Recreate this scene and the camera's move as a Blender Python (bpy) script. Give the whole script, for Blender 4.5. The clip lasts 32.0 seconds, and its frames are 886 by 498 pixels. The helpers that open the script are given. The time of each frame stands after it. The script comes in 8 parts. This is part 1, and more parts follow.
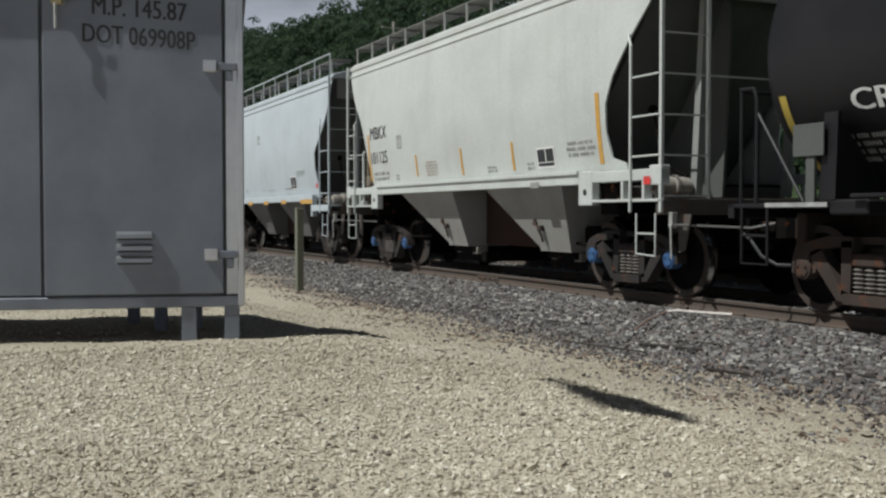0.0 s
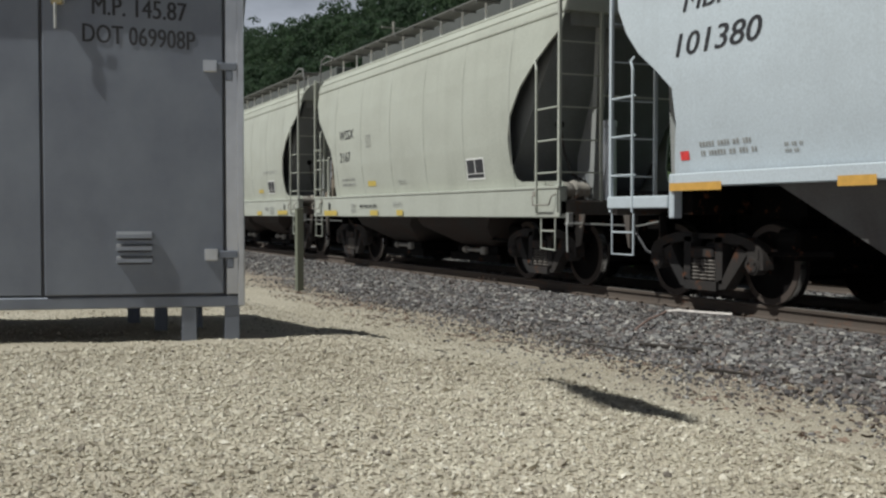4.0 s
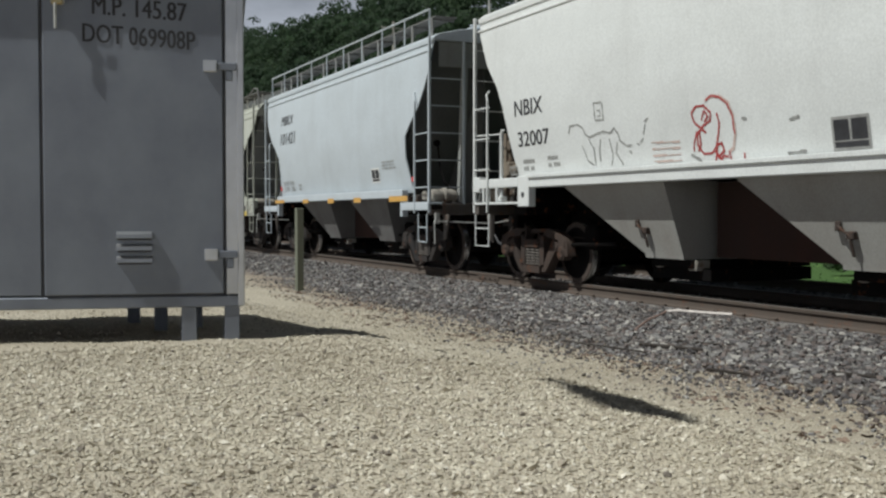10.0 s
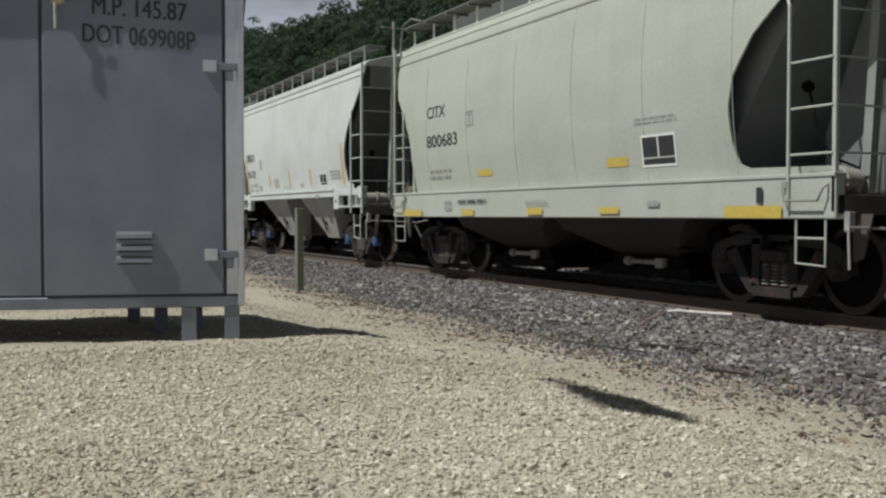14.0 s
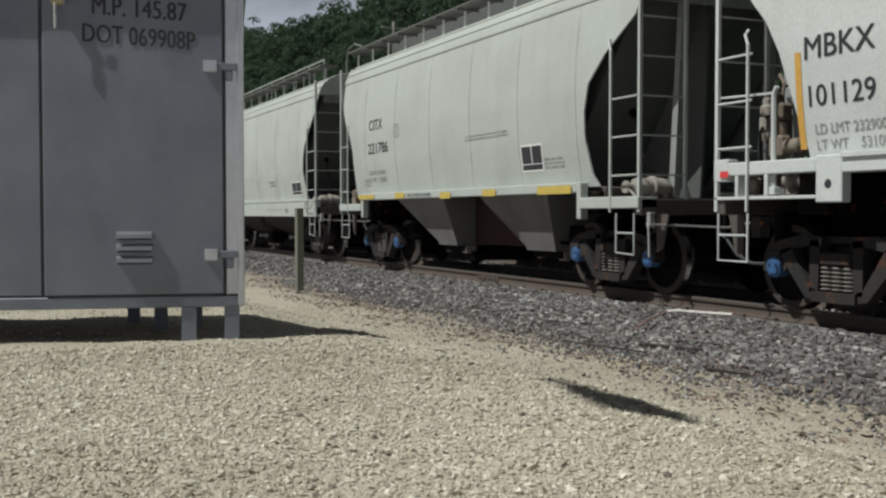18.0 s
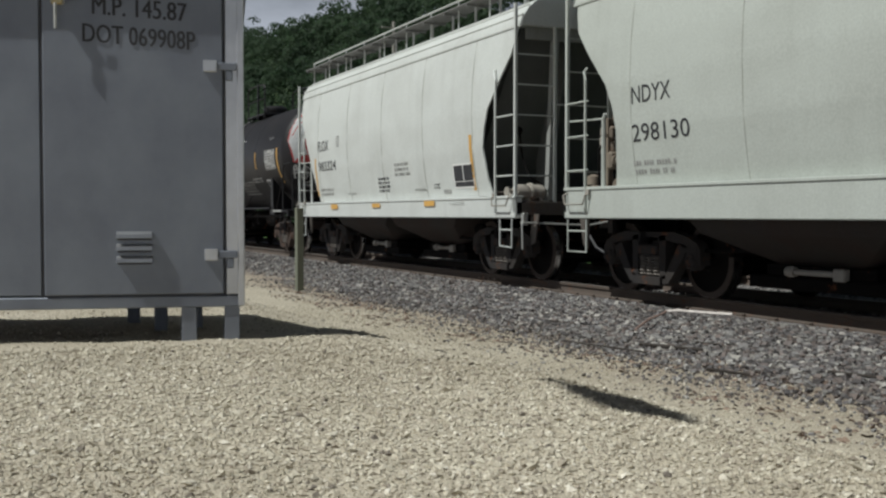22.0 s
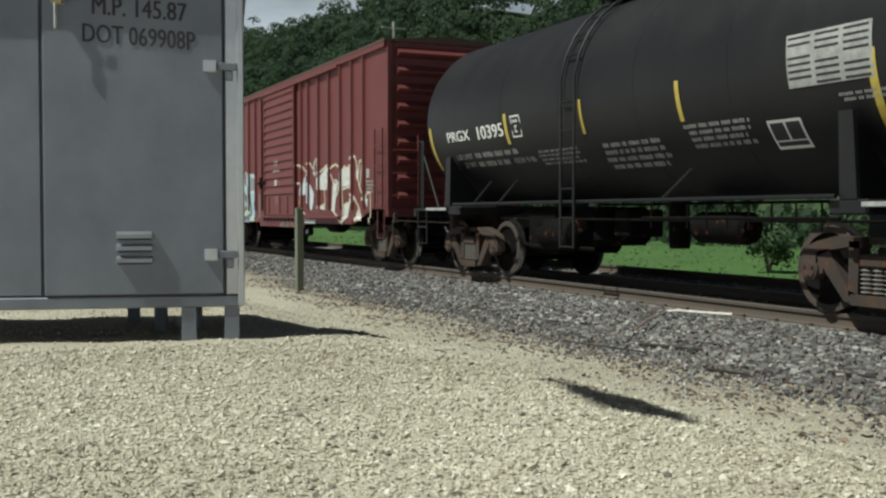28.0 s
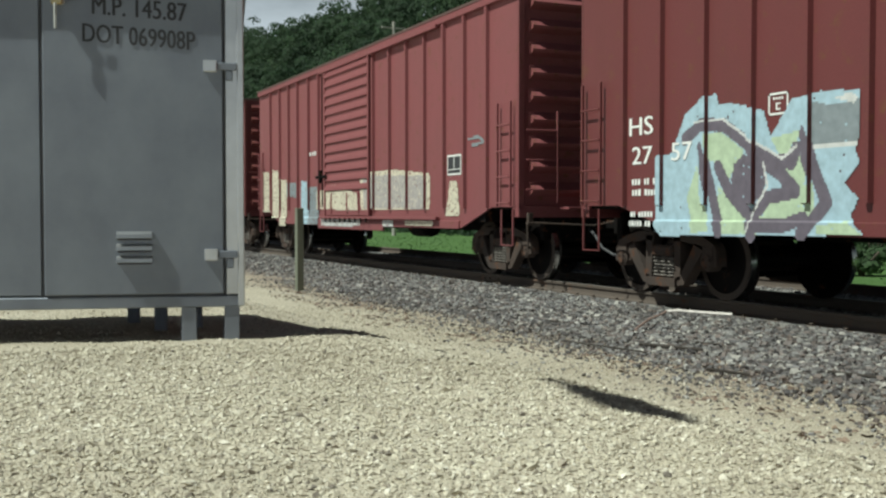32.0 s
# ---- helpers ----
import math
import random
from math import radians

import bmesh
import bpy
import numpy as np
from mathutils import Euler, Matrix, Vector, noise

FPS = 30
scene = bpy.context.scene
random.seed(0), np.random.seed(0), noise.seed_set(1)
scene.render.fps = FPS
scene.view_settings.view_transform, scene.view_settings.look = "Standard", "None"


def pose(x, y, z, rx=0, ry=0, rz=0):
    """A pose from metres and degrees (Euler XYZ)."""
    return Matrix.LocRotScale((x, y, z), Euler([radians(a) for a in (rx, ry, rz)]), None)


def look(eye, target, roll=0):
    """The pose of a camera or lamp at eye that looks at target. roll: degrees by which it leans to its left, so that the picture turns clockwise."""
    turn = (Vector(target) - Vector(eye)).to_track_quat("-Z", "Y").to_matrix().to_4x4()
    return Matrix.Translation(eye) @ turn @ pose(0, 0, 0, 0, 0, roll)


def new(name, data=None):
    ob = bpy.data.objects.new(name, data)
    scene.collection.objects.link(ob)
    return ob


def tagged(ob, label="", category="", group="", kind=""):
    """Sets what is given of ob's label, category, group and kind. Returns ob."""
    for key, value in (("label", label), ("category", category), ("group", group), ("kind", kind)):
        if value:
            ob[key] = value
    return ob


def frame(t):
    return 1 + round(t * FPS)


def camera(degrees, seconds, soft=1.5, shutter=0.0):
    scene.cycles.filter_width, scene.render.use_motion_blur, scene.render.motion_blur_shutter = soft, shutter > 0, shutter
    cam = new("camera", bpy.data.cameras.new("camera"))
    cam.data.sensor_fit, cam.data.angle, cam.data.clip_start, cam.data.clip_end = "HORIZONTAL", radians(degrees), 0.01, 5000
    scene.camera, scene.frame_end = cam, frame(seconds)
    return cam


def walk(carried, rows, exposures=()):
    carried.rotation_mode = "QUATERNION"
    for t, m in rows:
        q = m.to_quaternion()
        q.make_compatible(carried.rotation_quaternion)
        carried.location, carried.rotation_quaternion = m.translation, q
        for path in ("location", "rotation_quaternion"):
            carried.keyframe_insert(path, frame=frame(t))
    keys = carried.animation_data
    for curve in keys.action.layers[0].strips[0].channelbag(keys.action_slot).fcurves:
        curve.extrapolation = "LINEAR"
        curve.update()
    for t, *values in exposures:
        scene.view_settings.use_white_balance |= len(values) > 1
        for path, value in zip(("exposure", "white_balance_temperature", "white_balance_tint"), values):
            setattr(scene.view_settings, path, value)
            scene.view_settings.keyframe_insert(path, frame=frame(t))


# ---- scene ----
# ---- camera ----
# The railway runs along x, its rail tops at z = 0; the camera stands on a gravel pad beside it.
EYE_Z = 1.024
HEADING, TILT = radians(24.05), radians(1.858)
cam = camera(45.28, 32.0, soft=2.4)
eye = Vector((0, 0, EYE_Z))
aim = eye + 10 * Vector((-math.cos(HEADING) * math.cos(TILT), math.sin(HEADING) * math.cos(TILT), -math.sin(TILT)))
EXPO = [(0, -0.39, 6250, 5), (22, -0.39, 6250, 5), (24.6, -0.38, 6250, 5), (25, -0.16, 6250, 4), (28, -0.09, 6300, -4), (32, 0.01, 6300, -6)]
walk(cam, [(0, look(eye, aim)), (32, look(eye, aim))], EXPO)

# ---- sky and sun ----
SUN_EL = radians(56)
SUN_FROM = Vector((0.0, -1.0, 0)).normalized()
sun_dir = Vector((SUN_FROM.x * math.cos(SUN_EL), SUN_FROM.y * math.cos(SUN_EL), math.sin(SUN_EL)))
world = bpy.data.worlds.new("sky")
scene.world = world
world.use_nodes = True
wn, wl = world.node_tree.nodes, world.node_tree.links
wn.clear()
w_out = wn.new("ShaderNodeOutputWorld")
w_bg = wn.new("ShaderNodeBackground")
w_sky = wn.new("ShaderNodeTexSky")
w_sky.sky_type = "NISHITA"
w_sky.sun_disc = False
w_sky.sun_elevation = SUN_EL
w_sky.sun_rotation = math.atan2(SUN_FROM.x, SUN_FROM.y)
w_sky.dust_density = 2.0
w_tc = wn.new("ShaderNodeTexCoord")
w_map = wn.new("ShaderNodeMapping")
w_map.inputs["Scale"].default_value = (2.2, 2.2, 6.5)
w_noise = wn.new("ShaderNodeTexNoise")
w_noise.inputs["Scale"].default_value = 1.6
w_noise.inputs["Detail"].default_value = 7
w_noise.inputs["Roughness"].default_value = 0.55
w_ramp = wn.new("ShaderNodeValToRGB")
w_ramp.color_ramp.elements[0].position, w_ramp.color_ramp.elements[1].position = 0.20, 0.52
w_mix = wn.new("ShaderNodeMix")
w_mix.data_type = "RGBA"
w_mix.inputs["B"].default_value = (66.0, 68.0, 77.0, 1)
wl.new(w_tc.outputs["Generated"], w_map.inputs["Vector"])
wl.new(w_map.outputs["Vector"], w_noise.inputs["Vector"])
wl.new(w_noise.outputs["Fac"], w_ramp.inputs["Fac"])
w_sep = wn.new("ShaderNodeSeparateXYZ")
w_haze = wn.new("ShaderNodeMapRange")
w_haze.inputs["From Min"].default_value, w_haze.inputs["From Max"].default_value = 0.27, 0.11
w_haze.inputs["To Min"].default_value, w_haze.inputs["To Max"].default_value = 0.015, 1.0
w_mul = wn.new("ShaderNodeMath")
w_mul.operation = "MULTIPLY"
wl.new(w_tc.outputs["Generated"], w_sep.inputs[0])
wl.new(w_sep.outputs["Z"], w_haze.inputs["Value"])
wl.new(w_haze.outputs["Result"], w_mul.inputs[0])
wl.new(w_ramp.outputs["Color"], w_mul.inputs[1])
wl.new(w_mul.outputs[0], w_mix.inputs["Factor"])
wl.new(w_sky.outputs["Color"], w_mix.inputs["A"])
wl.new(w_mix.outputs["Result"], w_bg.inputs["Color"])
w_bg.inputs["Strength"].default_value = 0.0125
wl.new(w_bg.outputs["Background"], w_out.inputs["Surface"])
sun = new("sun", bpy.data.lights.new("sun", "SUN"))
sun.data.energy = 5.0
sun.data.angle = radians(0.53)
sun.data.color = (1.0, 0.97, 0.92)
sun.matrix_world = look((0, 0, 60), Vector((0, 0, 60)) - sun_dir)


# ---- mesh helpers ----
class B:
    """Collects vertices and faces of one mesh."""

    def __init__(self):
        self.v, self.f = [], []

    def add(self, verts, faces):
        n = len(self.v)
        self.v += [tuple(p) for p in verts]
        self.f += [tuple(i + n for i in q) for q in faces]
        return self

    def box(self, x0, x1, y0, y1, z0, z1, c=0.0):
        if c <= 0:
            vs = [(x, y, z) for z in (z0, z1) for y in (y0, y1) for x in (x0, x1)]
            return self.add(vs, [(0, 2, 3, 1), (4, 5, 7, 6), (0, 1, 5, 4), (2, 6, 7, 3), (0, 4, 6, 2), (1, 3, 7, 5)])
        lo, hi = (x0, y0, z0), (x1, y1, z1)
        vs, ix = [], {}
        for k in range(8):
            s = [(k >> a) & 1 for a in range(3)]
            for a in range(3):
                p = [(hi[b] if s[b] else lo[b]) if b == a else (hi[b] - c if s[b] else lo[b] + c) for b in range(3)]
                ix[k, a] = len(vs)
                vs.append(p)
        fs = []
        for a in range(3):
            b, d = (a + 1) % 3, (a + 2) % 3
            for s in (0, 1):
                ks = [(s << a) | (i << b) | (j << d) for i, j in ((0, 0), (1, 0), (1, 1), (0, 1))]
                q = [ix[k, a] for k in ks]
                fs.append(q if s else q[::-1])
            for i in (0, 1):
                for j in (0, 1):
                    k0 = (i << b) | (j << d)
                    k1 = k0 | (1 << a)
                    q = [ix[k0, b], ix[k1, b], ix[k1, d], ix[k0, d]]
                    fs.append(q if (i + j) % 2 else q[::-1])
        for k in range(8):
            q = [ix[k, 0], ix[k, 1], ix[k, 2]]
            fs.append(q if bin(k).count("1") % 2 else q[::-1])
        return self.add(vs, fs)

    def prism(self, poly, axis, a, b):
        """A 2D outline swept along an axis from a to b."""
        n = len(poly)
        put = {"x": lambda p, t: (t, p[0], p[1]), "y": lambda p, t: (p[0], t, p[1]), "z": lambda p, t: (p[0], p[1], t)}[axis]
        vs = [put(p, a) for p in poly] + [put(p, b) for p in poly]
        fs = [tuple(range(n)), tuple(range(2 * n - 1, n - 1, -1))]
        fs += [(i, i + n, (i + 1) % n + n, (i + 1) % n) for i in range(n)]
        return self.add(vs, fs)

    def tube(self, pts, r, n=6, closed=False):
        pts = [Vector(p) for p in pts]
        m = len(pts)
        vs, fs = [], []
        up = None
        for i, p in enumerate(pts):
            a, b = pts[max(i - 1, 0)], pts[min(i + 1, m - 1)]
            d = (b - a).normalized()
            if up is None:
                up = d.orthogonal().normalized()
            up = (up - d * up.dot(d)).normalized()
            w = d.cross(up)
            for k in range(n):
                t = 2 * math.pi * k / n
                vs.append(p + r * (math.cos(t) * up + math.sin(t) * w))
        for i in range(m - 1):
            for k in range(n):
                fs.append((i * n + k, i * n + (k + 1) % n, (i + 1) * n + (k + 1) % n, (i + 1) * n + k))
        fs.append(tuple(range(n - 1, -1, -1)))
        fs.append(tuple(range((m - 1) * n, m * n)))
        return self.add(vs, fs)

    def lathe(self, prof, o, axis, n=20, caps=True):
        """prof: (radius, height) pairs turned about an axis through o."""
        vs, fs = [], []
        for r, h in prof:
            for k in range(n):
                t = 2 * math.pi * k / n
                c, s = r * math.cos(t), r * math.sin(t)
                p = {"x": (h, c, s), "y": (c, h, s), "z": (c, s, h)}[axis]
                vs.append((o[0] + p[0], o[1] + p[1], o[2] + p[2]))
        for i in range(len(prof) - 1):
            for k in range(n):
                fs.append((i * n + k, i * n + (k + 1) % n, (i + 1) * n + (k + 1) % n, (i + 1) * n + k))
        if caps:
            fs.append(tuple(range(n)))
            fs.append(tuple(range((len(prof) - 1) * n, len(prof) * n)))
        return self.add(vs, fs)

    def sheet(self, fn, us, vs_):
        """A grid of points fn(u, v)."""
        nu, nv = len(us), len(vs_)
        pts = [fn(u, w) for u in us for w in vs_]
        fs = [(i * nv + j, (i + 1) * nv + j, (i + 1) * nv + j + 1, i * nv + j + 1) for i in range(nu - 1) for j in range(nv - 1)]
        return self.add(pts, fs)

    def ring_loft(self, rings, caps=True):
        n = len(rings[0])
        vs = [p for r in rings for p in r]
        fs = [(i * n + k, i * n + (k + 1) % n, (i + 1) * n + (k + 1) % n, (i + 1) * n + k) for i in range(len(rings) - 1) for k in range(n)]
        if caps:
            fs += [tuple(range(n - 1, -1, -1)), tuple(range((len(rings) - 1) * n, len(rings) * n))]
        return self.add(vs, fs)

    def mesh(self, name, mat, smooth=35):
        me = bpy.data.meshes.new(name)
        me.from_pydata(self.v, [], self.f)
        bm = bmesh.new()
        bm.from_mesh(me)
        bmesh.ops.recalc_face_normals(bm, faces=bm.faces)
        bm.to_mesh(me)
        bm.free()
        if mat:
            me.materials.append(mat)
        if smooth:
            me.polygons.foreach_set("use_smooth", [True] * len(me.polygons))
            me.set_sharp_from_angle(angle=radians(smooth))
        me.update()
        return me


def link(name, me, parent=None, label="", at=None):
    ob = new(name, me)
    if parent:
        ob.parent = parent
    if at is not None:
        ob.matrix_basis = at
    return tagged(ob, label)


def part(name, b, mat, parent, label="", at=None, smooth=35):
    return link(name, b.mesh(name, mat, smooth), parent, label, at)


CACHE = {}


def shared(key, mat, build, smooth=35):
    """The mesh that build() makes, made once for each key and material."""
    k = (key, mat.name)
    if k not in CACHE:
        CACHE[k] = build().mesh(key if isinstance(key, str) else key[0], mat, smooth)
    return CACHE[k]


def thing(name, label, category, at=None, group="", kind=""):
    ob = new(name)
    ob.empty_display_size = 0.3
    if at is not None:
        ob.matrix_basis = at
    return tagged(ob, label, category, group, kind)


def raw_mesh(name, verts, faces, mat, smooth=False):
    """A large mesh from numpy arrays of vertices and of faces with one number of corners."""
    verts, faces = np.asarray(verts, dtype=np.float32), np.asarray(faces, dtype=np.int32)
    me = bpy.data.meshes.new(name)
    me.vertices.add(len(verts))
    me.vertices.foreach_set("co", verts.ravel())
    k = faces.shape[1]
    me.loops.add(faces.size)
    me.loops.foreach_set("vertex_index", faces.ravel())
    me.polygons.add(len(faces))
    me.polygons.foreach_set("loop_start", np.arange(0, faces.size, k, dtype=np.int32))
    me.polygons.foreach_set("use_smooth", np.full(len(faces), smooth))
    me.materials.append(mat)
    me.update(calc_edges=True)
    me.validate()
    return me




# ---- materials ----
def material(name):
    m = bpy.data.materials.new(name)
    m.use_nodes = True
    nt = m.node_tree
    return m, nt.nodes, nt.links, nt.nodes["Principled BSDF"]


def ramp(n, stops):
    r = n.new("ShaderNodeValToRGB")
    cr = r.color_ramp
    while len(cr.elements) < len(stops):
        cr.elements.new(0.5)
    for e, (p, c) in zip(cr.elements, stops):
        e.position = p
        e.color = (*c, 1) if len(c) == 3 else c
    return r


def noise_tex(n, l, scale, detail=4, rough=0.55, stretch=None, coord="Object"):
    tc = n.new("ShaderNodeTexCoord")
    nz = n.new("ShaderNodeTexNoise")
    nz.inputs["Scale"].default_value = scale
    nz.inputs["Detail"].default_value = detail
    nz.inputs["Roughness"].default_value = rough
    if stretch:
        mp = n.new("ShaderNodeMapping")
        mp.inputs["Scale"].default_value = stretch
        l.new(tc.outputs[coord], mp.inputs["Vector"])
        l.new(mp.outputs["Vector"], nz.inputs["Vector"])
    else:
        l.new(tc.outputs[coord], nz.inputs["Vector"])
    return nz


def mixed(n, l, fac, a, b, mode="MIX"):
    m = n.new("ShaderNodeMix")
    m.data_type, m.blend_type = "RGBA", mode
    for sock, val in ((m.inputs["Factor"], fac), (m.inputs["A"], a), (m.inputs["B"], b)):
        if isinstance(val, (int, float)):
            sock.default_value = val
        elif isinstance(val, tuple):
            sock.default_value = (*val, 1)
        else:
            l.new(val, sock)
    return m.outputs["Result"]


def bump(n, l, bsdf, height, strength, dist=0.01):
    b = n.new("ShaderNodeBump")
    b.inputs["Strength"].default_value = strength
    b.inputs["Distance"].default_value = dist
    l.new(height, b.inputs["Height"])
    l.new(b.outputs["Normal"], bsdf.inputs["Normal"])


def paint(name, col, dirt=(0.12, 0.10, 0.08), amount=0.45, rough=0.5, metal=0.0, rust=0.0, grain=40, spec=0.5):
    """Weathered paint: patchy dirt, streaks running down, specks of rust."""
    m, n, l, p = material(name)
    big = noise_tex(n, l, 0.9, 5, 0.6)
    streak = noise_tex(n, l, 1.0, 5, 0.65, stretch=(3.0, 3.0, 0.25))
    fine = noise_tex(n, l, grain, 3, 0.6)
    r1 = ramp(n, [(0.42, (0, 0, 0)), (0.75, (1, 1, 1))])
    r2 = ramp(n, [(0.5, (0, 0, 0)), (0.78, (1, 1, 1))])
    l.new(big.outputs["Fac"], r1.inputs["Fac"])
    l.new(streak.outputs["Fac"], r2.inputs["Fac"])
    s = n.new("ShaderNodeMath")
    s.operation = "MULTIPLY_ADD"
    l.new(r1.outputs["Color"], s.inputs[0])
    s.inputs[1].default_value = amount * 0.6
    s2 = n.new("ShaderNodeMath")
    s2.operation = "MULTIPLY"
    l.new(r2.outputs["Color"], s2.inputs[0])
    s2.inputs[1].default_value = amount * 0.4
    l.new(s2.outputs[0], s.inputs[2])
    c = mixed(n, l, s.outputs[0], tuple(col), tuple(dirt))
    if rust > 0:
        rn = noise_tex(n, l, 6.0, 6, 0.7)
        rr = ramp(n, [(0.60 - 0.1 * rust, (0, 0, 0)), (0.72, (1, 1, 1))])
        l.new(rn.outputs["Fac"], rr.inputs["Fac"])
        c = mixed(n, l, rr.outputs["Color"], c, (0.14, 0.055, 0.025))
    fr = ramp(n, [(0.3, (0.88, 0.88, 0.88)), (0.7, (1.06, 1.06, 1.06))])
    l.new(fine.outputs["Fac"], fr.inputs["Fac"])
    c = mixed(n, l, 1.0, c, fr.outputs["Color"], "MULTIPLY")
    l.new(c, p.inputs["Base Color"])
    rg = n.new("ShaderNodeMath")
    rg.operation = "MULTIPLY_ADD"
    l.new(s.outputs[0], rg.inputs[0])
    rg.inputs[1].default_value, rg.inputs[2].default_value = 0.35, rough
    l.new(rg.outputs[0], p.inputs["Roughness"])
    p.inputs["Metallic"].default_value = metal
    p.inputs["Specular IOR Level"].default_value = spec
    bump(n, l, p, big.outputs["Fac"], 0.12, 0.02)
    return m


def plain(name, col, rough=0.6, metal=0.0, var=0.25, scale=12):
    m, n, l, p = material(name)
    nz = noise_tex(n, l, scale, 4, 0.6)
    r = ramp(n, [(0.3, tuple(c * (1 - var) for c in col)), (0.7, tuple(min(1, c * (1 + var)) for c in col))])
    l.new(nz.outputs["Fac"], r.inputs["Fac"])
    l.new(r.outputs["Color"], p.inputs["Base Color"])
    p.inputs["Roughness"].default_value = rough
    p.inputs["Metallic"].default_value = metal
    bump(n, l, p, nz.outputs["Fac"], 0.1, 0.004)
    return m


def stone_mat(name, cols, rough=0.85):
    """Broken stones, each island with its own tone."""
    m, n, l, p = material(name)
    g = n.new("ShaderNodeNewGeometry")
    r = ramp(n, cols)
    l.new(g.outputs["Random Per Island"], r.inputs["Fac"])
    nz = noise_tex(n, l, 60, 3, 0.6)
    fr = ramp(n, [(0.3, (0.8, 0.8, 0.8)), (0.7, (1.15, 1.15, 1.15))])
    l.new(nz.outputs["Fac"], fr.inputs["Fac"])
    wide = noise_tex(n, l, 0.7, 4, 0.6)
    wr = ramp(n, [(0.3, (0.82, 0.80, 0.77)), (0.7, (1.1, 1.1, 1.1))])
    l.new(wide.outputs["Fac"], wr.inputs["Fac"])
    c = mixed(n, l, 1.0, r.outputs["Color"], fr.outputs["Color"], "MULTIPLY")
    c = mixed(n, l, 1.0, c, wr.outputs["Color"], "MULTIPLY")
    l.new(c, p.inputs["Base Color"])
    p.inputs["Roughness"].default_value = rough
    return m


M = {}
M["white"] = paint("white_car_paint", (0.62, 0.645, 0.625), amount=0.26, rust=0.0)
M["bright_white"] = paint("bright_white_car_paint", (0.73, 0.75, 0.745), amount=0.2)
M["cool_white"] = paint("cool_white_car_paint", (0.55, 0.605, 0.65), amount=0.2)
M["cream"] = paint("cream_car_paint", (0.475, 0.49, 0.43), amount=0.26, rust=0.0)
M["pale_grey"] = paint("pale_grey_car_paint", (0.49, 0.52, 0.485), amount=0.26, rust=0.0)
# Darker than the car sides: shade at the ends is put into this grey.
M["grimy_shaded"] = paint("grimy_shaded_end_paint", (0.105, 0.11, 0.105), dirt=(0.05, 0.052, 0.045), amount=0.5, rough=0.7)
# Bay paints are toned down to hold the shade below the sills.
M["bay"] = paint("grimy_shaded_bay_paint", (0.145, 0.143, 0.14), dirt=(0.07, 0.05, 0.045), amount=0.7, rough=0.7)
M["bay_pale"] = paint("dusty_shaded_white_bay_paint", (0.34, 0.335, 0.315), dirt=(0.17, 0.13, 0.10), amount=0.55, rough=0.65)
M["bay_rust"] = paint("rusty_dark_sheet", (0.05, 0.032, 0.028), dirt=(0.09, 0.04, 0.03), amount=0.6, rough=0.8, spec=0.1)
M["bay_mid"] = paint("dusty_shaded_grey_bay_paint", (0.17, 0.165, 0.155), dirt=(0.08, 0.055, 0.045), amount=0.7, rough=0.7)
M["bay_dark"] = paint("grimy_shaded_dark_bay_paint", (0.05, 0.045, 0.042), dirt=(0.08, 0.045, 0.035), amount=0.6, rough=0.8, spec=0.1)
M["seam"] = paint("dirty_weld_seam", (0.40, 0.41, 0.38), dirt=(0.15, 0.13, 0.11), amount=0.6)
M["black"] = paint("black_tank_paint", (0.012, 0.0115, 0.014), dirt=(0.055, 0.045, 0.045), amount=0.24, rough=0.50, spec=0.35)
M["red"] = paint("oxide_red_paint", (0.140, 0.032, 0.033), dirt=(0.10, 0.038, 0.034), amount=0.4, rough=0.55, rust=0.2)
M["red_pale"] = paint("faded_red_paint", (0.215, 0.060, 0.066), dirt=(0.17, 0.070, 0.070), amount=0.5, rough=0.65, rust=0.2)
M["spring"] = paint("dusty_spring_steel", (0.17, 0.155, 0.14), dirt=(0.13, 0.09, 0.07), amount=0.5, rough=0.7)
M["truck"] = paint("truck_steel", (0.036, 0.034, 0.034), dirt=(0.075, 0.060, 0.050), amount=0.7, rough=0.75, rust=0.3, spec=0.15)
M["roof_brown"] = paint("dull_roof_steel", (0.10, 0.055, 0.05), dirt=(0.12, 0.09, 0.08), amount=0.6, rough=0.8)
M["truck_brown"] = paint("rusty_truck_steel", (0.058, 0.046, 0.041), dirt=(0.115, 0.082, 0.066), amount=0.8, rough=0.8, rust=0.5, spec=0.15)
# Underframe and wheel steels go near black, the shade below in their colour.
M["under"] = paint("shade_black_underframe_steel", (0.006, 0.0055, 0.0055), dirt=(0.014, 0.011, 0.010), amount=0.6, rough=0.8, rust=0.1, spec=0.08)
M["wheel"] = paint("shade_black_wheel_steel", (0.008, 0.007, 0.007), dirt=(0.02, 0.015, 0.013), amount=0.6, rough=0.7, rust=0.1, spec=0.08)
M["tread"] = plain("polished_wheel_tread", (0.55, 0.54, 0.53), 0.25, 1.0, 0.1)
M["rim"] = paint("rusty_rim_steel", (0.075, 0.060, 0.052), dirt=(0.11, 0.08, 0.065), amount=0.6, rough=0.7, spec=0.2)
M["blue_cap"] = plain("blue_bearing_paint", (0.04, 0.10, 0.23), 0.5)
M["text_black"] = plain("black_lettering", (0.03, 0.03, 0.035), 0.6)
M["text_grey"] = plain("worn_grey_lettering", (0.30, 0.30, 0.29), 0.7)
M["text_rust"] = plain("faded_brown_lettering", (0.42, 0.33, 0.28), 0.7)
M["text_white"] = plain("white_lettering", (0.80, 0.80, 0.78), 0.6, var=0.08)
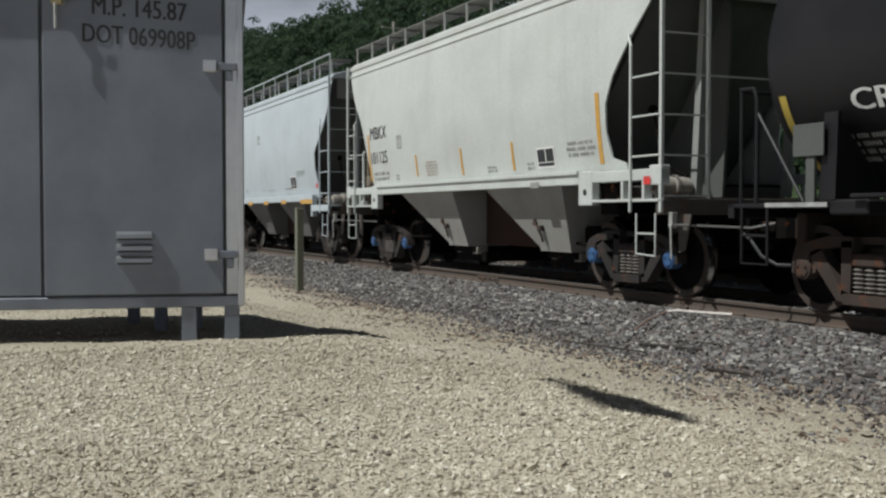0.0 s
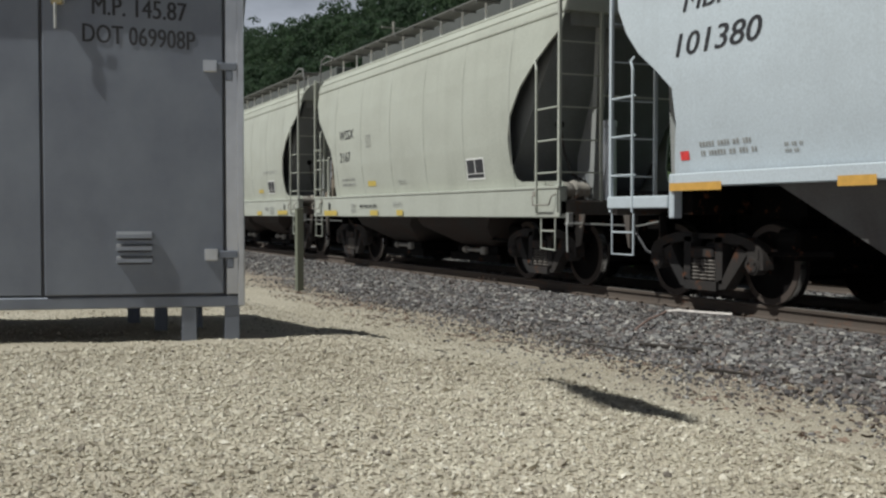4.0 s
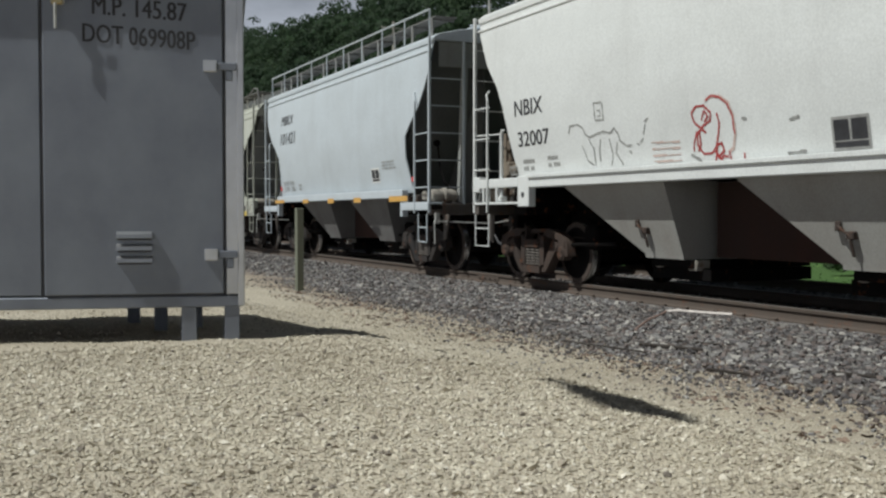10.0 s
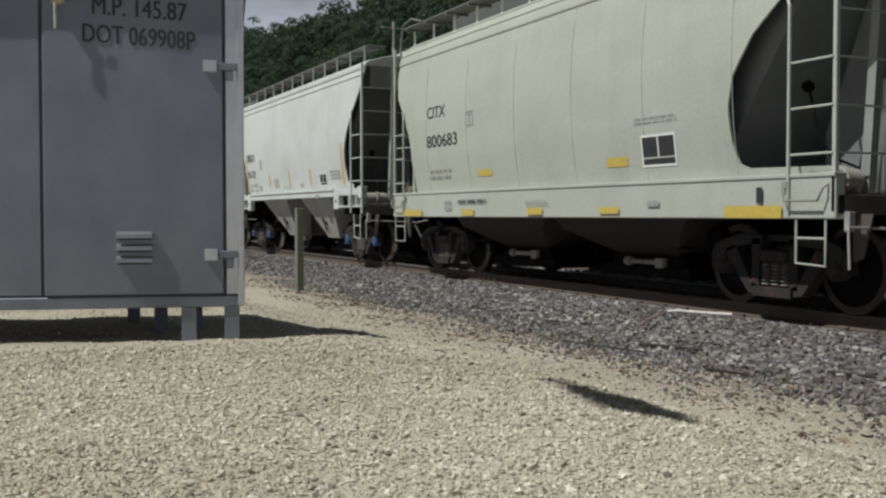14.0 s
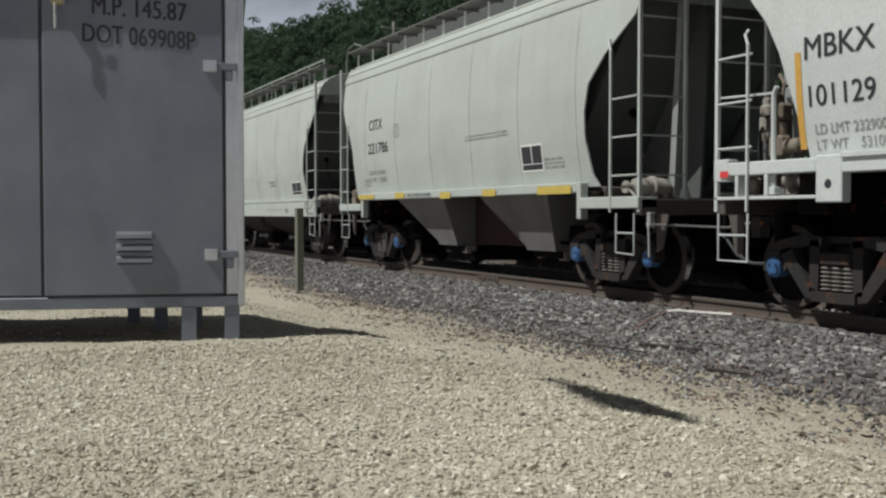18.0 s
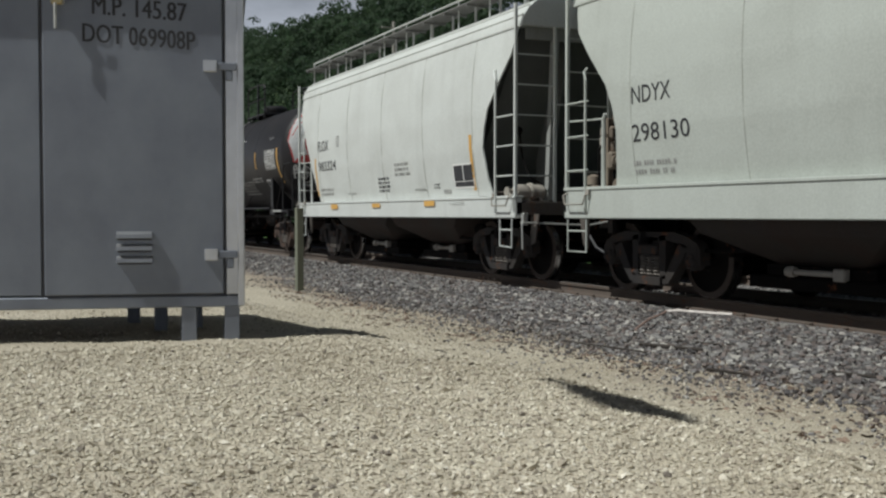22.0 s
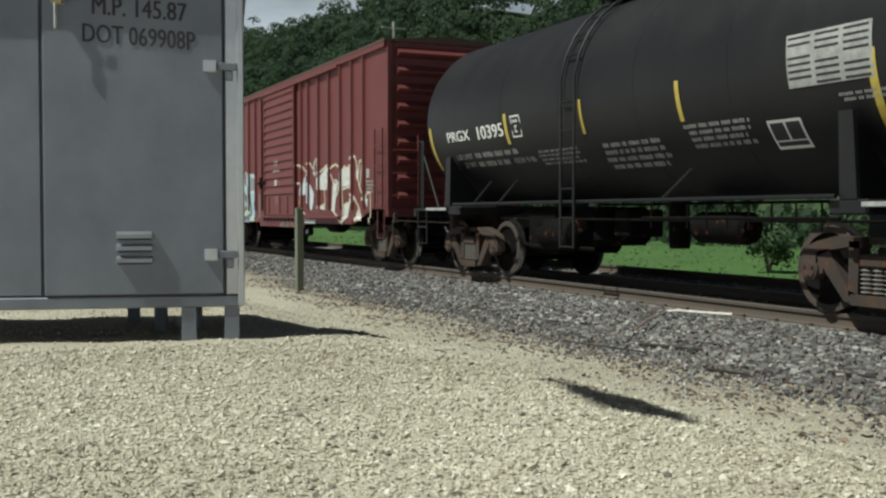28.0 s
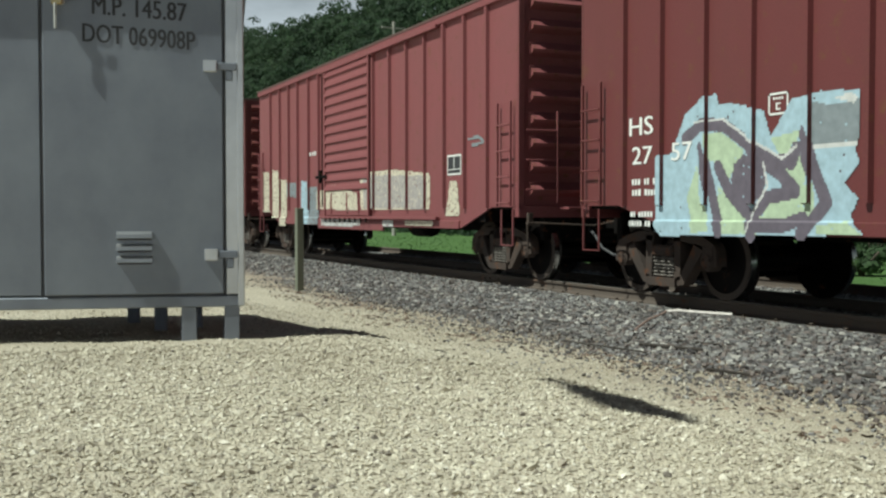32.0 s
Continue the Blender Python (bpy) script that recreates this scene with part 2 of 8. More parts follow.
M["text_dim"] = plain("dull_white_lettering", (0.36, 0.36, 0.35), 0.7)
M["yellow"] = plain("yellow_reflector", (0.56, 0.42, 0.085), 0.5, var=0.1)
M["orange"] = plain("orange_reflector", (0.62, 0.35, 0.075), 0.5, var=0.1)
M["patch_tan"] = plain("tan_patch_paint", (0.23, 0.12, 0.09), 0.7)
M["red_tag"] = plain("red_tag", (0.7, 0.05, 0.05), 0.5)
M["zinc"] = plain("galvanised_steel", (0.52, 0.52, 0.50), 0.5, 0.6, 0.12, 25)
M["rail_side"] = paint("rusty_rail", (0.085, 0.066, 0.054), dirt=(0.125, 0.10, 0.083), amount=0.7, rough=0.85, rust=0.2)
M["rail_top"] = plain("worn_rail_top", (0.40, 0.38, 0.36), 0.38, 0.9, 0.15, 5)
M["tie"] = plain("weathered_tie_wood", (0.12, 0.095, 0.075), 0.9, 0, 0.4, 9)
M["hose"] = plain("chalky_white_hose", (0.72, 0.66, 0.62), 0.6)
M["hose_brown"] = plain("muddy_hose", (0.26, 0.17, 0.14), 0.7)
M["stick"] = plain("dark_wood_scrap", (0.05, 0.042, 0.036), 0.9)
M["gravel_stone"] = stone_mat("limestone_gravel", [(0.0, (0.15, 0.132, 0.112)), (0.06, (0.38, 0.335, 0.27)), (0.35, (0.495, 0.45, 0.36)), (0.6, (0.54, 0.50, 0.405)), (0.85, (0.595, 0.555, 0.455)), (1.0, (0.74, 0.70, 0.61))])
M["ballast_stone"] = stone_mat("grey_ballast", [(0.0, (0.05, 0.044, 0.043)), (0.25, (0.115, 0.11, 0.115)), (0.45, (0.165, 0.132, 0.118)), (0.6, (0.185, 0.18, 0.185)), (0.85, (0.25, 0.245, 0.237)), (1.0, (0.46, 0.44, 0.41))])


def foil(name):
    """Mill-finish aluminium sheet with soft brushed streaks."""
    m, n, l, p = material(name)
    nz = noise_tex(n, l, 3.0, 5, 0.6, stretch=(1.2, 1.2, 1.0))
    fine = noise_tex(n, l, 8.0, 4, 0.7, stretch=(1, 1, 30))
    r = ramp(n, [(0.3, (0.20, 0.214, 0.255)), (0.7, (0.285, 0.308, 0.355))])
    l.new(nz.outputs["Fac"], r.inputs["Fac"])
    l.new(r.outputs["Color"], p.inputs["Base Color"])
    rr = ramp(n, [(0.3, (0.54, 0.54, 0.54)), (0.75, (0.68, 0.68, 0.68))])
    l.new(nz.outputs["Fac"], rr.inputs["Fac"])
    l.new(rr.outputs["Color"], p.inputs["Roughness"])
    p.inputs["Metallic"].default_value = 0.85
    bump(n, l, p, fine.outputs["Fac"], 0.04, 0.002)
    return m


M["aluminium"] = foil("mill_aluminium")
M["aluminium_edge"] = plain("bright_aluminium", (0.56, 0.565, 0.58), 0.35, 0.9, 0.06)
M["brass"] = plain("brass_padlock", (0.45, 0.36, 0.20), 0.3, 1.0, 0.1)
M["blue_tag"] = plain("blue_plastic", (0.05, 0.12, 0.5), 0.4)

# ---- ground ----
PAD_Z = 0.455
TRACK_Y = 9.05
SIDING_Y = 11.95


def ease(a, b, t):
    t = min(1.0, max(0.0, (t - a) / (b - a)))
    return t * t * (3 - 2 * t)


def ground_z(x, y):
    """A low gravel pad, the slope from it down to the track bed, and the field behind."""
    if y < 1.6:
        z = 0.40
    elif y < 2.6:
        z = 0.40 - 0.243 * (y - 1.6)
    elif y < 6.3:
        z = 0.157 - 0.0868 * (y - 2.6)
    else:
        z = -0.164 - 0.30 * ease(12.1, 13.4, y) 
    e = ease(3.4, 4.3, -x)
    d = math.hypot(max(-5.05 - x, 0.0) / 0.40, max(y - 1.70 + 0.15 * e, 0.0) / (0.95 - 0.17 * e))
    z += (PAD_Z - z) * (1 - ease(0.0, 1.0, d)) if y < 3 else 0.0
    if -7 < x < 0 and -2 < y < 5:
        z += 0.010 * noise.noise((x * 3.1, y * 3.1, 2)) + 0.006 * noise.noise((x * 8, y * 8, 7))
    z += (0.008 + 0.022 * ease(1.1, 0.1, y)) * math.exp(-((x + 4.25) / 0.35) ** 2) * (1 - ease(1.5, 2.0, y)) if -7 < x < -2 else 0.0
    z += 0.016 * noise.noise((x * 0.6, y * 0.6, 0)) * ease(0.5, 3, abs(y - TRACK_Y)) * (1 if abs(y) < 60 else 0)
    if y > 34:
        z += hill_z(x, y)
    return z


def hill_z(x, y):
    crest = float(np.interp(-x, (-80, 60, 110, 157, 175, 198, 225, 264, 300, 338, 440), (4, 15, 22, 27, 33, 41, 50, 54, 54, 57, 68))) + 2 * noise.noise((x * 0.03, 3, 0))
    return crest * ease(42, 112, y) + 2.0 * noise.noise((x * 0.03, y * 0.03, 5)) * ease(42, 70, y)


def spread(stops):
    out = []
    for a, b, step in stops:
        out += list(np.arange(a, b, step))
    return out


gx = spread([(-1500, -480, 85), (-480, -60, 10), (-60, -16, 2), (-16, -7, 0.4), (-7, -1.2, 0.06), (-1.2, 4, 0.4), (4, 40, 4), (40, 200, 20), (200, 1600, 200)])
gy = spread([(-1200, -40, 145), (-40, -4, 4), (-4, -0.7, 0.3), (-0.7, 4.0, 0.06), (4.0, 13, 0.3), (13, 36, 2.5), (36, 130, 6), (130, 1700, 120)])
gb = B().sheet(lambda x, y: (x, y, ground_z(x, y)), gx, gy)


def ground_material():
    m, n, l, p = material("gravel_ballast_and_grass")
    tc = n.new("ShaderNodeTexCoord")
    sep = n.new("ShaderNodeSeparateXYZ")
    l.new(tc.outputs["Object"], sep.inputs[0])
    wob = noise_tex(n, l, 0.9, 5, 0.6)
    y = n.new("ShaderNodeMath")
    y.operation = "MULTIPLY_ADD"
    l.new(wob.outputs["Fac"], y.inputs[0])
    y.inputs[1].default_value = 3.2
    l.new(sep.outputs["Y"], y.inputs[2])

    def step(lo, hi):
        r = n.new("ShaderNodeMapRange")
        r.inputs["From Min"].default_value, r.inputs["From Max"].default_value = lo, hi
        l.new(y.outputs[0], r.inputs["Value"])
        return r.outputs["Result"]
    vor = n.new("ShaderNodeTexVoronoi")
    vor.inputs["Scale"].default_value = 130
    l.new(tc.outputs["Object"], vor.inputs["Vector"])
    hue = n.new("ShaderNodeSeparateColor")
    l.new(vor.outputs["Color"], hue.inputs[0])
    sand = ramp(n, [(0.0, (0.37, 0.33, 0.265)), (0.5, (0.47, 0.425, 0.34)), (1.0, (0.57, 0.525, 0.43))])
    l.new(hue.outputs[0], sand.inputs["Fac"])
    patch = noise_tex(n, l, 1.3, 5, 0.6)
    pr = ramp(n, [(0.3, (0.84, 0.82, 0.78)), (0.7, (1.1, 1.1, 1.1))])
    l.new(patch.outputs["Fac"], pr.inputs["Fac"])
    sand_c = mixed(n, l, 1.0, sand.outputs["Color"], pr.outputs["Color"], "MULTIPLY")
    vor2 = n.new("ShaderNodeTexVoronoi")
    vor2.inputs["Scale"].default_value = 20
    l.new(tc.outputs["Object"], vor2.inputs["Vector"])
    hue2 = n.new("ShaderNodeSeparateColor")
    l.new(vor2.outputs["Color"], hue2.inputs[0])
    bal = ramp(n, [(0.0, (0.10, 0.095, 0.095)), (0.6, (0.20, 0.19, 0.185)), (1.0, (0.32, 0.31, 0.30))])
    l.new(hue2.outputs[0], bal.inputs["Fac"])
    gn = noise_tex(n, l, 0.35, 6, 0.7)
    grass = ramp(n, [(0.3, (0.05, 0.105, 0.024)), (0.55, (0.062, 0.13, 0.029)), (0.75, (0.085, 0.15, 0.04))])
    l.new(gn.outputs["Fac"], grass.inputs["Fac"])
    soil = ramp(n, [(0.35, (0.30, 0.245, 0.185)), (0.65, (0.19, 0.15, 0.12))])
    l.new(patch.outputs["Fac"], soil.inputs["Fac"])
    c = mixed(n, l, step(4.7, 6.2), sand_c, soil.outputs["Color"])
    c = mixed(n, l, step(5.8, 7.6), c, bal.outputs["Color"])
    # near-black strip, the shade behind the train put into the ground colour
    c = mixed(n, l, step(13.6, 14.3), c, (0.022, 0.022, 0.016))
    c = mixed(n, l, step(16.3, 17.0), c, grass.outputs["Color"])
    c = mixed(n, l, step(42, 60), c, (0.035, 0.06, 0.018))
    l.new(c, p.inputs["Base Color"])
    p.inputs["Roughness"].default_value = 0.92
    bump(n, l, p, vor.outputs["Distance"], 0.5, 0.01)
    return m


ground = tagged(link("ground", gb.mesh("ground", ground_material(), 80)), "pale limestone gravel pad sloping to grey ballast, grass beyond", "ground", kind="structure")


def scatter(name, spots, sizes, mat, kind, flat=0.75, sink=0.25):
    """Many broken stones as one mesh: kind 'oct' has 8 faces, 'cube' has 6."""
    rng = np.random.default_rng(len(spots))
    if kind == "oct":
        base = np.array([(1, 0, 0), (-1, 0, 0), (0, 1, 0), (0, -1, 0), (0, 0, 1), (0, 0, -1)], float)
        fc = np.array([(0, 2, 4), (2, 1, 4), (1, 3, 4), (3, 0, 4), (2, 0, 5), (1, 2, 5), (3, 1, 5), (0, 3, 5)])
    else:
        base = np.array([(x, y, z) for z in (-1, 1) for y in (-1, 1) for x in (-1, 1)], float) * 0.68
        fc = np.array([(0, 2, 3, 1), (4, 5, 7, 6), (0, 1, 5, 4), (2, 6, 7, 3), (0, 4, 6, 2), (1, 3, 7, 5)])
    n = len(spots)
    pts = base[None] * (1 + rng.uniform(-0.42, 0.42, (n, len(base), 3)))
    a = rng.uniform(0, 2 * np.pi, n)
    tlt = rng.uniform(-0.9, 0.9, n)
    ca, sa, ct, st = np.cos(a), np.sin(a), np.cos(tlt), np.sin(tlt)
    pts[..., 0] *= rng.uniform(0.8, 1.45, n)[:, None]
    pts[..., 2] *= flat
    x, y, z = pts[..., 0], pts[..., 1], pts[..., 2]
    y, z = y * ct[:, None] - z * st[:, None], y * st[:, None] + z * ct[:, None]
    x, y = x * ca[:, None] - y * sa[:, None], x * sa[:, None] + y * ca[:, None]
    s = np.asarray(sizes)[:, None]
    sp = np.asarray(spots)
    v = np.stack([x * s + sp[:, :1], y * s + sp[:, 1:2], z * s + sp[:, 2:3] + s * (flat - sink)], -1).reshape(-1, 3)
    f = (fc[None] + (np.arange(n) * len(base))[:, None, None]).reshape(-1, fc.shape[1])
    return tagged(link(name, raw_mesh(name, v, f, mat)), kind="stuff")


def spots_in(rng, n, x0, x1, y0, y1, keep=None):
    xs, ys = rng.uniform(x0, x1, n), rng.uniform(y0, y1, n)
    out = []
    for x, y in zip(xs, ys):
        if keep is None or rng.random() < keep(x, y):
            out.append((x, y, ground_z(x, y)))
    return out


rng = np.random.default_rng(7)
pts = spots_in(rng, 125000, -4.6, -1.3, -0.6, 3.0, lambda x, y: (1 - 0.6 * ease(2.0, 3.0, y)) * (1.0 if y > 0.35 * (-x) - 1.9 else 0.0))
pts += spots_in(rng, 16000, -9.0, -4.6, -0.5, 3.4, lambda x, y: 1 - 0.6 * ease(1.6, 2.4, y))
pts += spots_in(rng, 42000, -10.0, -1.3, 2.4, 5.2, lambda x, y: 0.9 - 0.75 * ease(3.4, 5.2, y))
g1 = scatter("gravel", pts, np.minimum(rng.gamma(2.4, 0.00135, len(pts)) + 0.0012, 0.0125), M["gravel_stone"], "oct", 0.72, 0.40)
tagged(g1, "loose pale limestone gravel chips covering the pad", "gravel")


def shoulder(x, y):
    edge = 3.0 + 0.07 * max(0.0, min(12.0, -x - 2)) + 0.42 * noise.noise((x * 0.5, 1.7, 0)) + 0.25 * noise.noise((x * 1.7, 4.0, 0))
    thin = 0.55 + 0.45 * ease(-0.25, 0.2, noise.noise((x * 1.1, y * 1.1, 9)))
    clump = ease(-0.12, 0.16, noise.noise((x * 1.9, y * 2.6, 4)))
    a = ease(edge - 0.7, edge + 1.5, y)
    return 0.010 + 0.98 * a * thin ** (1 if y < 6 else 0) * (a + (1 - a) * clump)


pts = spots_in(rng, 58000, -16, -1.5, 2.2, 8.0, shoulder)
pts += spots_in(rng, 26000, -46, -16, 2.4, 8.0, shoulder)
pts += spots_in(rng, 8000, -24, -3, 8.4, 9.72)
pts += spots_in(rng, 7000, -30, -2, 9.9, 12.6, lambda x, y: 1 - ease(11.6, 12.6, y))
fine = np.array([0.34 + 0.62 * ease(3.0, 5.6, q[1]) for q in pts])
g2 = scatter("ballast", pts, np.minimum(rng.gamma(4.0, 0.0034, len(pts)) + 0.0045, 0.036) * fine, M["ballast_stone"], "cube")
tagged(g2, "coarse grey and brown crushed ballast stones beside the rails", "ballast")

# brown leaf litter and twigs between the gravel and the ballast
rng = np.random.default_rng(21)
spots = spots_in(rng, 9000, -14, -1.8, 2.7, 5.6, lambda x, y: ease(2.7, 3.8, y) * (1 - ease(4.4, 5.6, y)) * ease(-0.1, 0.25, noise.noise((x * 1.3, y * 2.0, 14))))
M["litter"] = stone_mat("dry_leaf_litter", [(0.0, (0.07, 0.05, 0.04)), (0.5, (0.16, 0.11, 0.085)), (1.0, (0.27, 0.20, 0.15))])
g3 = scatter("leaf_litter", spots, rng.uniform(0.007, 0.024, len(spots)), M["litter"], "oct", 0.25, 0.1)
tagged(g3, "brown dry leaf litter and twigs along the ballast edge", "leaf litter")

# grass blades along the far edge of the bed
rng = np.random.default_rng(3)
n = 3500
bx, by = rng.uniform(-70, 2, n), 14.9 + rng.gamma(1.2, 6.0, n)
bz = np.array([ground_z(x, y) for x, y in zip(bx, by)])
bh, ba, bw = rng.uniform(0.02, 0.055, n) * (1 + 0.03 * (by - 12)), rng.uniform(0, 6.28, n), rng.uniform(0.02, 0.05, n) * (1 + 0.06 * (by - 12))
dx, dy = np.cos(ba) * bw, np.sin(ba) * bw
lx, ly = rng.normal(0, 0.05, n), rng.normal(0, 0.05, n)
v = np.stack([np.stack([bx - dx, by - dy, bz], -1), np.stack([bx + dx, by + dy, bz], -1), np.stack([bx + lx, by + ly, bz + bh], -1)], 1).reshape(-1, 3)
M["grass"] = stone_mat("grass_blades", [(0.0, (0.06, 0.125, 0.025)), (0.5, (0.078, 0.16, 0.034)), (1.0, (0.10, 0.19, 0.045))])
tagged(link("grass", raw_mesh("grass", v, np.arange(3 * n).reshape(-1, 3), M["grass"])), "bright green mown grass of the field", "grass", kind="stuff")

# ---- wooded hill ----
def leaf_mat():
    m, n, l, p = material("hazed_summer_leaves")
    g = n.new("ShaderNodeNewGeometry")
    # greens paled and greyed, the distance haze put into the leaf colour
    r = ramp(n, [(0.0, (0.050, 0.082, 0.050)), (0.4, (0.056, 0.092, 0.054)), (0.8, (0.062, 0.102, 0.058)), (1.0, (0.070, 0.110, 0.062))])
    l.new(g.outputs["Random Per Island"], r.inputs["Fac"])
    wide = noise_tex(n, l, 0.06, 4, 0.6)
    wr = ramp(n, [(0.32, (0.7, 0.75, 0.75)), (0.68, (1.2, 1.18, 1.05))])
    l.new(wide.outputs["Fac"], wr.inputs["Fac"])
    c = mixed(n, l, 1.0, r.outputs["Color"], wr.outputs["Color"], "MULTIPLY")
    l.new(c, p.inputs["Base Color"])
    p.inputs["Roughness"].default_value = 0.8
    tr = n.new("ShaderNodeBsdfTranslucent")
    l.new(c, tr.inputs["Color"])
    ms = n.new("ShaderNodeMixShader")
    ms.inputs["Fac"].default_value = 0.6
    l.new(p.outputs["BSDF"], ms.inputs[1])
    l.new(tr.outputs["BSDF"], ms.inputs[2])
    l.new(ms.outputs["Shader"], n["Material Output"].inputs["Surface"])
    return m


M["leaves"] = leaf_mat()
rng = np.random.default_rng(11)
tv, tf, cnt = [], [], 0
trees = []
while len(trees) < 1130:
    x, y = rng.uniform(-480, -60) if len(trees) < 1050 else rng.uniform(-60, 80), rng.uniform(38, 118)
    if y < 48 and rng.random() < 0.35:
        continue
    trees.append((x, y, rng.uniform(3.0, 5.6), 1.0))
# low undergrowth at the foot of the woods
for k in range(170):
    trees.append((rng.uniform(-150, -20), rng.uniform(31, 40) + (6 if k % 3 else 0), rng.uniform(1.4, 2.6), 0.35))
for x, y, r, tall in trees:
    hgt = r * rng.uniform(1.6, 2.3) * tall
    z0 = ground_z(x, y)
    k = 340 if x < -60 else 110
    # leaf clumps over several lobes of one crown
    lobes = rng.normal(0, 1, (7, 3)) * np.array([0.45, 0.45, 0.38]) * r
    lobes[:, 2] += hgt - r * 0.55
    which = rng.integers(0, 7, k)
    d = rng.normal(0, 1, (k, 3))
    d /= np.linalg.norm(d, axis=1)[:, None]
    d[:, 2] = np.abs(d[:, 2]) * 0.9 - 0.25
    c = np.array([x, y, z0]) + lobes[which] + d * (r * rng.uniform(0.42, 0.66, k))[:, None]
    side = np.cross(d, rng.normal(0, 1, (k, 3)))
    side /= np.linalg.norm(side, axis=1)[:, None] + 1e-9
    other = np.cross(d, side)
    w = (r * rng.uniform(0.07, 0.12, k))[:, None]
    jitter = rng.uniform(0.6, 1.2, (k, 4, 1))
    lift = d * w * 0.35
    q = np.stack([c + side * w * jitter[:, 0], c + other * w * jitter[:, 1] + lift, c - side * w * jitter[:, 2], c - other * w * jitter[:, 3] - lift], 1)
    tv.append(q.reshape(-1, 3))
    cnt += k
v = np.concatenate(tv)
tagged(link("hillside_trees", raw_mesh("hillside_trees", v, np.arange(4 * cnt).reshape(-1, 4), M["leaves"])),
       "dense green deciduous woods covering the hillside", "woods", kind="stuff")

def bush(x, y, r, h, seed):
    """A shrub: short stems and a loose crown of leaves in several lobes."""
    z = ground_z(x, y)
    ob = thing("bush", "dark green leafy shrub standing in the grass", "bush", pose(x, y, z), group="shrubs by the field")
    rg = np.random.default_rng(seed)
    for k in range(4):
        a = 1.57 * k + 0.4
        part("stem", B().tube([(0, 0, -0.1), (0.2 * r * math.cos(a), 0.2 * r * math.sin(a), 0.4 * h), (0.5 * r * math.cos(a), 0.5 * r * math.sin(a), 0.75 * h)], 0.025, 6), M["tie"], ob)
    k = 1500
    lobes = rg.uniform(-1, 1, (8, 3)) * np.array([0.6 * r, 0.6 * r, 0.32 * h]) + np.array([0, 0, 0.52 * h])
    d = rg.normal(0, 1, (k, 3))
    d /= np.linalg.norm(d, axis=1)[:, None]
    c = lobes[rg.integers(0, 8, k)] + d * rg.uniform(0.2, 0.5, (k, 1)) * np.array([r, r, 0.55 * h])
    c[:, 2] = np.maximum(c[:, 2], 0.03)
    p = np.cross(d, rg.normal(0, 1, (k, 3)))
    p /= np.linalg.norm(p, axis=1)[:, None] + 1e-9
    q = np.cross(d, p)
    w = rg.uniform(0.035, 0.08, (k, 1))
    v = np.stack([c + p * w, c + q * w * 0.6, c - p * w, c - q * w * 0.6], 1).reshape(-1, 3)
    link("crown", raw_mesh("crown", v, np.arange(4 * k).reshape(-1, 4), M["bush_leaves"]), ob)


M["bush_leaves"] = stone_mat("shrub_leaves", [(0.0, (0.022, 0.045, 0.016)), (0.6, (0.035, 0.07, 0.024)), (1.0, (0.055, 0.10, 0.035))])
for bx_, by_, br_, bh_, bs_ in ((-21.3, 18.6, 0.85, 1.6, 1), (-19.2, 19.6, 0.8, 0.8, 2), (-19.6, 22.4, 1.4, 2.4, 3), (-17.2, 21.6, 1.2, 2.2, 4), (-23.0, 24.0, 1.3, 2.2, 5)):
    bush(bx_, by_, br_, bh_, bs_)

# ---- track ----
track = thing("railroad_track", "steel rails on weathered wooden ties in ballast", "railway track", kind="structure")
HEAD = [(-0.07, -0.165), (0.07, -0.165), (0.07, -0.150), (0.02, -0.132), (0.011, -0.11), (0.011, -0.055), (0.034, -0.042), (0.036, -0.012), (0.030, -0.003),
        (-0.030, -0.003), (-0.036, -0.012), (-0.034, -0.042), (-0.011, -0.055), (-0.011, -0.11), (-0.02, -0.132), (-0.07, -0.150)]
for y in (TRACK_Y - 0.755, TRACK_Y + 0.755):
    r = part("rail", B().prism([(y + a, b) for a, b in HEAD], "x", -430, 90), M["rail_side"], track)
    part("rail_head", B().prism([(y + a, b) for a, b in [(-0.026, -0.004), (-0.022, 0), (0.022, 0), (0.026, -0.004)]], "x", -430, 90), M["rail_top"], r, "shiny worn running surface")
siding = thing("siding_rail", "rusty brown rail of a second track at the edge of the grass", "rail", kind="structure")
part("rail", B().prism([(SIDING_Y + a, b) for a, b in HEAD], "x", -430, 90), M["rail_side"], siding)
part("rail_head", B().prism([(SIDING_Y + a, b) for a, b in [(-0.026, -0.004), (-0.022, 0), (0.022, 0), (0.026, -0.004)]], "x", -430, 90), M["rail_side"], siding)
tie_me = B().box(-0.115, 0.115, -1.3, 1.3, -0.14, 0.035, 0.012).mesh("tie", M["tie"], 0)
plate_me = B().box(-0.1, 0.1, -0.17, 0.17, 0, 0.018, 0.004).mesh("tie_plate", M["rail_side"], 0)
spike_me = B().box(-0.016, 0.016, -0.012, 0.012, 0, 0.035).box(-0.02, 0.02, -0.016, 0.02, 0.03, 0.045, 0.005).mesh("spike", M["rail_side"], 0)
rng = np.random.default_rng(5)
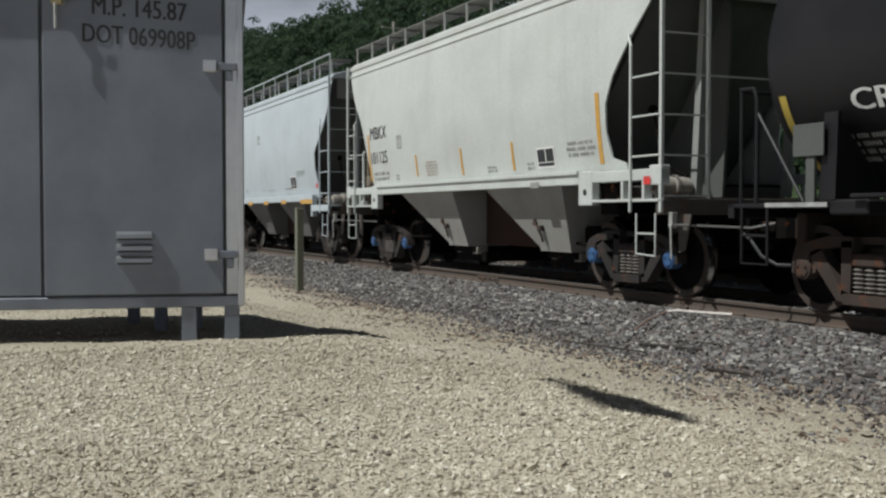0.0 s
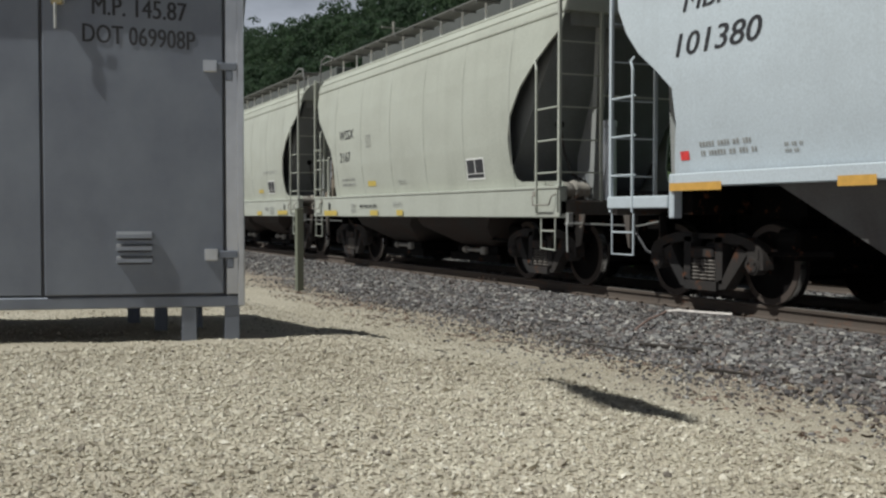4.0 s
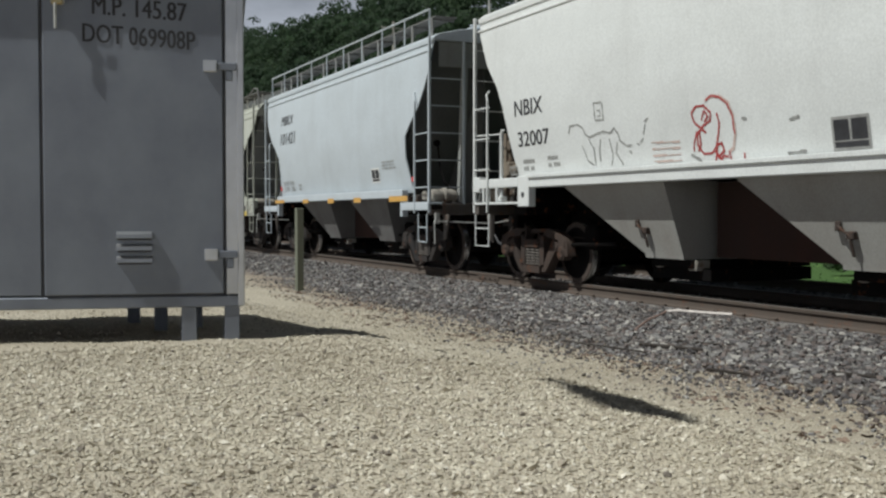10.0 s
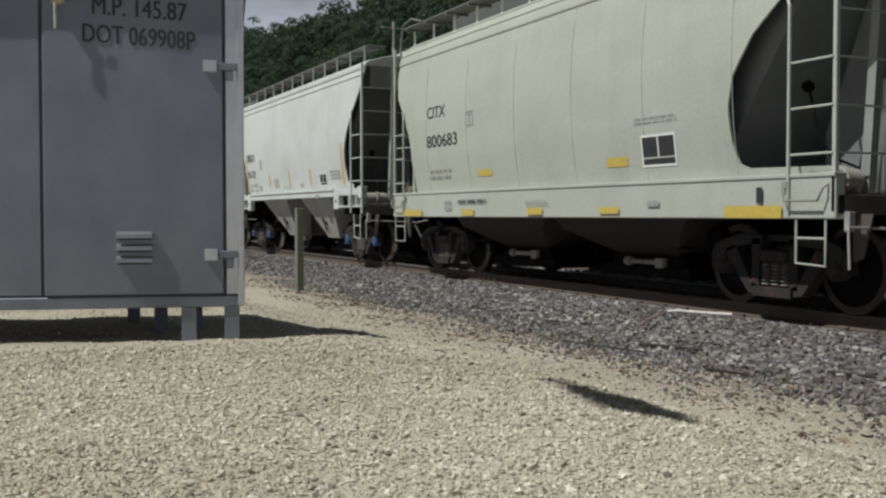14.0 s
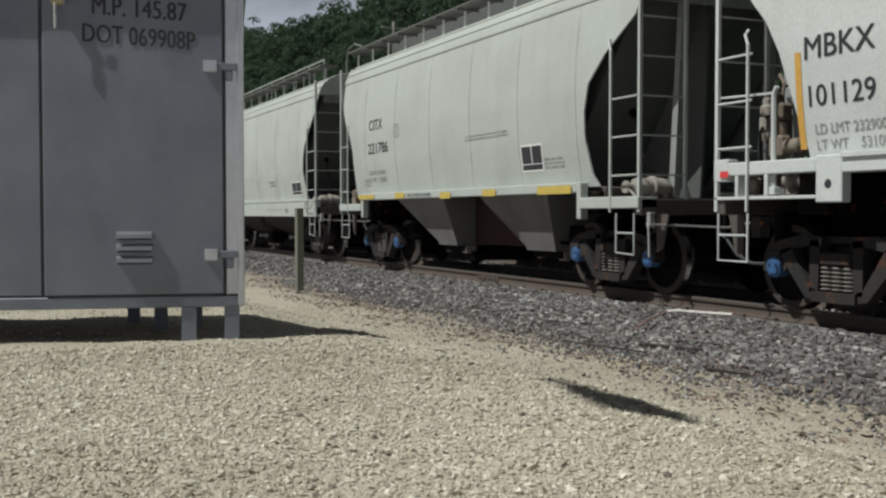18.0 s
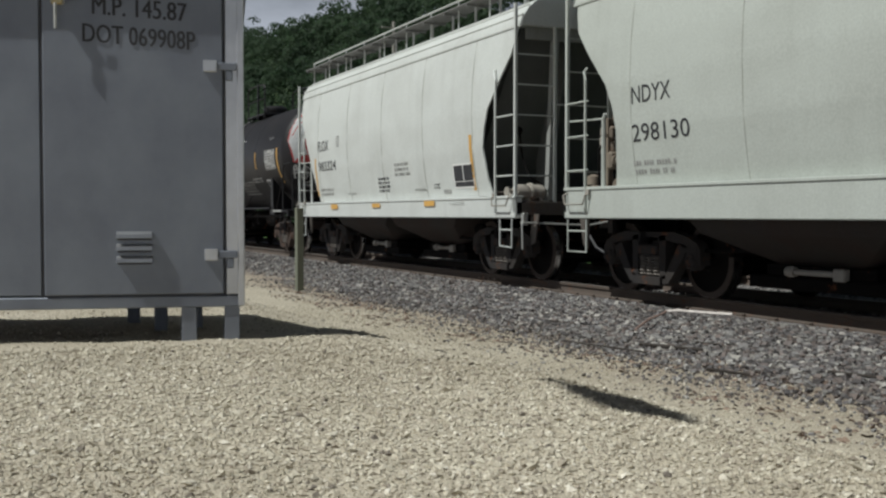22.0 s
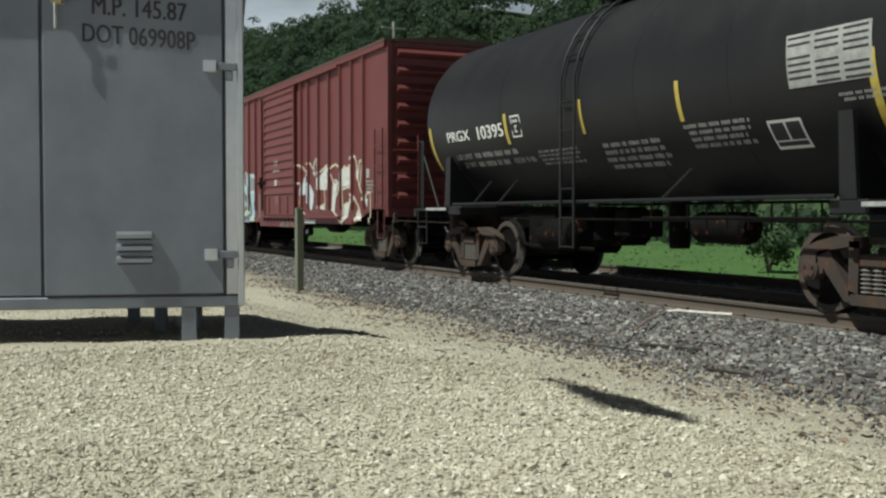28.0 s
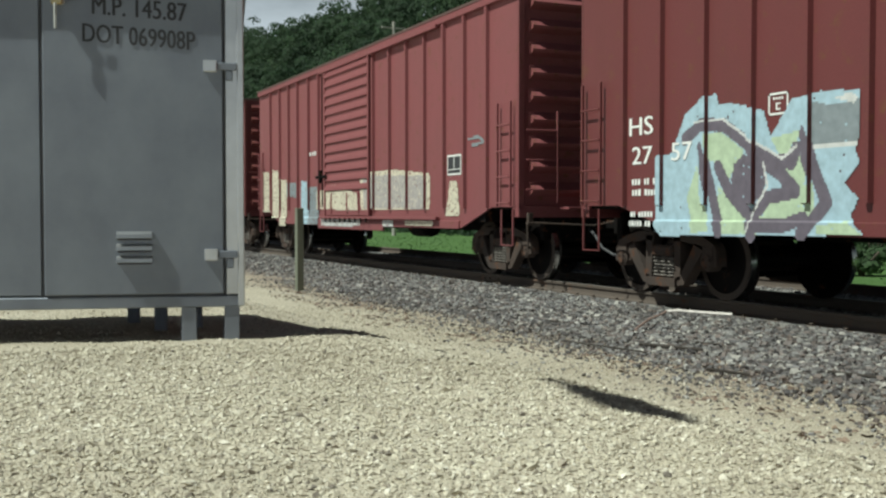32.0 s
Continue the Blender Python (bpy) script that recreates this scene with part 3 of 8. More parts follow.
for i in range(130):
    x = 4 - 0.53 * i
    t = link("tie", tie_me, track, at=pose(x + rng.uniform(-0.03, 0.03), TRACK_Y + rng.uniform(-0.04, 0.04), -0.21, 0, 0, rng.uniform(-1.2, 1.2)))
    if -26 < x < -3:
        for sy in (-0.755, 0.755):
            link("tie_plate", plate_me, t, at=pose(0, sy, 0.031))
        for sy in (-0.85, -0.66):
            link("spike", spike_me, t, at=pose(rng.uniform(-0.05, 0.05), sy, 0.035, 0, 0, 0 if sy > -0.8 else 180))
for x in (-16.6, -4.4):
    b = B().box(x - 0.4, x + 0.4, TRACK_Y - 0.755 - 0.03, TRACK_Y - 0.755 - 0.011, -0.125, -0.045, 0.006)
    for k in range(4):
        b.lathe([(0.016, 0), (0.016, -0.03)], (x - 0.3 + 0.2 * k, TRACK_Y - 0.755 - 0.03, -0.085), "y", 6)
    part("joint_bar", b, M["rail_side"], track)

# ---- equipment bungalow ----
bung = thing("equipment_bungalow", "bare aluminium signal equipment cabinet with one door, on short legs", "equipment cabinet", pose(-4.773, 1.130, PAD_Z, 0, 0, 77.4))
BH = 1.60
W = 2.05
D = 1.6
b = B().box(-W, -0.86, 0.0, D, 0.21, BH, 0.006).box(-0.86, -0.006, 0.028, D, 0.21, BH, 0.006).box(-0.86, 0, 0.004, 0.05, 0.151 + 0.001, 0.2, 0.004)
part("body", b, M["aluminium"], bung)
part("base_channel", B().box(-W, 0, -0.002, D, 0.151, 0.205, 0.005), M["aluminium"], bung)
part("jamb", B().box(-0.071, 0.0, -0.004, 0.03, 0.207, BH - 0.01, 0.005), M["aluminium_edge"], bung)
part("corner_trim", B().box(-0.018, 0.012, -0.010, 0.02, 0.155, BH, 0.004), M["aluminium_edge"], bung)
part("roof", B().prism([(-W - 0.05, BH), (0.03, BH), (0.03, BH + 0.025), (-W / 2, BH + 0.06), (-W - 0.05, BH + 0.025)], "y", -0.04, D + 0.05), M["aluminium"], bung)
door = part("door", B().box(-0.850, -0.080, -0.006, 0.03, 0.212, BH - 0.012, 0.005), M["aluminium"], bung, "flat aluminium door")
# Black backing strip drawn wide for the shadow along the door's edges.
part("door_seal", B().box(-0.860, -0.072, 0.002, 0.027, 0.2055, BH - 0.006), M["text_black"], bung)
for zz in (0.388, 1.232):
    h = part("hinge", B().box(-0.165, -0.105, -0.030, -0.006, zz - 0.025, zz + 0.027, 0.004), M["aluminium_edge"], door, "bright welded hinge block")
    part("hinge_leaf", B().box(-0.105, -0.020, -0.016, -0.004, zz - 0.016, zz + 0.018, 0.003).box(-0.068, -0.036, -0.014, -0.004, zz - 0.062, zz - 0.016, 0.003), M["aluminium"], bung)
for k in range(3):
    zz = 0.475 - 0.054 * k
    part("louver", B().prism([(-0.004, zz + 0.020), (-0.030, zz + 0.006), (-0.034, zz - 0.010), (-0.028, zz - 0.012), (-0.004, zz - 0.008)], "x", -0.545, -0.392), M["aluminium_edge"], door, "pressed vent louver")
    # Flat black strip set below each louver as its shade.
    part("louver_slot", B().box(-0.540, -0.397, -0.0085, -0.005, zz - 0.020, zz - 0.0125), M["text_black"], door, "black strip for the shade below the louver")
hb = B().box(-0.812, -0.752, -0.022, -0.006, 1.482, 1.60, 0.006).tube([(-0.787, -0.02, 1.49), (-0.787, -0.045, 1.48), (-0.787, -0.045, 1.375)], 0.007, 6)
part("handle", hb, M["zinc"], door, "steel latch handle")
lock = thing("padlock", "small brass padlock with a blue tag on the latch", "padlock", pose(-4.773, 1.130, PAD_Z, 0, 0, 77.4))
part("body", B().box(-0.805, -0.757, -0.046, -0.024, 1.478, 1.515, 0.006), M["brass"], lock)
part("tag", B().box(-0.765, -0.73, -0.05, -0.047, 1.50, 1.55, 0.001), M["blue_tag"], lock, "blue plastic tag")
part("shackle", B().tube([(-0.768, -0.035, 1.525), (-0.768, -0.035, 1.55), (-0.757, -0.035, 1.56), (-0.745, -0.035, 1.55), (-0.745, -0.035, 1.525)], 0.004, 6), M["zinc"], lock)
leg_me = B().box(-0.034, 0.034, -0.034, 0.034, -0.08, 0.153, 0.004).mesh("leg", M["aluminium"], 30)
for x, y in ((-0.045, 0.04), (-0.235, 0.04), (-0.235, 1.05), (-0.045, 1.05), (-0.42, 1.05), (-1.85, 0.04), (-1.95, D - 0.1), (-0.60, D - 0.1)):
    link("leg", leg_me, bung, at=pose(x, y, 0))


# ---- lettering ----
def text_mesh(txt, height, mat, bold=0.006, squeeze=1.0, slant=0.0):
    """Flat letters in the xz plane from the origin, capitals of the given height; returns mesh and width."""
    cu = bpy.data.curves.new("lettering", "FONT")
    cu.body, cu.size, cu.resolution_u = txt, 1.0, 3
    ob = bpy.data.objects.new("lettering", cu)
    scene.collection.objects.link(ob)
    bpy.context.view_layer.update()
    me = bpy.data.meshes.new_from_object(ob.evaluated_get(bpy.context.evaluated_depsgraph_get()))
    bpy.data.objects.remove(ob)
    bpy.data.curves.remove(cu)
    k = height / 0.69
    xs = [p.co.x for p in me.vertices]
    w = max(xs) - min(xs)
    x0 = min(xs)
    for p in me.vertices:
        p.co = Vector(((p.co.x - x0 + slant * p.co.y) * k * squeeze, 0, p.co.y * k))
    vs = [tuple(p.co) for p in me.vertices]
    fs = [tuple(p.vertices) for p in me.polygons]
    n = len(vs)
    d = bold * height * 8
    out = bpy.data.meshes.new("lettering")
    passes = 2 if bold > 0 else 1
    out.from_pydata([(x + d * q, -0.0008 * q, z) for q in range(passes) for x, y, z in vs], [], [tuple(i + n * q for i in f) for q in range(passes) for f in fs])
    bpy.data.meshes.remove(me)
    out.materials.append(mat)
    out.update()
    return out, w * k * squeeze + d + slant * height


for txt, h, x0, x1, zb in (("DOT 069908P", 0.080, -0.681, -0.198, 1.316), ("M.P. 145.87", 0.080, -0.640, -0.234, 1.438)):
    me, w = text_mesh(txt, h, M["text_black"], 0.008)
    for p in me.vertices:
        p.co = Vector((x0 + p.co.x * (x1 - x0) / w, -0.0085 + p.co.y, zb + p.co.z - 0.05 * (p.co.x * (x1 - x0) / w - 0.22)))
    link("lettering", me, door, "black stencilled letters")

# ---- small things beside the track ----
post = thing("marker_post", "short weathered green-grey steel post standing in the gravel", "post")
M["post"] = paint("weathered_post", (0.16, 0.17, 0.13), dirt=(0.10, 0.09, 0.07), amount=0.6, rough=0.85)
PX, PY = -13.20, 3.87
pz = ground_z(PX, PY)
part("post", B().box(PX - 0.051, PX + 0.051, PY - 0.045, PY + 0.045, pz - 0.1, pz + 1.04, 0.008), M["post"], post)
part("cap", B().box(PX - 0.054, PX + 0.054, PY - 0.048, PY + 0.048, pz + 1.04, pz + 1.06, 0.006), M["post"], post)

# strip of pale hose and dark scraps lying on the ballast by the rail
strip = thing("hose", "bent length of pale pinkish-white hose on the ballast", "hose")
HOSE = [(-8.21, 5.61, -0.075), (-8.7, 6.02, -0.09), (-9.19, 6.45, -0.10), (-9.60, 6.90, -0.10), (-9.79, 7.10, -0.09), (-9.70, 7.20, -0.08), (-9.47, 7.32, -0.085), (-9.13, 7.48, -0.085)]
HOSE = [(x, y, z + 0.035) for x, y, z in HOSE]
part("hose_length", B().tube(HOSE[:5], 0.012, 7), M["hose_brown"], strip, "muddy reddish-brown length")
part("hose_length", B().tube(HOSE[4:], 0.016, 7), M["hose"], strip)
for pts_, r_ in (([(-7.4, 4.75, -0.02), (-7.0, 5.1, -0.03), (-6.6, 5.55, -0.06)], 0.03), ([(-7.9, 5.5, -0.06), (-7.5, 5.85, -0.07), (-7.35, 6.1, -0.09)], 0.022), ([(-7.75, 4.0, 0.10), (-6.6, 4.35, 0.07), (-6.1, 4.6, 0.06)], 0.014),
                 ([(-5.9, 5.0, -0.02), (-5.2, 5.6, -0.05)], 0.02), ([(-9.5, 5.0, 0.0), (-9.2, 5.4, -0.03)], 0.02), ([(-5.5, 3.9, 0.13), (-5.2, 4.4, 0.08)], 0.018)):
    sk = thing("stick", "dark weathered stick lying on the ballast", "stick", group="sticks on the ballast")
    mx, my = pts_[1][0], pts_[1][1]
    pts_ = [(mx + 0.45 * (x - mx), my + 0.45 * (y - my)) for x, y, z in pts_]
    pts_ = [(x, y, ground_z(x, y) + 0.03) for x, y in pts_]
    part("shaft", B().tube(pts_, 0.55 * r_, 6), M["stick"], sk)

# unseen line along the track with an added case, above and behind the camera
LINE_Y, LINE_Z = -1.53, 5.43
M["cable"] = plain("black_cable", (0.02, 0.02, 0.02), 0.6)
M["pole"] = plain("weathered_grey_pole", (0.36, 0.34, 0.31), 0.9, 0, 0.2, 6)
wire = thing("overhead_cable", "unseen black overhead cable strung between wooden poles to carry the case", "cable")
part("span", B().tube([(-34 + 2.8 * k, LINE_Y, LINE_Z + 0.10 + 0.6 * ((k - 11) / 11.0) ** 2) for k in range(21)], 0.004, 5), M["cable"], wire)
# The case stands for the unseen caster of the shadow on the gravel.
case = thing("splice_case", "unseen black case clamped to the overhead cable, added to cast a shadow", "cable closure")
part("shell", B().lathe([(0.008, -0.47), (0.03, -0.46), (0.034, -0.43), (0.022, -0.39), (0.022, -0.30), (0.05, -0.22), (0.075, -0.08), (0.085, 0.08), (0.07, 0.18), (0.03, 0.32), (0.012, 0.40)], (-2.76, LINE_Y, LINE_Z), "x", 12), M["cable"], case)
for hx in (-2.94, -2.57):
    part("hanger", B().box(hx, hx + 0.03, LINE_Y - 0.01, LINE_Y + 0.03, LINE_Z + 0.05, LINE_Z + 0.14), M["cable"], case)
# the first two poles are unseen and hold up the added cable
for px, py, ph in ((-34.0, LINE_Y, 6.6), (22.0, LINE_Y, 6.6), (-69.9, 27.4, 15.0)):
    pole = thing("utility_pole", "weathered wooden utility pole with a short crossarm", "utility pole", pose(px, py, ground_z(px, py)))
    part("pole", B().lathe([(0.15, -0.5), (0.15, 0.2), (0.10, ph)], (0, 0, 0), "z", 10), M["pole"], pole)
    part("crossarm", B().box(-0.05, 0.05, -0.9, 0.9, ph - 0.5, ph - 0.38, 0.01), M["pole"], pole)

# ---- rolling stock: shared pieces ----
def curve_at(pts, t):
    """Smooth interpolation through (t, value) pairs."""
    if t <= pts[0][0]:
        return pts[0][1]
    for (a, p), (b, q) in zip(pts, pts[1:]):
        if t <= b:
            k = (t - a) / (b - a)
            return p + (q - p) * k
    return pts[-1][1]


def side_frame_b():
    b = B()
    y0, y1 = -1.075, -0.925
    for s in (1, -1):
        def P(pts, a=y0, c=y1):
            b.prism([(s * x, z) for x, z in pts], "y", a, c)
        P([(0.20, 0.80), (0.52, 0.81), (0.80, 0.75), (0.98, 0.68), (1.045, 0.60), (1.06, 0.41), (0.99, 0.41), (0.97, 0.54), (0.91, 0.585), (0.80, 0.59), (0.62, 0.665), (0.38, 0.70), (0.20, 0.69)])
        P([(0.64, 0.68), (0.79, 0.64), (0.79, 0.58), (0.70, 0.47), (0.42, 0.16), (0.26, 0.14), (0.26, 0.24), (0.36, 0.27)])
        P([(0.22, 0.76), (0.36, 0.76), (0.36, 0.22), (0.24, 0.20)])
        P([(0, 0.13), (0.30, 0.13), (0.30, 0.235), (0, 0.235)], y0 - 0.04, y1 + 0.03)
        P([(0.72, 0.64), (0.80, 0.64), (0.80, 0.40), (0.73, 0.43)], y0 + 0.02, y1 - 0.01)
        P([(0.80, 0.53), (0.99, 0.53), (0.99, 0.63), (0.80, 0.63)], y0 - 0.01, y1)
        P([(0, 0.73), (0.22, 0.73), (0.22, 0.80), (0, 0.80)], y0 + 0.09, y1)
    return b


def spring_b():
    prof = [(0.03, 0.235)]
    for k in range(6):
        z = 0.262 + 0.043 * k
        prof += [(0.052, z - 0.012), (0.074, z), (0.052, z + 0.012), (0.045, z + 0.02)]
    return B().lathe(prof, (0, -1.03, 0), "z", 10)


def bolster_b():
    b = B().box(-0.21, 0.21, -1.10, 1.10, 0.505, 0.64, 0.02).box(-0.19, 0.19, -0.9, 0.9, 0.40, 0.70, 0.03)
    b.lathe([(0.19, 0.70), (0.19, 0.78)], (0, 0, 0), "z", 14)
    for s in (-1, 1):
        b.tube([(s * 0.40, -0.8, 0.34), (s * 0.40, 0.8, 0.34)], 0.05, 6)
        for y in (-0.755, 0.755):
            b.box(s * 0.40 - 0.03, s * 0.40 + 0.03, y - 0.05, y + 0.05, 0.28, 0.60, 0.01)
    return b


def brake_beam_b():
    """Brake beam with its two shoes, strut and lever."""
    b = B().prism([(0.30, 0.22), (0.42, 0.24), (0.44, 0.40), (0.40, 0.60), (0.30, 0.62)], "y", -0.80, 0.80)
    b.box(0.24, 0.34, -0.09, 0.09, 0.20, 0.74, 0.01).tube([(0.30, -0.70, 0.30), (0.26, 0.0, 0.34), (0.30, 0.70, 0.30)], 0.03, 6)
    for y in (-0.755, 0.755):
        b.prism([(0.40, 0.26), (0.47, 0.24), (0.44, 0.42), (0.46, 0.60), (0.40, 0.60)], "y", y - 0.06, y + 0.06)
    return b


def wheel_b(s):
    prof = [(0.05, 0.10), (0.10, 0.10), (0.13, 0.045), (0.30, 0.02), (0.375, 0.045), (0.38, 0.065), (0.452, 0.065), (0.457, 0.055), (0.460, -0.03), (0.486, -0.045), (0.484, -0.065), (0.38, -0.07),
            (0.36, -0.03), (0.14, -0.04), (0.11, -0.07), (0.05, -0.07)]
    return B().lathe([(r, s * h) for r, h in prof], (0, s * 0.755, 0), "y", 40)


def axle_b():
    return B().lathe([(0.06, -1.05), (0.06, -0.86), (0.08, -0.84), (0.085, 0.84), (0.06, 0.86), (0.06, 1.05)], (0, 0, 0), "y", 12)


def cap_b(s):
    b = B().lathe([(0.11, s * 0.94), (0.115, s * 1.07), (0.11, s * 1.085), (0.088, s * 1.088), (0.084, s * 1.10), (0.04, s * 1.102), (0.02, s * 1.10)], (0, 0, 0), "y", 22)
    for k in range(3):
        a = 2.1 * k + 0.5
        b.lathe([(0.016, s * 1.09), (0.016, s * 1.118)], (0.062 * math.cos(a), 0, 0.062 * math.sin(a)), "y", 6)
    return b


WHEELSETS = []


def add_truck(car, x, mat, cap_mat):
    t = link("truck", shared("truck_bolster", mat, bolster_b), car, at=pose(x, 0, 0))
    sf = shared("side_frame", mat, side_frame_b)
    link("side_frame", sf, t)
    link("side_frame", sf, t, at=pose(0, 0, 0, 0, 0, 180))
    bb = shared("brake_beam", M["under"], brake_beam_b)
    link("brake_beam", bb, t)
    link("brake_beam", bb, t, at=pose(0, 0, 0, 0, 0, 180))
    sp = shared("spring", M["spring"], spring_b)
    for sx in (-0.15, 0.0, 0.15):
        link("spring", sp, t, at=pose(sx, 0, 0))
        link("spring", sp, t, at=pose(sx, 0, 0, 0, 0, 180))
    for dx in (-0.889, 0.889):
        for s in (-1, 1):
            link("bearing_cap", shared(("bearing_cap", s), cap_mat, lambda s=s: cap_b(s)), t, at=pose(dx, 0, 0.457))
        # one rigid wheelset: axle and both wheels in one mesh, the bright treads with them
        key = ("wheelset", "shade_black_wheel_steel")
        if key not in CACHE:
            b = axle_b()
            for s in (-1, 1):
                w = wheel_b(s)
                b.add(w.v, w.f)
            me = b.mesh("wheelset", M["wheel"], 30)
            me.materials.append(M["tread"])
            me.materials.append(M["rim"])
            for p in me.polygons:
                reach = [(math.hypot(me.vertices[v].co.x, me.vertices[v].co.z), abs(me.vertices[v].co.y) - 0.755) for v in p.vertices]
                if all(0.455 < r < 0.462 for r, h in reach):
                    p.material_index = 1
                elif all(0.378 < r < 0.458 and h > 0.05 for r, h in reach):
                    p.material_index = 2
            CACHE[key] = me
        ws = link("wheelset", CACHE[key], t, "steel wheels with bright worn treads", at=pose(dx, 0, 0.457))
        WHEELSETS.append((ws, dx))
    return t


def coupler_b():
    b = B().box(0, 0.42, -0.075, 0.075, 0.80, 0.94, 0.02)
    b.prism([(0.40, -0.13), (0.60, -0.16), (0.66, -0.06), (0.56, -0.02), (0.54, 0.03), (0.60, 0.12), (0.50, 0.17), (0.40, 0.12)], "z", 0.74, 1.0)
    b.box(-0.12, 0.05, -0.26, 0.26, 0.70, 1.05, 0.02)
    b.box(-0.90, -0.06, -0.30, 0.30, 0.58, 1.08, 0.03).box(-0.45, -0.30, -0.95, 0.95, 0.62, 1.05, 0.02)
    return b


def lever_b():
    """Uncoupling lever with its hanging handle at the corner of the car."""
    b = B().tube([(0.34, -0.10, 0.92), (0.20, -0.35, 0.86), (0.08, -1.30, 0.90), (0.06, -1.46, 0.90)], 0.013, 6)
    return b.tube([(0.06, -1.44, 0.90), (0.10, -1.46, 0.88), (0.12, -1.46, 0.50)], 0.014, 6).box(0.0, 0.07, -1.42, -1.34, 0.86, 1.05, 0.006)


def hose_b():
    return B().tube([(0.0, -0.32, 0.80), (0.18, -0.34, 0.72), (0.34, -0.30, 0.52), (0.52, -0.22, 0.42), (0.70, -0.16, 0.42)], 0.022, 7)


def add_draft(car, x_end, mat, rod):
    for s in (1, -1):
        m = pose(s * x_end, 0, 0, 0, 0, 0 if s > 0 else 180)
        link("coupler", shared("coupler", mat, coupler_b), car, at=m)
        link("uncoupling_lever", shared("uncoupling_lever", rod, lever_b), car, at=m)
        link("air_hose", shared("air_hose", M["text_black"], hose_b), car, at=m)


# ---- decals on a car's side ----
def on_side(name, pts_faces, fn, mat, car, label=""):
    b = B()
    for vs, fs in pts_faces:
        b.add([(x, fn(z), z) for x, z in vs], fs)
    me = bpy.data.meshes.new(name)
    me.from_pydata(b.v, [], b.f)
    me.materials.append(mat)
    me.update()
    return link(name, me, car, label)


def rect(x0, x1, z0, z1, n=4):
    vs = [(x, z0 + (z1 - z0) * k / n) for k in range(n + 1) for x in (x0, x1)]
    return vs, [(2 * k, 2 * k + 1, 2 * k + 3, 2 * k + 2) for k in range(n)]


def letters(car, fn, txt, x0, x1, zb, h, mat, bold=0.005, label="", slant=0.0):
    me, w = text_mesh(txt, h, mat, bold, 1.0, slant)
    for p in me.vertices:
        z = zb + p.co.z
        p.co = Vector((x0 + p.co.x * (x1 - x0) / w, fn(z) + p.co.y, z))
    return link("lettering", me, car, label)


def bars(car, fn, x0, x1, z0, z1, rows, mat, seed, name="small_print"):
    """Lines of writing too small to read."""
    rg = random.Random(seed)
    out = []
    step = (z1 - z0) / rows
    for k in range(rows):
        za = z0 + step * k + 0.16 * step
        h = min(0.60 * step, 0.10)
        x = x0 + rg.uniform(0, 0.08) * (x1 - x0)
        end = x1 - rg.uniform(0, 0.12) * (x1 - x0)
        left = rg.randint(2, 6)
        while x < end:
            w = max(h * rg.uniform(0.45, 0.75), 0.016)
            out.append(rect(x, min(x + w, x1), za, za + h * rg.uniform(0.86, 1.0), 1))
            x += w + max(0.26 * h, 0.012)
            left -= 1
            if left == 0:
                x += 0.8 * h
                left = rg.randint(2, 6)
    return on_side(name, out, fn, mat, car)


def stencil_block(car, fn, x0, x1, z0, z1, ground_mat, line_mat, grow=(1.1, 1.2)):
    """A dark inspection panel with a pale border and divisions."""
    t = 0.03
    xm, zm = (x0 + x1) / 2, (z0 + z1) / 2
    x0, x1, z0, z1 = xm + grow[0] * (x0 - xm), xm + grow[0] * (x1 - xm), zm + grow[1] * (z0 - zm), zm + grow[1] * (z1 - zm)
    o = on_side("inspection_panel", [rect(x0, x1, z0, z1)], lambda z: fn(z), line_mat, car, "black and white inspection panel")
    zs = z0 + 0.30 * (z1 - z0)
    cells = [rect(x0 + t, xm - t / 2, zs, z1 - t), rect(xm + t / 2, x1 - t, zs, z1 - t), rect(x0 + t, x1 - t, z0 + t, zs - t / 2)]
    on_side("panel_field", cells, lambda z: fn(z) - 0.003, ground_mat, car)
    return o


def table_panel(car, x0, x1, z0, z1, seed):
    """A pale test-date table on a tank, with dark rows of writing."""
    o = on_side("date_table", [rect(x0, x1, z0, z1, 8)], tank_y, M["text_dim"], car, "pale table with dark rows of writing")
    cells = [rect(x0 + (x1 - x0) * (k / 3 + 0.02), x0 + (x1 - x0) * (k / 3 + 0.30), z0 + (z1 - z0) * (r / 8 + 0.03), z0 + (z1 - z0) * (r / 8 + 0.075), 1) for k in range(3) for r in range(8) if (k + r + seed) % 5]
    on_side("table_rows", cells, lambda z: tank_y(z) - 0.003, M["text_black"], car)
    return o


def outline_box(car, fn, x0, x1, z0, z1, t, mat):
    w, h, xm = x1 - x0, z1 - z0, (x0 + x1) / 2
    r = [rect(x0, x1, z0, z0 + t, 1), rect(x0, x1, z1 - t, z1, 1), rect(x0, x0 + t, z0, z1, 1), rect(x1 - t, x1, z0, z1, 1)]
    r += [rect(x0 + w * (0.24 + 0.14 * k), x0 + w * (0.33 + 0.14 * k), z0 + 0.68 * h, z0 + 0.80 * h, 1) for k in range(4)]
    r += [rect(xm - 0.12 * w, xm - 0.04 * w, z0 + 0.22 * h, z0 + 0.54 * h, 1), rect(xm - 0.04 * w, xm + 0.12 * w, z0 + 0.22 * h, z0 + 0.29 * h, 1), rect(xm - 0.04 * w, xm + 0.12 * w, z0 + 0.47 * h, z0 + 0.54 * h, 1)]
    return on_side("stencil_frame", r, fn, mat, car)


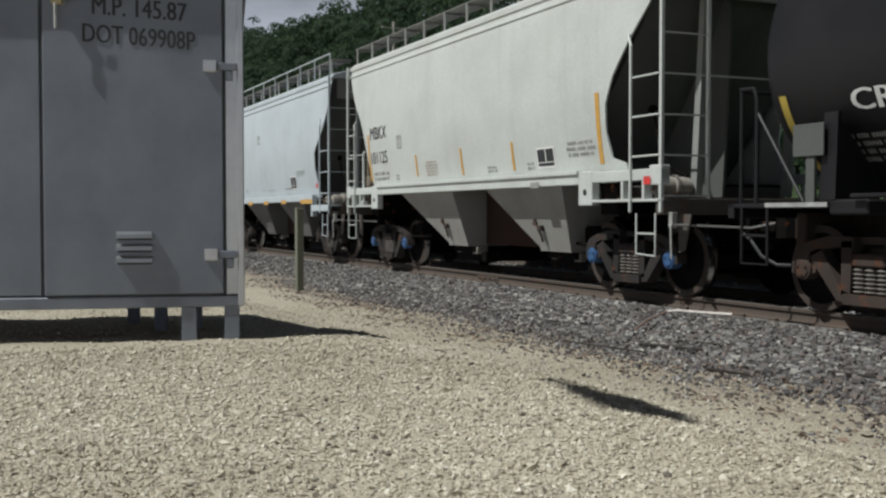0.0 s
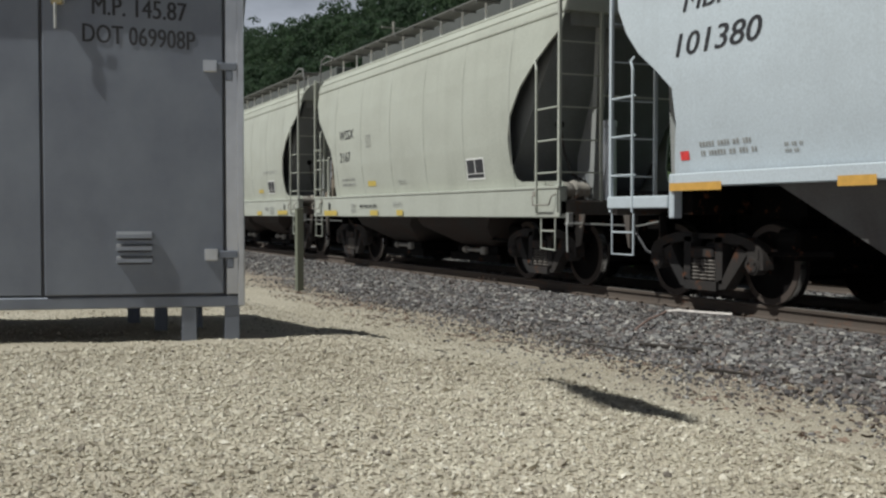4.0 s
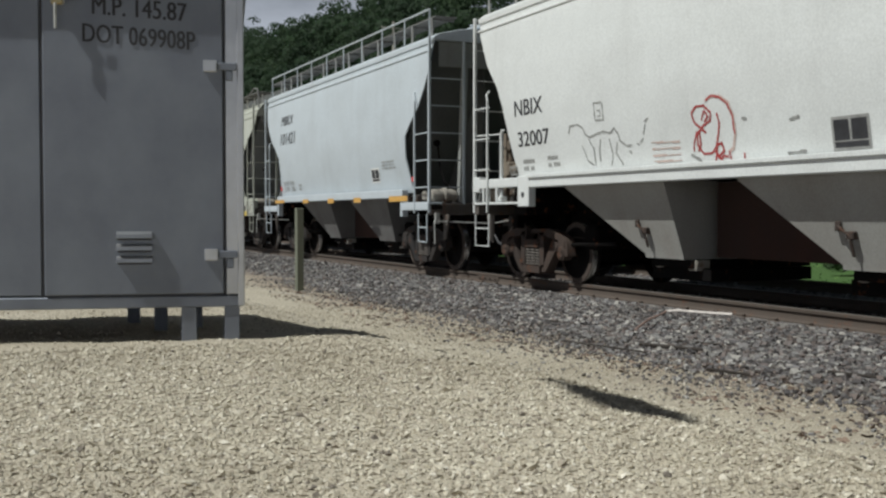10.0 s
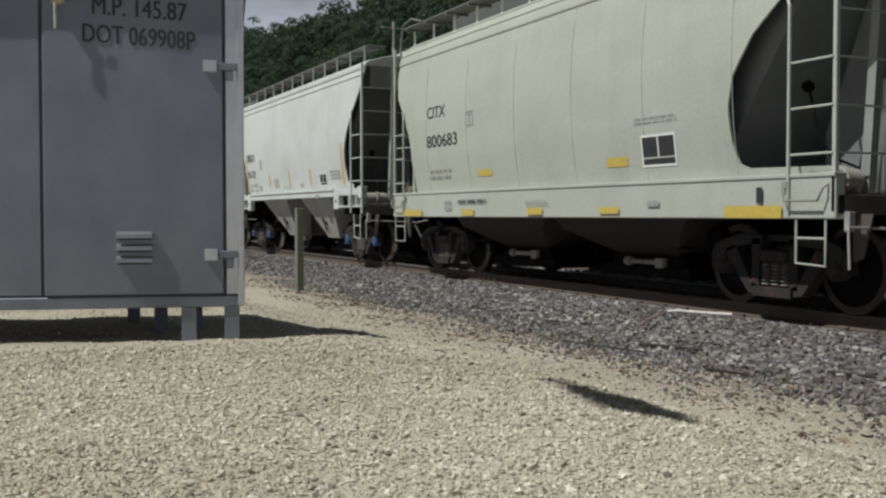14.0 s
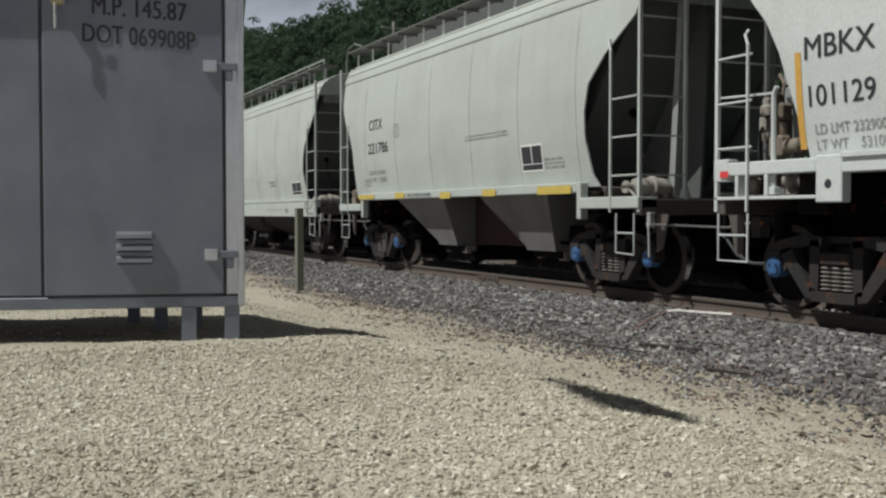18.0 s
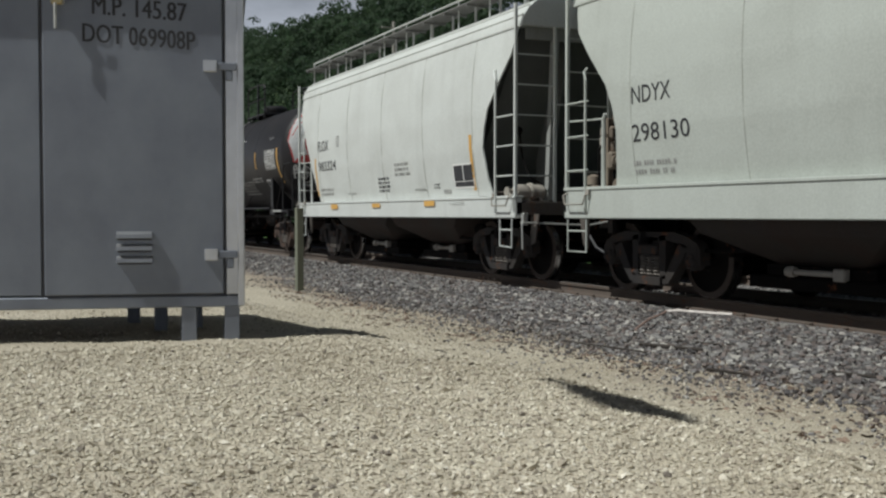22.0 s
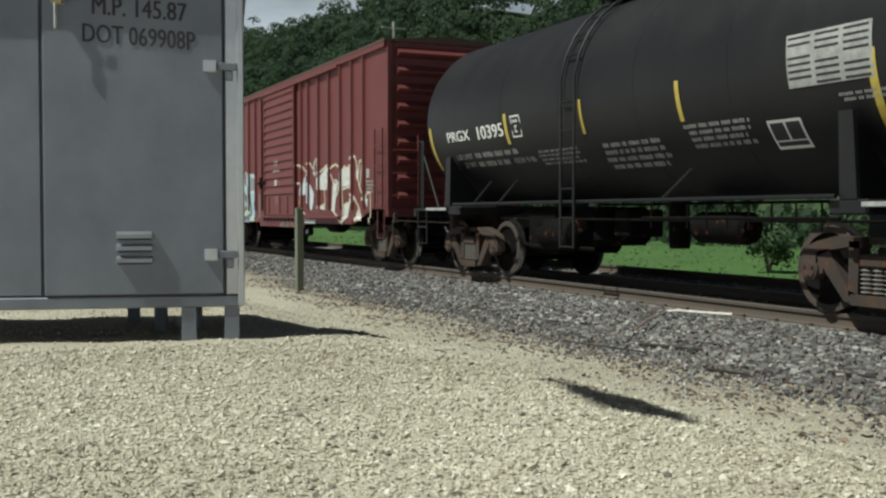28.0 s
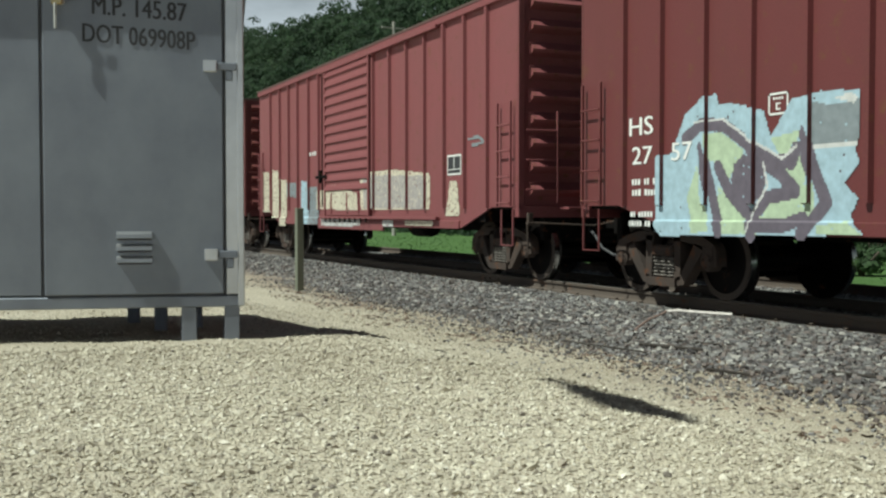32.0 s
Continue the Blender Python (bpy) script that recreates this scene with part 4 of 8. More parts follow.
# ---- covered hopper ----
FLAT = [(1.3, 1.31), (1.6, 1.37), (1.9, 1.42), (2.2, 1.457), (2.6, 1.487), (3.2, 1.495), (3.7, 1.475), (3.95, 1.455), (4.22, 1.40)]
ROUND = [(1.3, 1.36), (1.6, 1.42), (2.1, 1.485), (2.7, 1.51), (3.2, 1.495), (3.7, 1.44), (4.22, 1.33)]
HL = 5.75


def side_sheet_b(prof, edge, z0, z1, s):
    b = B()
    rows = []
    left, right = edge
    zs = {round(z0 + (z1 - z0) * k / 14, 3) for k in range(15)} | {z for z, _ in left + right if z0 < z < z1}
    for z in sorted(zs):
        w = curve_at(prof, z)
        xl, xr = -curve_at(left, z), curve_at(right, z)
        xs = [xl + (xr - xl) * i / 10 for i in range(11)]
        rows.append([(x, s * w, z) for x in xs] + [(x, s * (w - 0.025), z) for x in reversed(xs)])
    return b.ring_loft(rows)


def hopper_roof_b(prof):
    w = curve_at(prof, 4.2)
    if prof is FLAT:
        half = [(w + 0.02, 4.16), (w + 0.02, 4.21), (w - 0.05, 4.26), (0.9, 4.37), (0.32, 4.43), (0.30, 4.50)]
    else:
        half = [(1.415, 3.89), (1.405, 3.95), (1.365, 4.06), (1.29, 4.17), (1.17, 4.27), (1.0, 4.35), (0.75, 4.41), (0.32, 4.45), (0.30, 4.52)]
    sec = [(-y, z) for y, z in half] + [(y, z) for y, z in reversed(half)] + [(0, half[0][1])]
    rows = []
    for x in (-HL, -HL + 0.04, HL - 0.04, HL):
        rows.append([(x, y, z if abs(x) < HL else z - 0.01) for y, z in sec])
    return B().ring_loft(rows)


def chord_b(prof, s):
    b = B()
    for z, h, d in ((4.15, 0.09, 0.035), (3.98, 0.035, 0.02)) if prof is FLAT else ((3.89, 0.05, 0.022), ):
        w = curve_at(prof, z)
        b.box(-HL + 0.02, HL - 0.02, min(s * (w - 0.02), s * (w + d)), max(s * (w - 0.02), s * (w + d)), z - h / 2, z + h / 2, 0.008)
    if prof is not FLAT:
        for y, z in ((1.375, 4.05), (1.27, 4.20)):
            b.tube([(-HL + 0.02, s * y, z), (HL - 0.02, s * y, z)], 0.012, 6)
    return b


def tub_b(zb, s, lift, wide):
    """Inner slope sheet of one half: the load space between the sides."""
    top = 4.17 + lift if wide > 1.3 else 4.08
    poly = [(0, top), (0, zb), (s * 3.35, zb), (s * 5.45, 3.85), (s * 5.55, top)]
    return B().prism(poly, "y", -wide, wide)


def end_post_b(s, y):
    return B().prism([(s * 5.60, 4.0), (s * 5.50, 4.0), (s * 5.30, 1.25), (s * 5.42, 1.25)], "y", y - 0.05, y + 0.05)


def bay_b(x0, x1, zt):
    xm = (x0 + x1) / 2
    top = [(x0, -1.36, zt), (x1, -1.36, zt), (x1, 1.36, zt), (x0, 1.36, zt)]
    mid = [(x0 + 0.25, -1.30, zt - 0.22), (x1 - 0.25, -1.30, zt - 0.22), (x1 - 0.25, 1.30, zt - 0.22), (x0 + 0.25, 1.30, zt - 0.22)]
    low = [(xm - 0.58, -0.76, 0.46), (xm + 0.58, -0.76, 0.46), (xm + 0.58, 0.76, 0.46), (xm - 0.58, 0.76, 0.46)]
    return B().ring_loft([top, mid, low])


def flat_bay_b(k):
    """A steep-sided bay: one sloped end, one upright end, sides leaning in towards the outlet."""
    x0, x1, xa, xb = ((-3.0, -0.6, -1.4, -0.6), (0.7, 3.15, 2.0, 2.9))[k]
    rings = []
    for z, a, c, w in ((1.44, x0, x1, 1.37), (0.52, xa, xb, 1.06), (0.47, xa, xb, 1.05)):
        rings.append([(a, -w, z), (c, -w, z), (c, w, z), (a, w, z)])
    return B().ring_loft(rings)


def clip_b():
    b = B().box(-0.10, -0.02, -0.03, 0.06, 0.0, 0.10, 0.01).box(0.05, 0.15, -0.03, 0.06, -0.08, 0.0, 0.01)
    return b.tube([(-0.06, -0.02, 0.05), (0.02, -0.05, 0.02), (0.10, -0.02, -0.05), (0.10, 0.04, -0.25)], 0.016, 6)


def flat_gate_b(xm):
    b = B().box(xm - 0.42, xm + 0.42, -0.95, 0.95, 0.36, 0.468, 0.01).box(xm - 0.60, xm + 0.60, -0.80, 0.80, 0.20, 0.36, 0.01)
    return b


def gate_b(xm):
    b = B().box(xm - 0.80, xm + 0.80, -0.82, 0.82, 0.34, 0.47, 0.01).box(xm - 1.05, xm + 1.0, -0.86, 0.86, 0.20, 0.34, 0.01)
    return b


def gate_shaft_b(xm):
    b = B().tube([(xm - 0.42, -0.86, 0.40), (xm + 0.45, -0.86, 0.40)], 0.032, 8)
    b.lathe([(0.055, -0.06), (0.065, 0), (0.055, 0.06)], (xm - 0.36, -0.86, 0.40), "x", 10).box(xm + 0.28, xm + 0.44, -0.90, -0.68, 0.33, 0.46, 0.01)
    b.tube([(xm, -0.86, 0.40), (xm, -0.70, 0.40)], 0.03, 6)
    return b


def ladder_b(kind):
    b = B()
    if kind == "side":
        b.box(5.695, 5.745, -1.53, -1.48, 1.05, 4.2, 0.006).box(5.115, 5.15, -1.565, -1.53, 1.05, 3.12, 0.006)
        b.tube([(5.13, -1.545, 3.1), (5.05, -1.53, 3.25), (5.02, -1.46, 3.3)], 0.016, 6)
        b.tube([(5.20, -1.50, 1.04), (5.20, -1.50, 0.54), (5.60, -1.50, 0.52), (5.60, -1.50, 0.80), (5.60, -1.50, 1.04)], 0.014, 6).tube([(5.20, -1.50, 0.79), (5.60, -1.50, 0.79)], 0.012, 6)
    elif kind == "short":
        b.box(5.695, 5.745, -1.53, -1.48, 1.05, 4.2, 0.006).box(5.165, 5.195, -1.565, -1.53, 1.05, 2.82, 0.006).tube([(5.18, -1.548, 2.80), (5.25, -1.53, 2.92), (5.27, -1.47, 2.98)], 0.016, 6)
        b.tube([(5.22, -1.50, 1.04), (5.22, -1.50, 0.52), (5.70, -1.50, 0.52), (5.70, -1.50, 1.04)], 0.014, 6)
        b.tube([(5.22, -1.50, 0.80), (5.70, -1.50, 0.80)], 0.012, 6)
    else:
        b.box(5.70, 5.745, -0.85, -0.80, 1.05, 4.2, 0.006)
        b.tube([(5.73, -1.50, 1.08), (5.73, -0.82, 1.08)], 0.016, 6)
    return b


def ladder(car, kind, mat, turn, mirrored, z0, step):
    """A ladder at one corner of a hopper, each rung a piece of it."""
    sx = -1 if mirrored else 1
    base = shared((kind + "_ladder", mirrored), mat, lambda: mirror_x(ladder_b(kind)) if mirrored else ladder_b(kind))
    ob = link("end_ladder" if kind == "end" else "side_ladder", base, car, at=pose(0, 0, 0, 0, 0, turn))
    if kind == "end":
        me = shared("end_rung", mat, lambda: B().tube([(0, -1.50, 0), (0, -0.82, 0)], 0.012, 6))
        for k in range(1, 7):
            link("rung", me, ob, at=pose(sx * 5.73, 0, z0 + step * (k - 1)))
    else:
        x0 = 5.13 if kind == "side" else 5.18
        me = shared(("side_rung", kind), mat, lambda: B().tube([(x0 - 5.425, -1.535, 0), (5.72 - 5.425, -1.535, 0)], 0.012, 6))
        for k in range(1, 4):
            link("rung", me, ob, at=pose(sx * 5.425, 0, z0 + step * k))
    return ob


def run_board_b(s, loops):
    b = B()
    y0, y1 = (-1.36, -0.92) if s < 0 else (0.92, 1.36)
    b.box(-HL + 0.1, HL - 0.1, y0, y1, 4.572, 4.595, 0.004)
    ye = y0 if s < 0 else y1
    for k in range(13):
        x = -HL + 0.25 + k * (2 * HL - 0.5) / 12
        b.box(x - 0.02, x + 0.02, min(y0, y1), max(y0, y1), 4.53, 4.565)
    if loops:
        for sx in (-1, 1):
            b.tube([(sx * (HL - 1.0), ye, 4.6), (sx * (HL - 0.5), ye, 4.72), (sx * (HL - 0.1), ye, 4.66), (sx * (HL + 0.02), ye, 4.4), (sx * (HL + 0.02), ye, 4.1)], 0.022, 6)
    return b


def rail_loop_b(s, out):
    """Hand rail beside the roof walk."""
    b = B()
    y = s * out
    pts = [(-HL + 0.3, y, 4.26), (-HL + 0.3, y, 4.74), (HL - 0.3, y, 4.74), (HL - 0.3, y, 4.26)]
    b.tube(pts, 0.018, 6)
    for k in range(1, 9):
        x = -HL + 0.3 + k * (2 * HL - 0.6) / 9
        b.tube([(x, y, 4.26), (x, y, 4.74)], 0.014, 6)
    return b


def hatch_b():
    b = B()
    for k in range(4):
        x = -4.2 + 2.8 * k
        b.box(x - 1.25, x + 1.25, -0.36, 0.36, 4.49, 4.56, 0.02)
        for dx in (-0.9, 0, 0.9):
            b.box(x + dx - 0.03, x + dx + 0.03, -0.40, 0.40, 4.55, 4.59, 0.01)
    return b


def sill_b(s, z0, z1, half, style):
    y0, y1 = sorted((s * 1.40, s * 1.53))
    b = B()
    if style == "deep":
        b.box(-HL, HL, y0, y1, z0, z1, 0.012)
        b.box(-HL, HL, *sorted((s * 1.38, s * 1.545)), z1 - 0.03, z1 + 0.01, 0.006)
    elif style == "notched":
        b.box(-half, half, y0, y1, z0, z1, 0.012).box(-half, half, *sorted((s * 1.46, s * 1.56)), z1 - 0.04, z1 + 0.015, 0.006)
        for sx in (-1, 1):
            xs = sorted((sx * half, sx * (half + 0.34)))
            b.box(*xs, y0, y1, z0 - 0.28, z1, 0.012)
            xs = sorted((sx * (half + 0.34), sx * HL))
            b.box(*xs, y0, y1, z1 - 0.16, z1 - 0.02, 0.01)
            xs = sorted((sx * (half + 0.34), sx * HL))
            b.box(*xs, y0, y1, z1 - 0.42, z1 - 0.385, 0.006)
            for a in (1.02, 1.48):
                xs = sorted((sx * (half + a), sx * (half + a + 0.05)))
                b.box(*xs, y0, y1, z1 - 0.385, z1 - 0.16, 0.006)
            xs = sorted((sx * (HL - 0.24), sx * HL))
            b.box(*xs, y0 - 0.004, y1 + 0.004, z1 - 0.22, z1 + 0.022, 0.01)
    else:
        b.box(-half, half, y0, y1, z0, z1, 0.012)
        for sx in (-1, 1):
            xs = sorted((sx * half, sx * (half + 0.10)))
            b.box(*xs, y0, y1, z0 - 0.36, z1, 0.012)
            xs = sorted((sx * (half + 0.10), sx * HL))
            b.box(*xs, *sorted((s * 1.25, s * 1.55)), 1.10, 1.25, 0.012)
    return b


def frame_b():
    b = B().box(-5.75, 5.75, -0.2, 0.2, 0.78, 1.10, 0.01)
    for sx in (-1, 1):
        # brake rigging and train pipe hung between the bay and the truck
        b.box(*sorted((sx * 3.0, sx * 3.35)), -0.9, 0.9, 0.52, 0.86, 0.04).tube([(sx * 2.4, -0.95, 0.62), (sx * 3.6, -0.98, 0.58), (sx * 4.0, -0.8, 0.62)], 0.028, 6)
        b.box(*sorted((sx * 3.30, sx * 3.40)), -0.6, 0.6, 0.34, 1.0, 0.02)
        b.box(*sorted((sx * 3.3, sx * 4.25)), -0.5, 0.5, 0.98, 1.35)
    return b


def body_bolster_b(sx, zt):
    return B().box(*sorted((sx * 4.2, sx * 4.6)), -1.38, 1.38, 1.02, zt, 0.01)


def end_sill_b(sx):
    b = B().box(*sorted((sx * 5.60, sx * 5.75)), -1.5, 1.5, 1.02, 1.22, 0.01)
    for y in (-1.19, 1.19):
        b.prism([(sx * 5.64, 1.03), (sx * 5.90, 1.03), (sx * 5.78, 0.60), (sx * 5.66, 0.56)], "y", y - 0.01, y + 0.01)
    return b


def deck_b(sx):
    b = B().box(*sorted((sx * 4.62, sx * 5.74)), -1.40, 1.40, 1.205, 1.235, 0.006)
    b.box(*sorted((sx * 4.4, sx * 4.62)), -1.3, 1.3, 1.20, 1.40, 0.02)
    return b


M["end_grey"] = paint("weathered_end_paint", (0.30, 0.31, 0.30), dirt=(0.12, 0.10, 0.085), amount=0.55, rough=0.65)
M["end_brown"] = paint("grimy_brown_sill", (0.10, 0.088, 0.078), dirt=(0.07, 0.05, 0.04), amount=0.7, rough=0.75, rust=0.3)
# Grey of the slope sheets, with their shade mixed into the colour.
M["end_slope"] = paint("grimy_shaded_slope_paint", (0.20, 0.21, 0.215), dirt=(0.09, 0.08, 0.075), amount=0.5, rough=0.6)
M["grating"] = plain("dull_steel_grating", (0.20, 0.20, 0.195), 0.7, 0.3, 0.2)
M["rigging"] = paint("rust_stained_cream", (0.22, 0.185, 0.145), dirt=(0.11, 0.07, 0.05), amount=0.8, rough=0.7, rust=0.6)
M["end_cream"] = paint("grubby_cream_paint", (0.34, 0.32, 0.285), dirt=(0.16, 0.12, 0.09), amount=0.6, rough=0.6, rust=0.2)


def end_column_b(sx):
    """Pipe column between the end deck and the slope, with its flanges."""
    return B().lathe([(0.16, 1.235), (0.16, 1.26), (0.13, 1.27), (0.115, 2.30), (0.13, 2.32), (0.13, 2.40), (0.05, 2.42)], (sx * 5.28, -0.42, 0), "z", 16)


def end_web_b(sx, wide):
    """Upright plate that carries the slope sheet at the middle of the end."""
    if wide:
        return B().prism([(sx * 5.42, 3.95), (sx * 5.10, 3.2), (sx * 3.8, 1.5), (sx * 3.8, 1.24), (sx * 5.36, 1.24), (sx * 5.48, 3.3)], "y", -0.30, -0.27)
    return B().prism([(sx * 5.42, 3.95), (sx * 5.10, 3.2), (sx * 4.55, 1.9), (sx * 4.55, 1.24), (sx * 4.95, 1.24), (sx * 5.46, 3.3)], "y", -0.50, -0.47)


def end_grab_b(sx):
    """Grab iron across the end, running back along the cut-out of the side."""
    b = B().tube([(sx * 5.73, -0.80, 2.71), (sx * 5.73, -0.30, 2.71), (sx * 5.73, 0.80, 2.71)], 0.013, 6)
    if sx > 0:
        return b
    b.tube([(sx * 5.70, -1.48, 2.30), (sx * 5.0, -1.44, 2.28), (sx * 4.86, -1.44, 2.28)], 0.012, 6)
    b.tube([(sx * 4.90, -1.44, 1.30), (sx * 4.90, -1.44, 2.26), (sx * 4.86, -1.44, 2.34)], 0.030, 7)
    return b.box(*sorted((sx * 4.82, sx * 4.98)), -1.50, -1.38, 1.23, 1.31, 0.008)


def sill_grab_b(sx):
    """Bent grab iron on the corner of the sill."""
    b = B().tube([(sx * 5.10, -1.55, 1.30), (sx * 5.10, -1.60, 1.28), (sx * 5.14, -1.61, 1.16), (sx * 5.60, -1.61, 1.16), (sx * 5.66, -1.60, 1.28), (sx * 5.66, -1.53, 1.32)], 0.013, 6)
    return b.box(*sorted((sx * 5.06, sx * 5.14)), -1.575, -1.54, 1.28, 1.36, 0.005)


def reservoir_b():
    b = B().lathe([(0.06, -0.46), (0.14, -0.42), (0.17, -0.37), (0.17, -0.06), (0.185, -0.05), (0.185, 0.05), (0.17, 0.06), (0.17, 0.36), (0.14, 0.41), (0.06, 0.45)], (-4.95, -0.45, 1.46), "y", 18)
    for y in (-0.70, -0.20):
        b.box(-5.12, -4.78, y - 0.025, y + 0.025, 1.24, 1.36, 0.005)
    return b


def cylinder_b():
    b = B().lathe([(0.05, -0.26), (0.10, -0.24), (0.11, 0.14), (0.145, 0.15), (0.145, 0.18), (0.12, 0.19), (0.05, 0.26)], (-5.12, -0.92, 1.40), "x", 16)
    b.tube([(-5.38, -0.92, 1.40), (-5.62, -0.92, 1.38)], 0.022, 8)
    return b.box(-5.24, -5.02, -1.04, -0.80, 1.235, 1.30, 0.008)


def valve_b():
    """Control valve: a portion on each side of the pipe bracket, with bolts and elbows."""
    b = B().box(-5.52, -5.36, -0.98, -0.80, 1.86, 2.20, 0.02).box(-5.50, -5.40, -1.14, -0.98, 1.92, 2.10, 0.03).box(-5.48, -5.38, -0.80, -0.62, 1.96, 2.16, 0.03)
    b.lathe([(0.05, 0), (0.075, 0.01), (0.075, 0.10), (0.05, 0.12), (0.05, 0.18), (0.02, 0.20)], (-5.44, -1.06, 2.10), "z", 12)
    b.lathe([(0.04, 0), (0.06, 0.01), (0.06, 0.09), (0.02, 0.13)], (-5.43, -0.71, 2.16), "z", 12)
    b.lathe([(0.07, 0), (0.07, -0.05), (0.045, -0.10)], (-5.44, -1.06, 1.92), "z", 12)
    for k in range(4):
        b.lathe([(0.012, 0), (0.012, -0.03)], (-5.53, -0.94 + 0.04 * k, 1.92 + 0.22 * (k % 2)), "x", 6)
    return b


def brake_b():
    """Pipes, rods, brackets and the hand wheel of the brake on the rear deck."""
    b = B().tube([(-5.46, -0.90, 1.24), (-5.46, -0.90, 1.86)], 0.026, 7)
    b.tube([(-5.44, -1.12, 1.98), (-5.36, -1.22, 1.9), (-5.30, -1.25, 1.24)], 0.018, 6)
    b.tube([(-5.40, -0.70, 2.05), (-5.25, -0.5, 2.0), (-5.0, -0.45, 1.62)], 0.018, 6)
    b.tube([(-5.44, -0.88, 2.20), (-5.40, -0.86, 2.42), (-5.20, -0.5, 2.60), (-4.95, -0.1, 2.60)], 0.014, 6)
    b.tube([(-5.12, -0.92, 1.52), (-5.20, -0.88, 1.70), (-5.40, -0.88, 1.90)], 0.014, 6)
    b.tube([(-5.62, -0.05, 2.3), (-5.58, -0.05, 1.24)], 0.014, 6)
    ring = [(-5.66, -0.05 + 0.28 * math.cos(a), 2.60 + 0.28 * math.sin(a)) for a in [k * math.pi / 9 for k in range(19)]]
    b.tube(ring, 0.018, 5)
    for a in (0.3, 1.35, 2.4):
        c, q = 0.28 * math.cos(a), 0.28 * math.sin(a)
        b.tube([(-5.66, -0.05 - c, 2.60 - q), (-5.66, -0.05 + c, 2.60 + q)], 0.012, 5)
    b.box(-5.62, -5.48, -0.15, 0.05, 2.42, 2.78, 0.02).box(-5.40, -5.34, -1.10, -0.66, 1.80, 1.86, 0.006)
    return b


def rigging_b():
    """Rusty levers, brackets and valve bodies crowded on the rear deck."""
    b = B().box(-5.10, -5.02, -1.30, -1.22, 1.235, 2.30, 0.006).box(-5.16, -4.96, -1.30, -1.14, 1.62, 1.86, 0.03).box(-5.14, -4.98, -1.28, -1.10, 2.02, 2.20, 0.03)
    b.lathe([(0.04, 0), (0.07, 0.01), (0.07, 0.14), (0.04, 0.16), (0.04, 0.22)], (-5.06, -1.20, 1.86), "z", 12)
    b.lathe([(0.05, -0.12), (0.08, -0.10), (0.08, 0.10), (0.05, 0.12)], (-4.86, -1.20, 1.74), "x", 12).tube([(-4.74, -1.20, 1.74), (-4.62, -1.20, 1.70), (-4.58, -1.20, 1.30)], 0.02, 6)
    b.tube([(-5.06, -1.20, 2.20), (-5.04, -1.18, 2.40), (-5.20, -1.10, 2.52), (-5.45, -0.9, 2.50)], 0.018, 6)
    b.prism([(-5.55, 1.30), (-5.50, 1.26), (-4.75, 1.78), (-4.80, 1.84)], "y", -1.02, -0.99)
    b.box(-5.52, -5.30, -1.34, -1.20, 1.235, 1.42, 0.02).lathe([(0.05, 0), (0.09, 0.01), (0.09, 0.12), (0.03, 0.15)], (-5.41, -1.27, 1.42), "z", 12)
    return b


def front_tank_b():
    """Small air tank on the front deck with its strap and elbow."""
    b = B().lathe([(0.05, -0.30), (0.11, -0.27), (0.12, -0.20), (0.12, -0.04), (0.145, -0.03), (0.145, 0.02), (0.12, 0.03), (0.12, 0.20), (0.05, 0.27)], (5.30, -1.02, 1.375), "y", 16)
    b.lathe([(0.05, -0.30), (0.05, -0.38), (0.08, -0.38), (0.08, -0.42)], (5.30, -1.02, 1.375), "y", 12).box(5.18, 5.42, -1.12, -1.06, 1.235, 1.29, 0.006).box(5.18, 5.42, -0.92, -0.86, 1.235, 1.29, 0.006)
    return b.tube([(5.30, -1.38, 1.375), (5.36, -1.42, 1.36), (5.50, -1.42, 1.26), (5.56, -1.42, 1.10)], 0.018, 6)


def chain_b():
    """Slack brake chain and rod hanging across the front end."""
    return B().tube([(4.72, -0.9, 2.35), (4.82, -0.9, 1.95), (5.05, -0.9, 1.62), (5.35, -0.85, 1.50)], 0.016, 6).lathe([(0.05, -0.05), (0.07, 0), (0.05, 0.05)], (4.72, -0.92, 2.38), "y", 10)


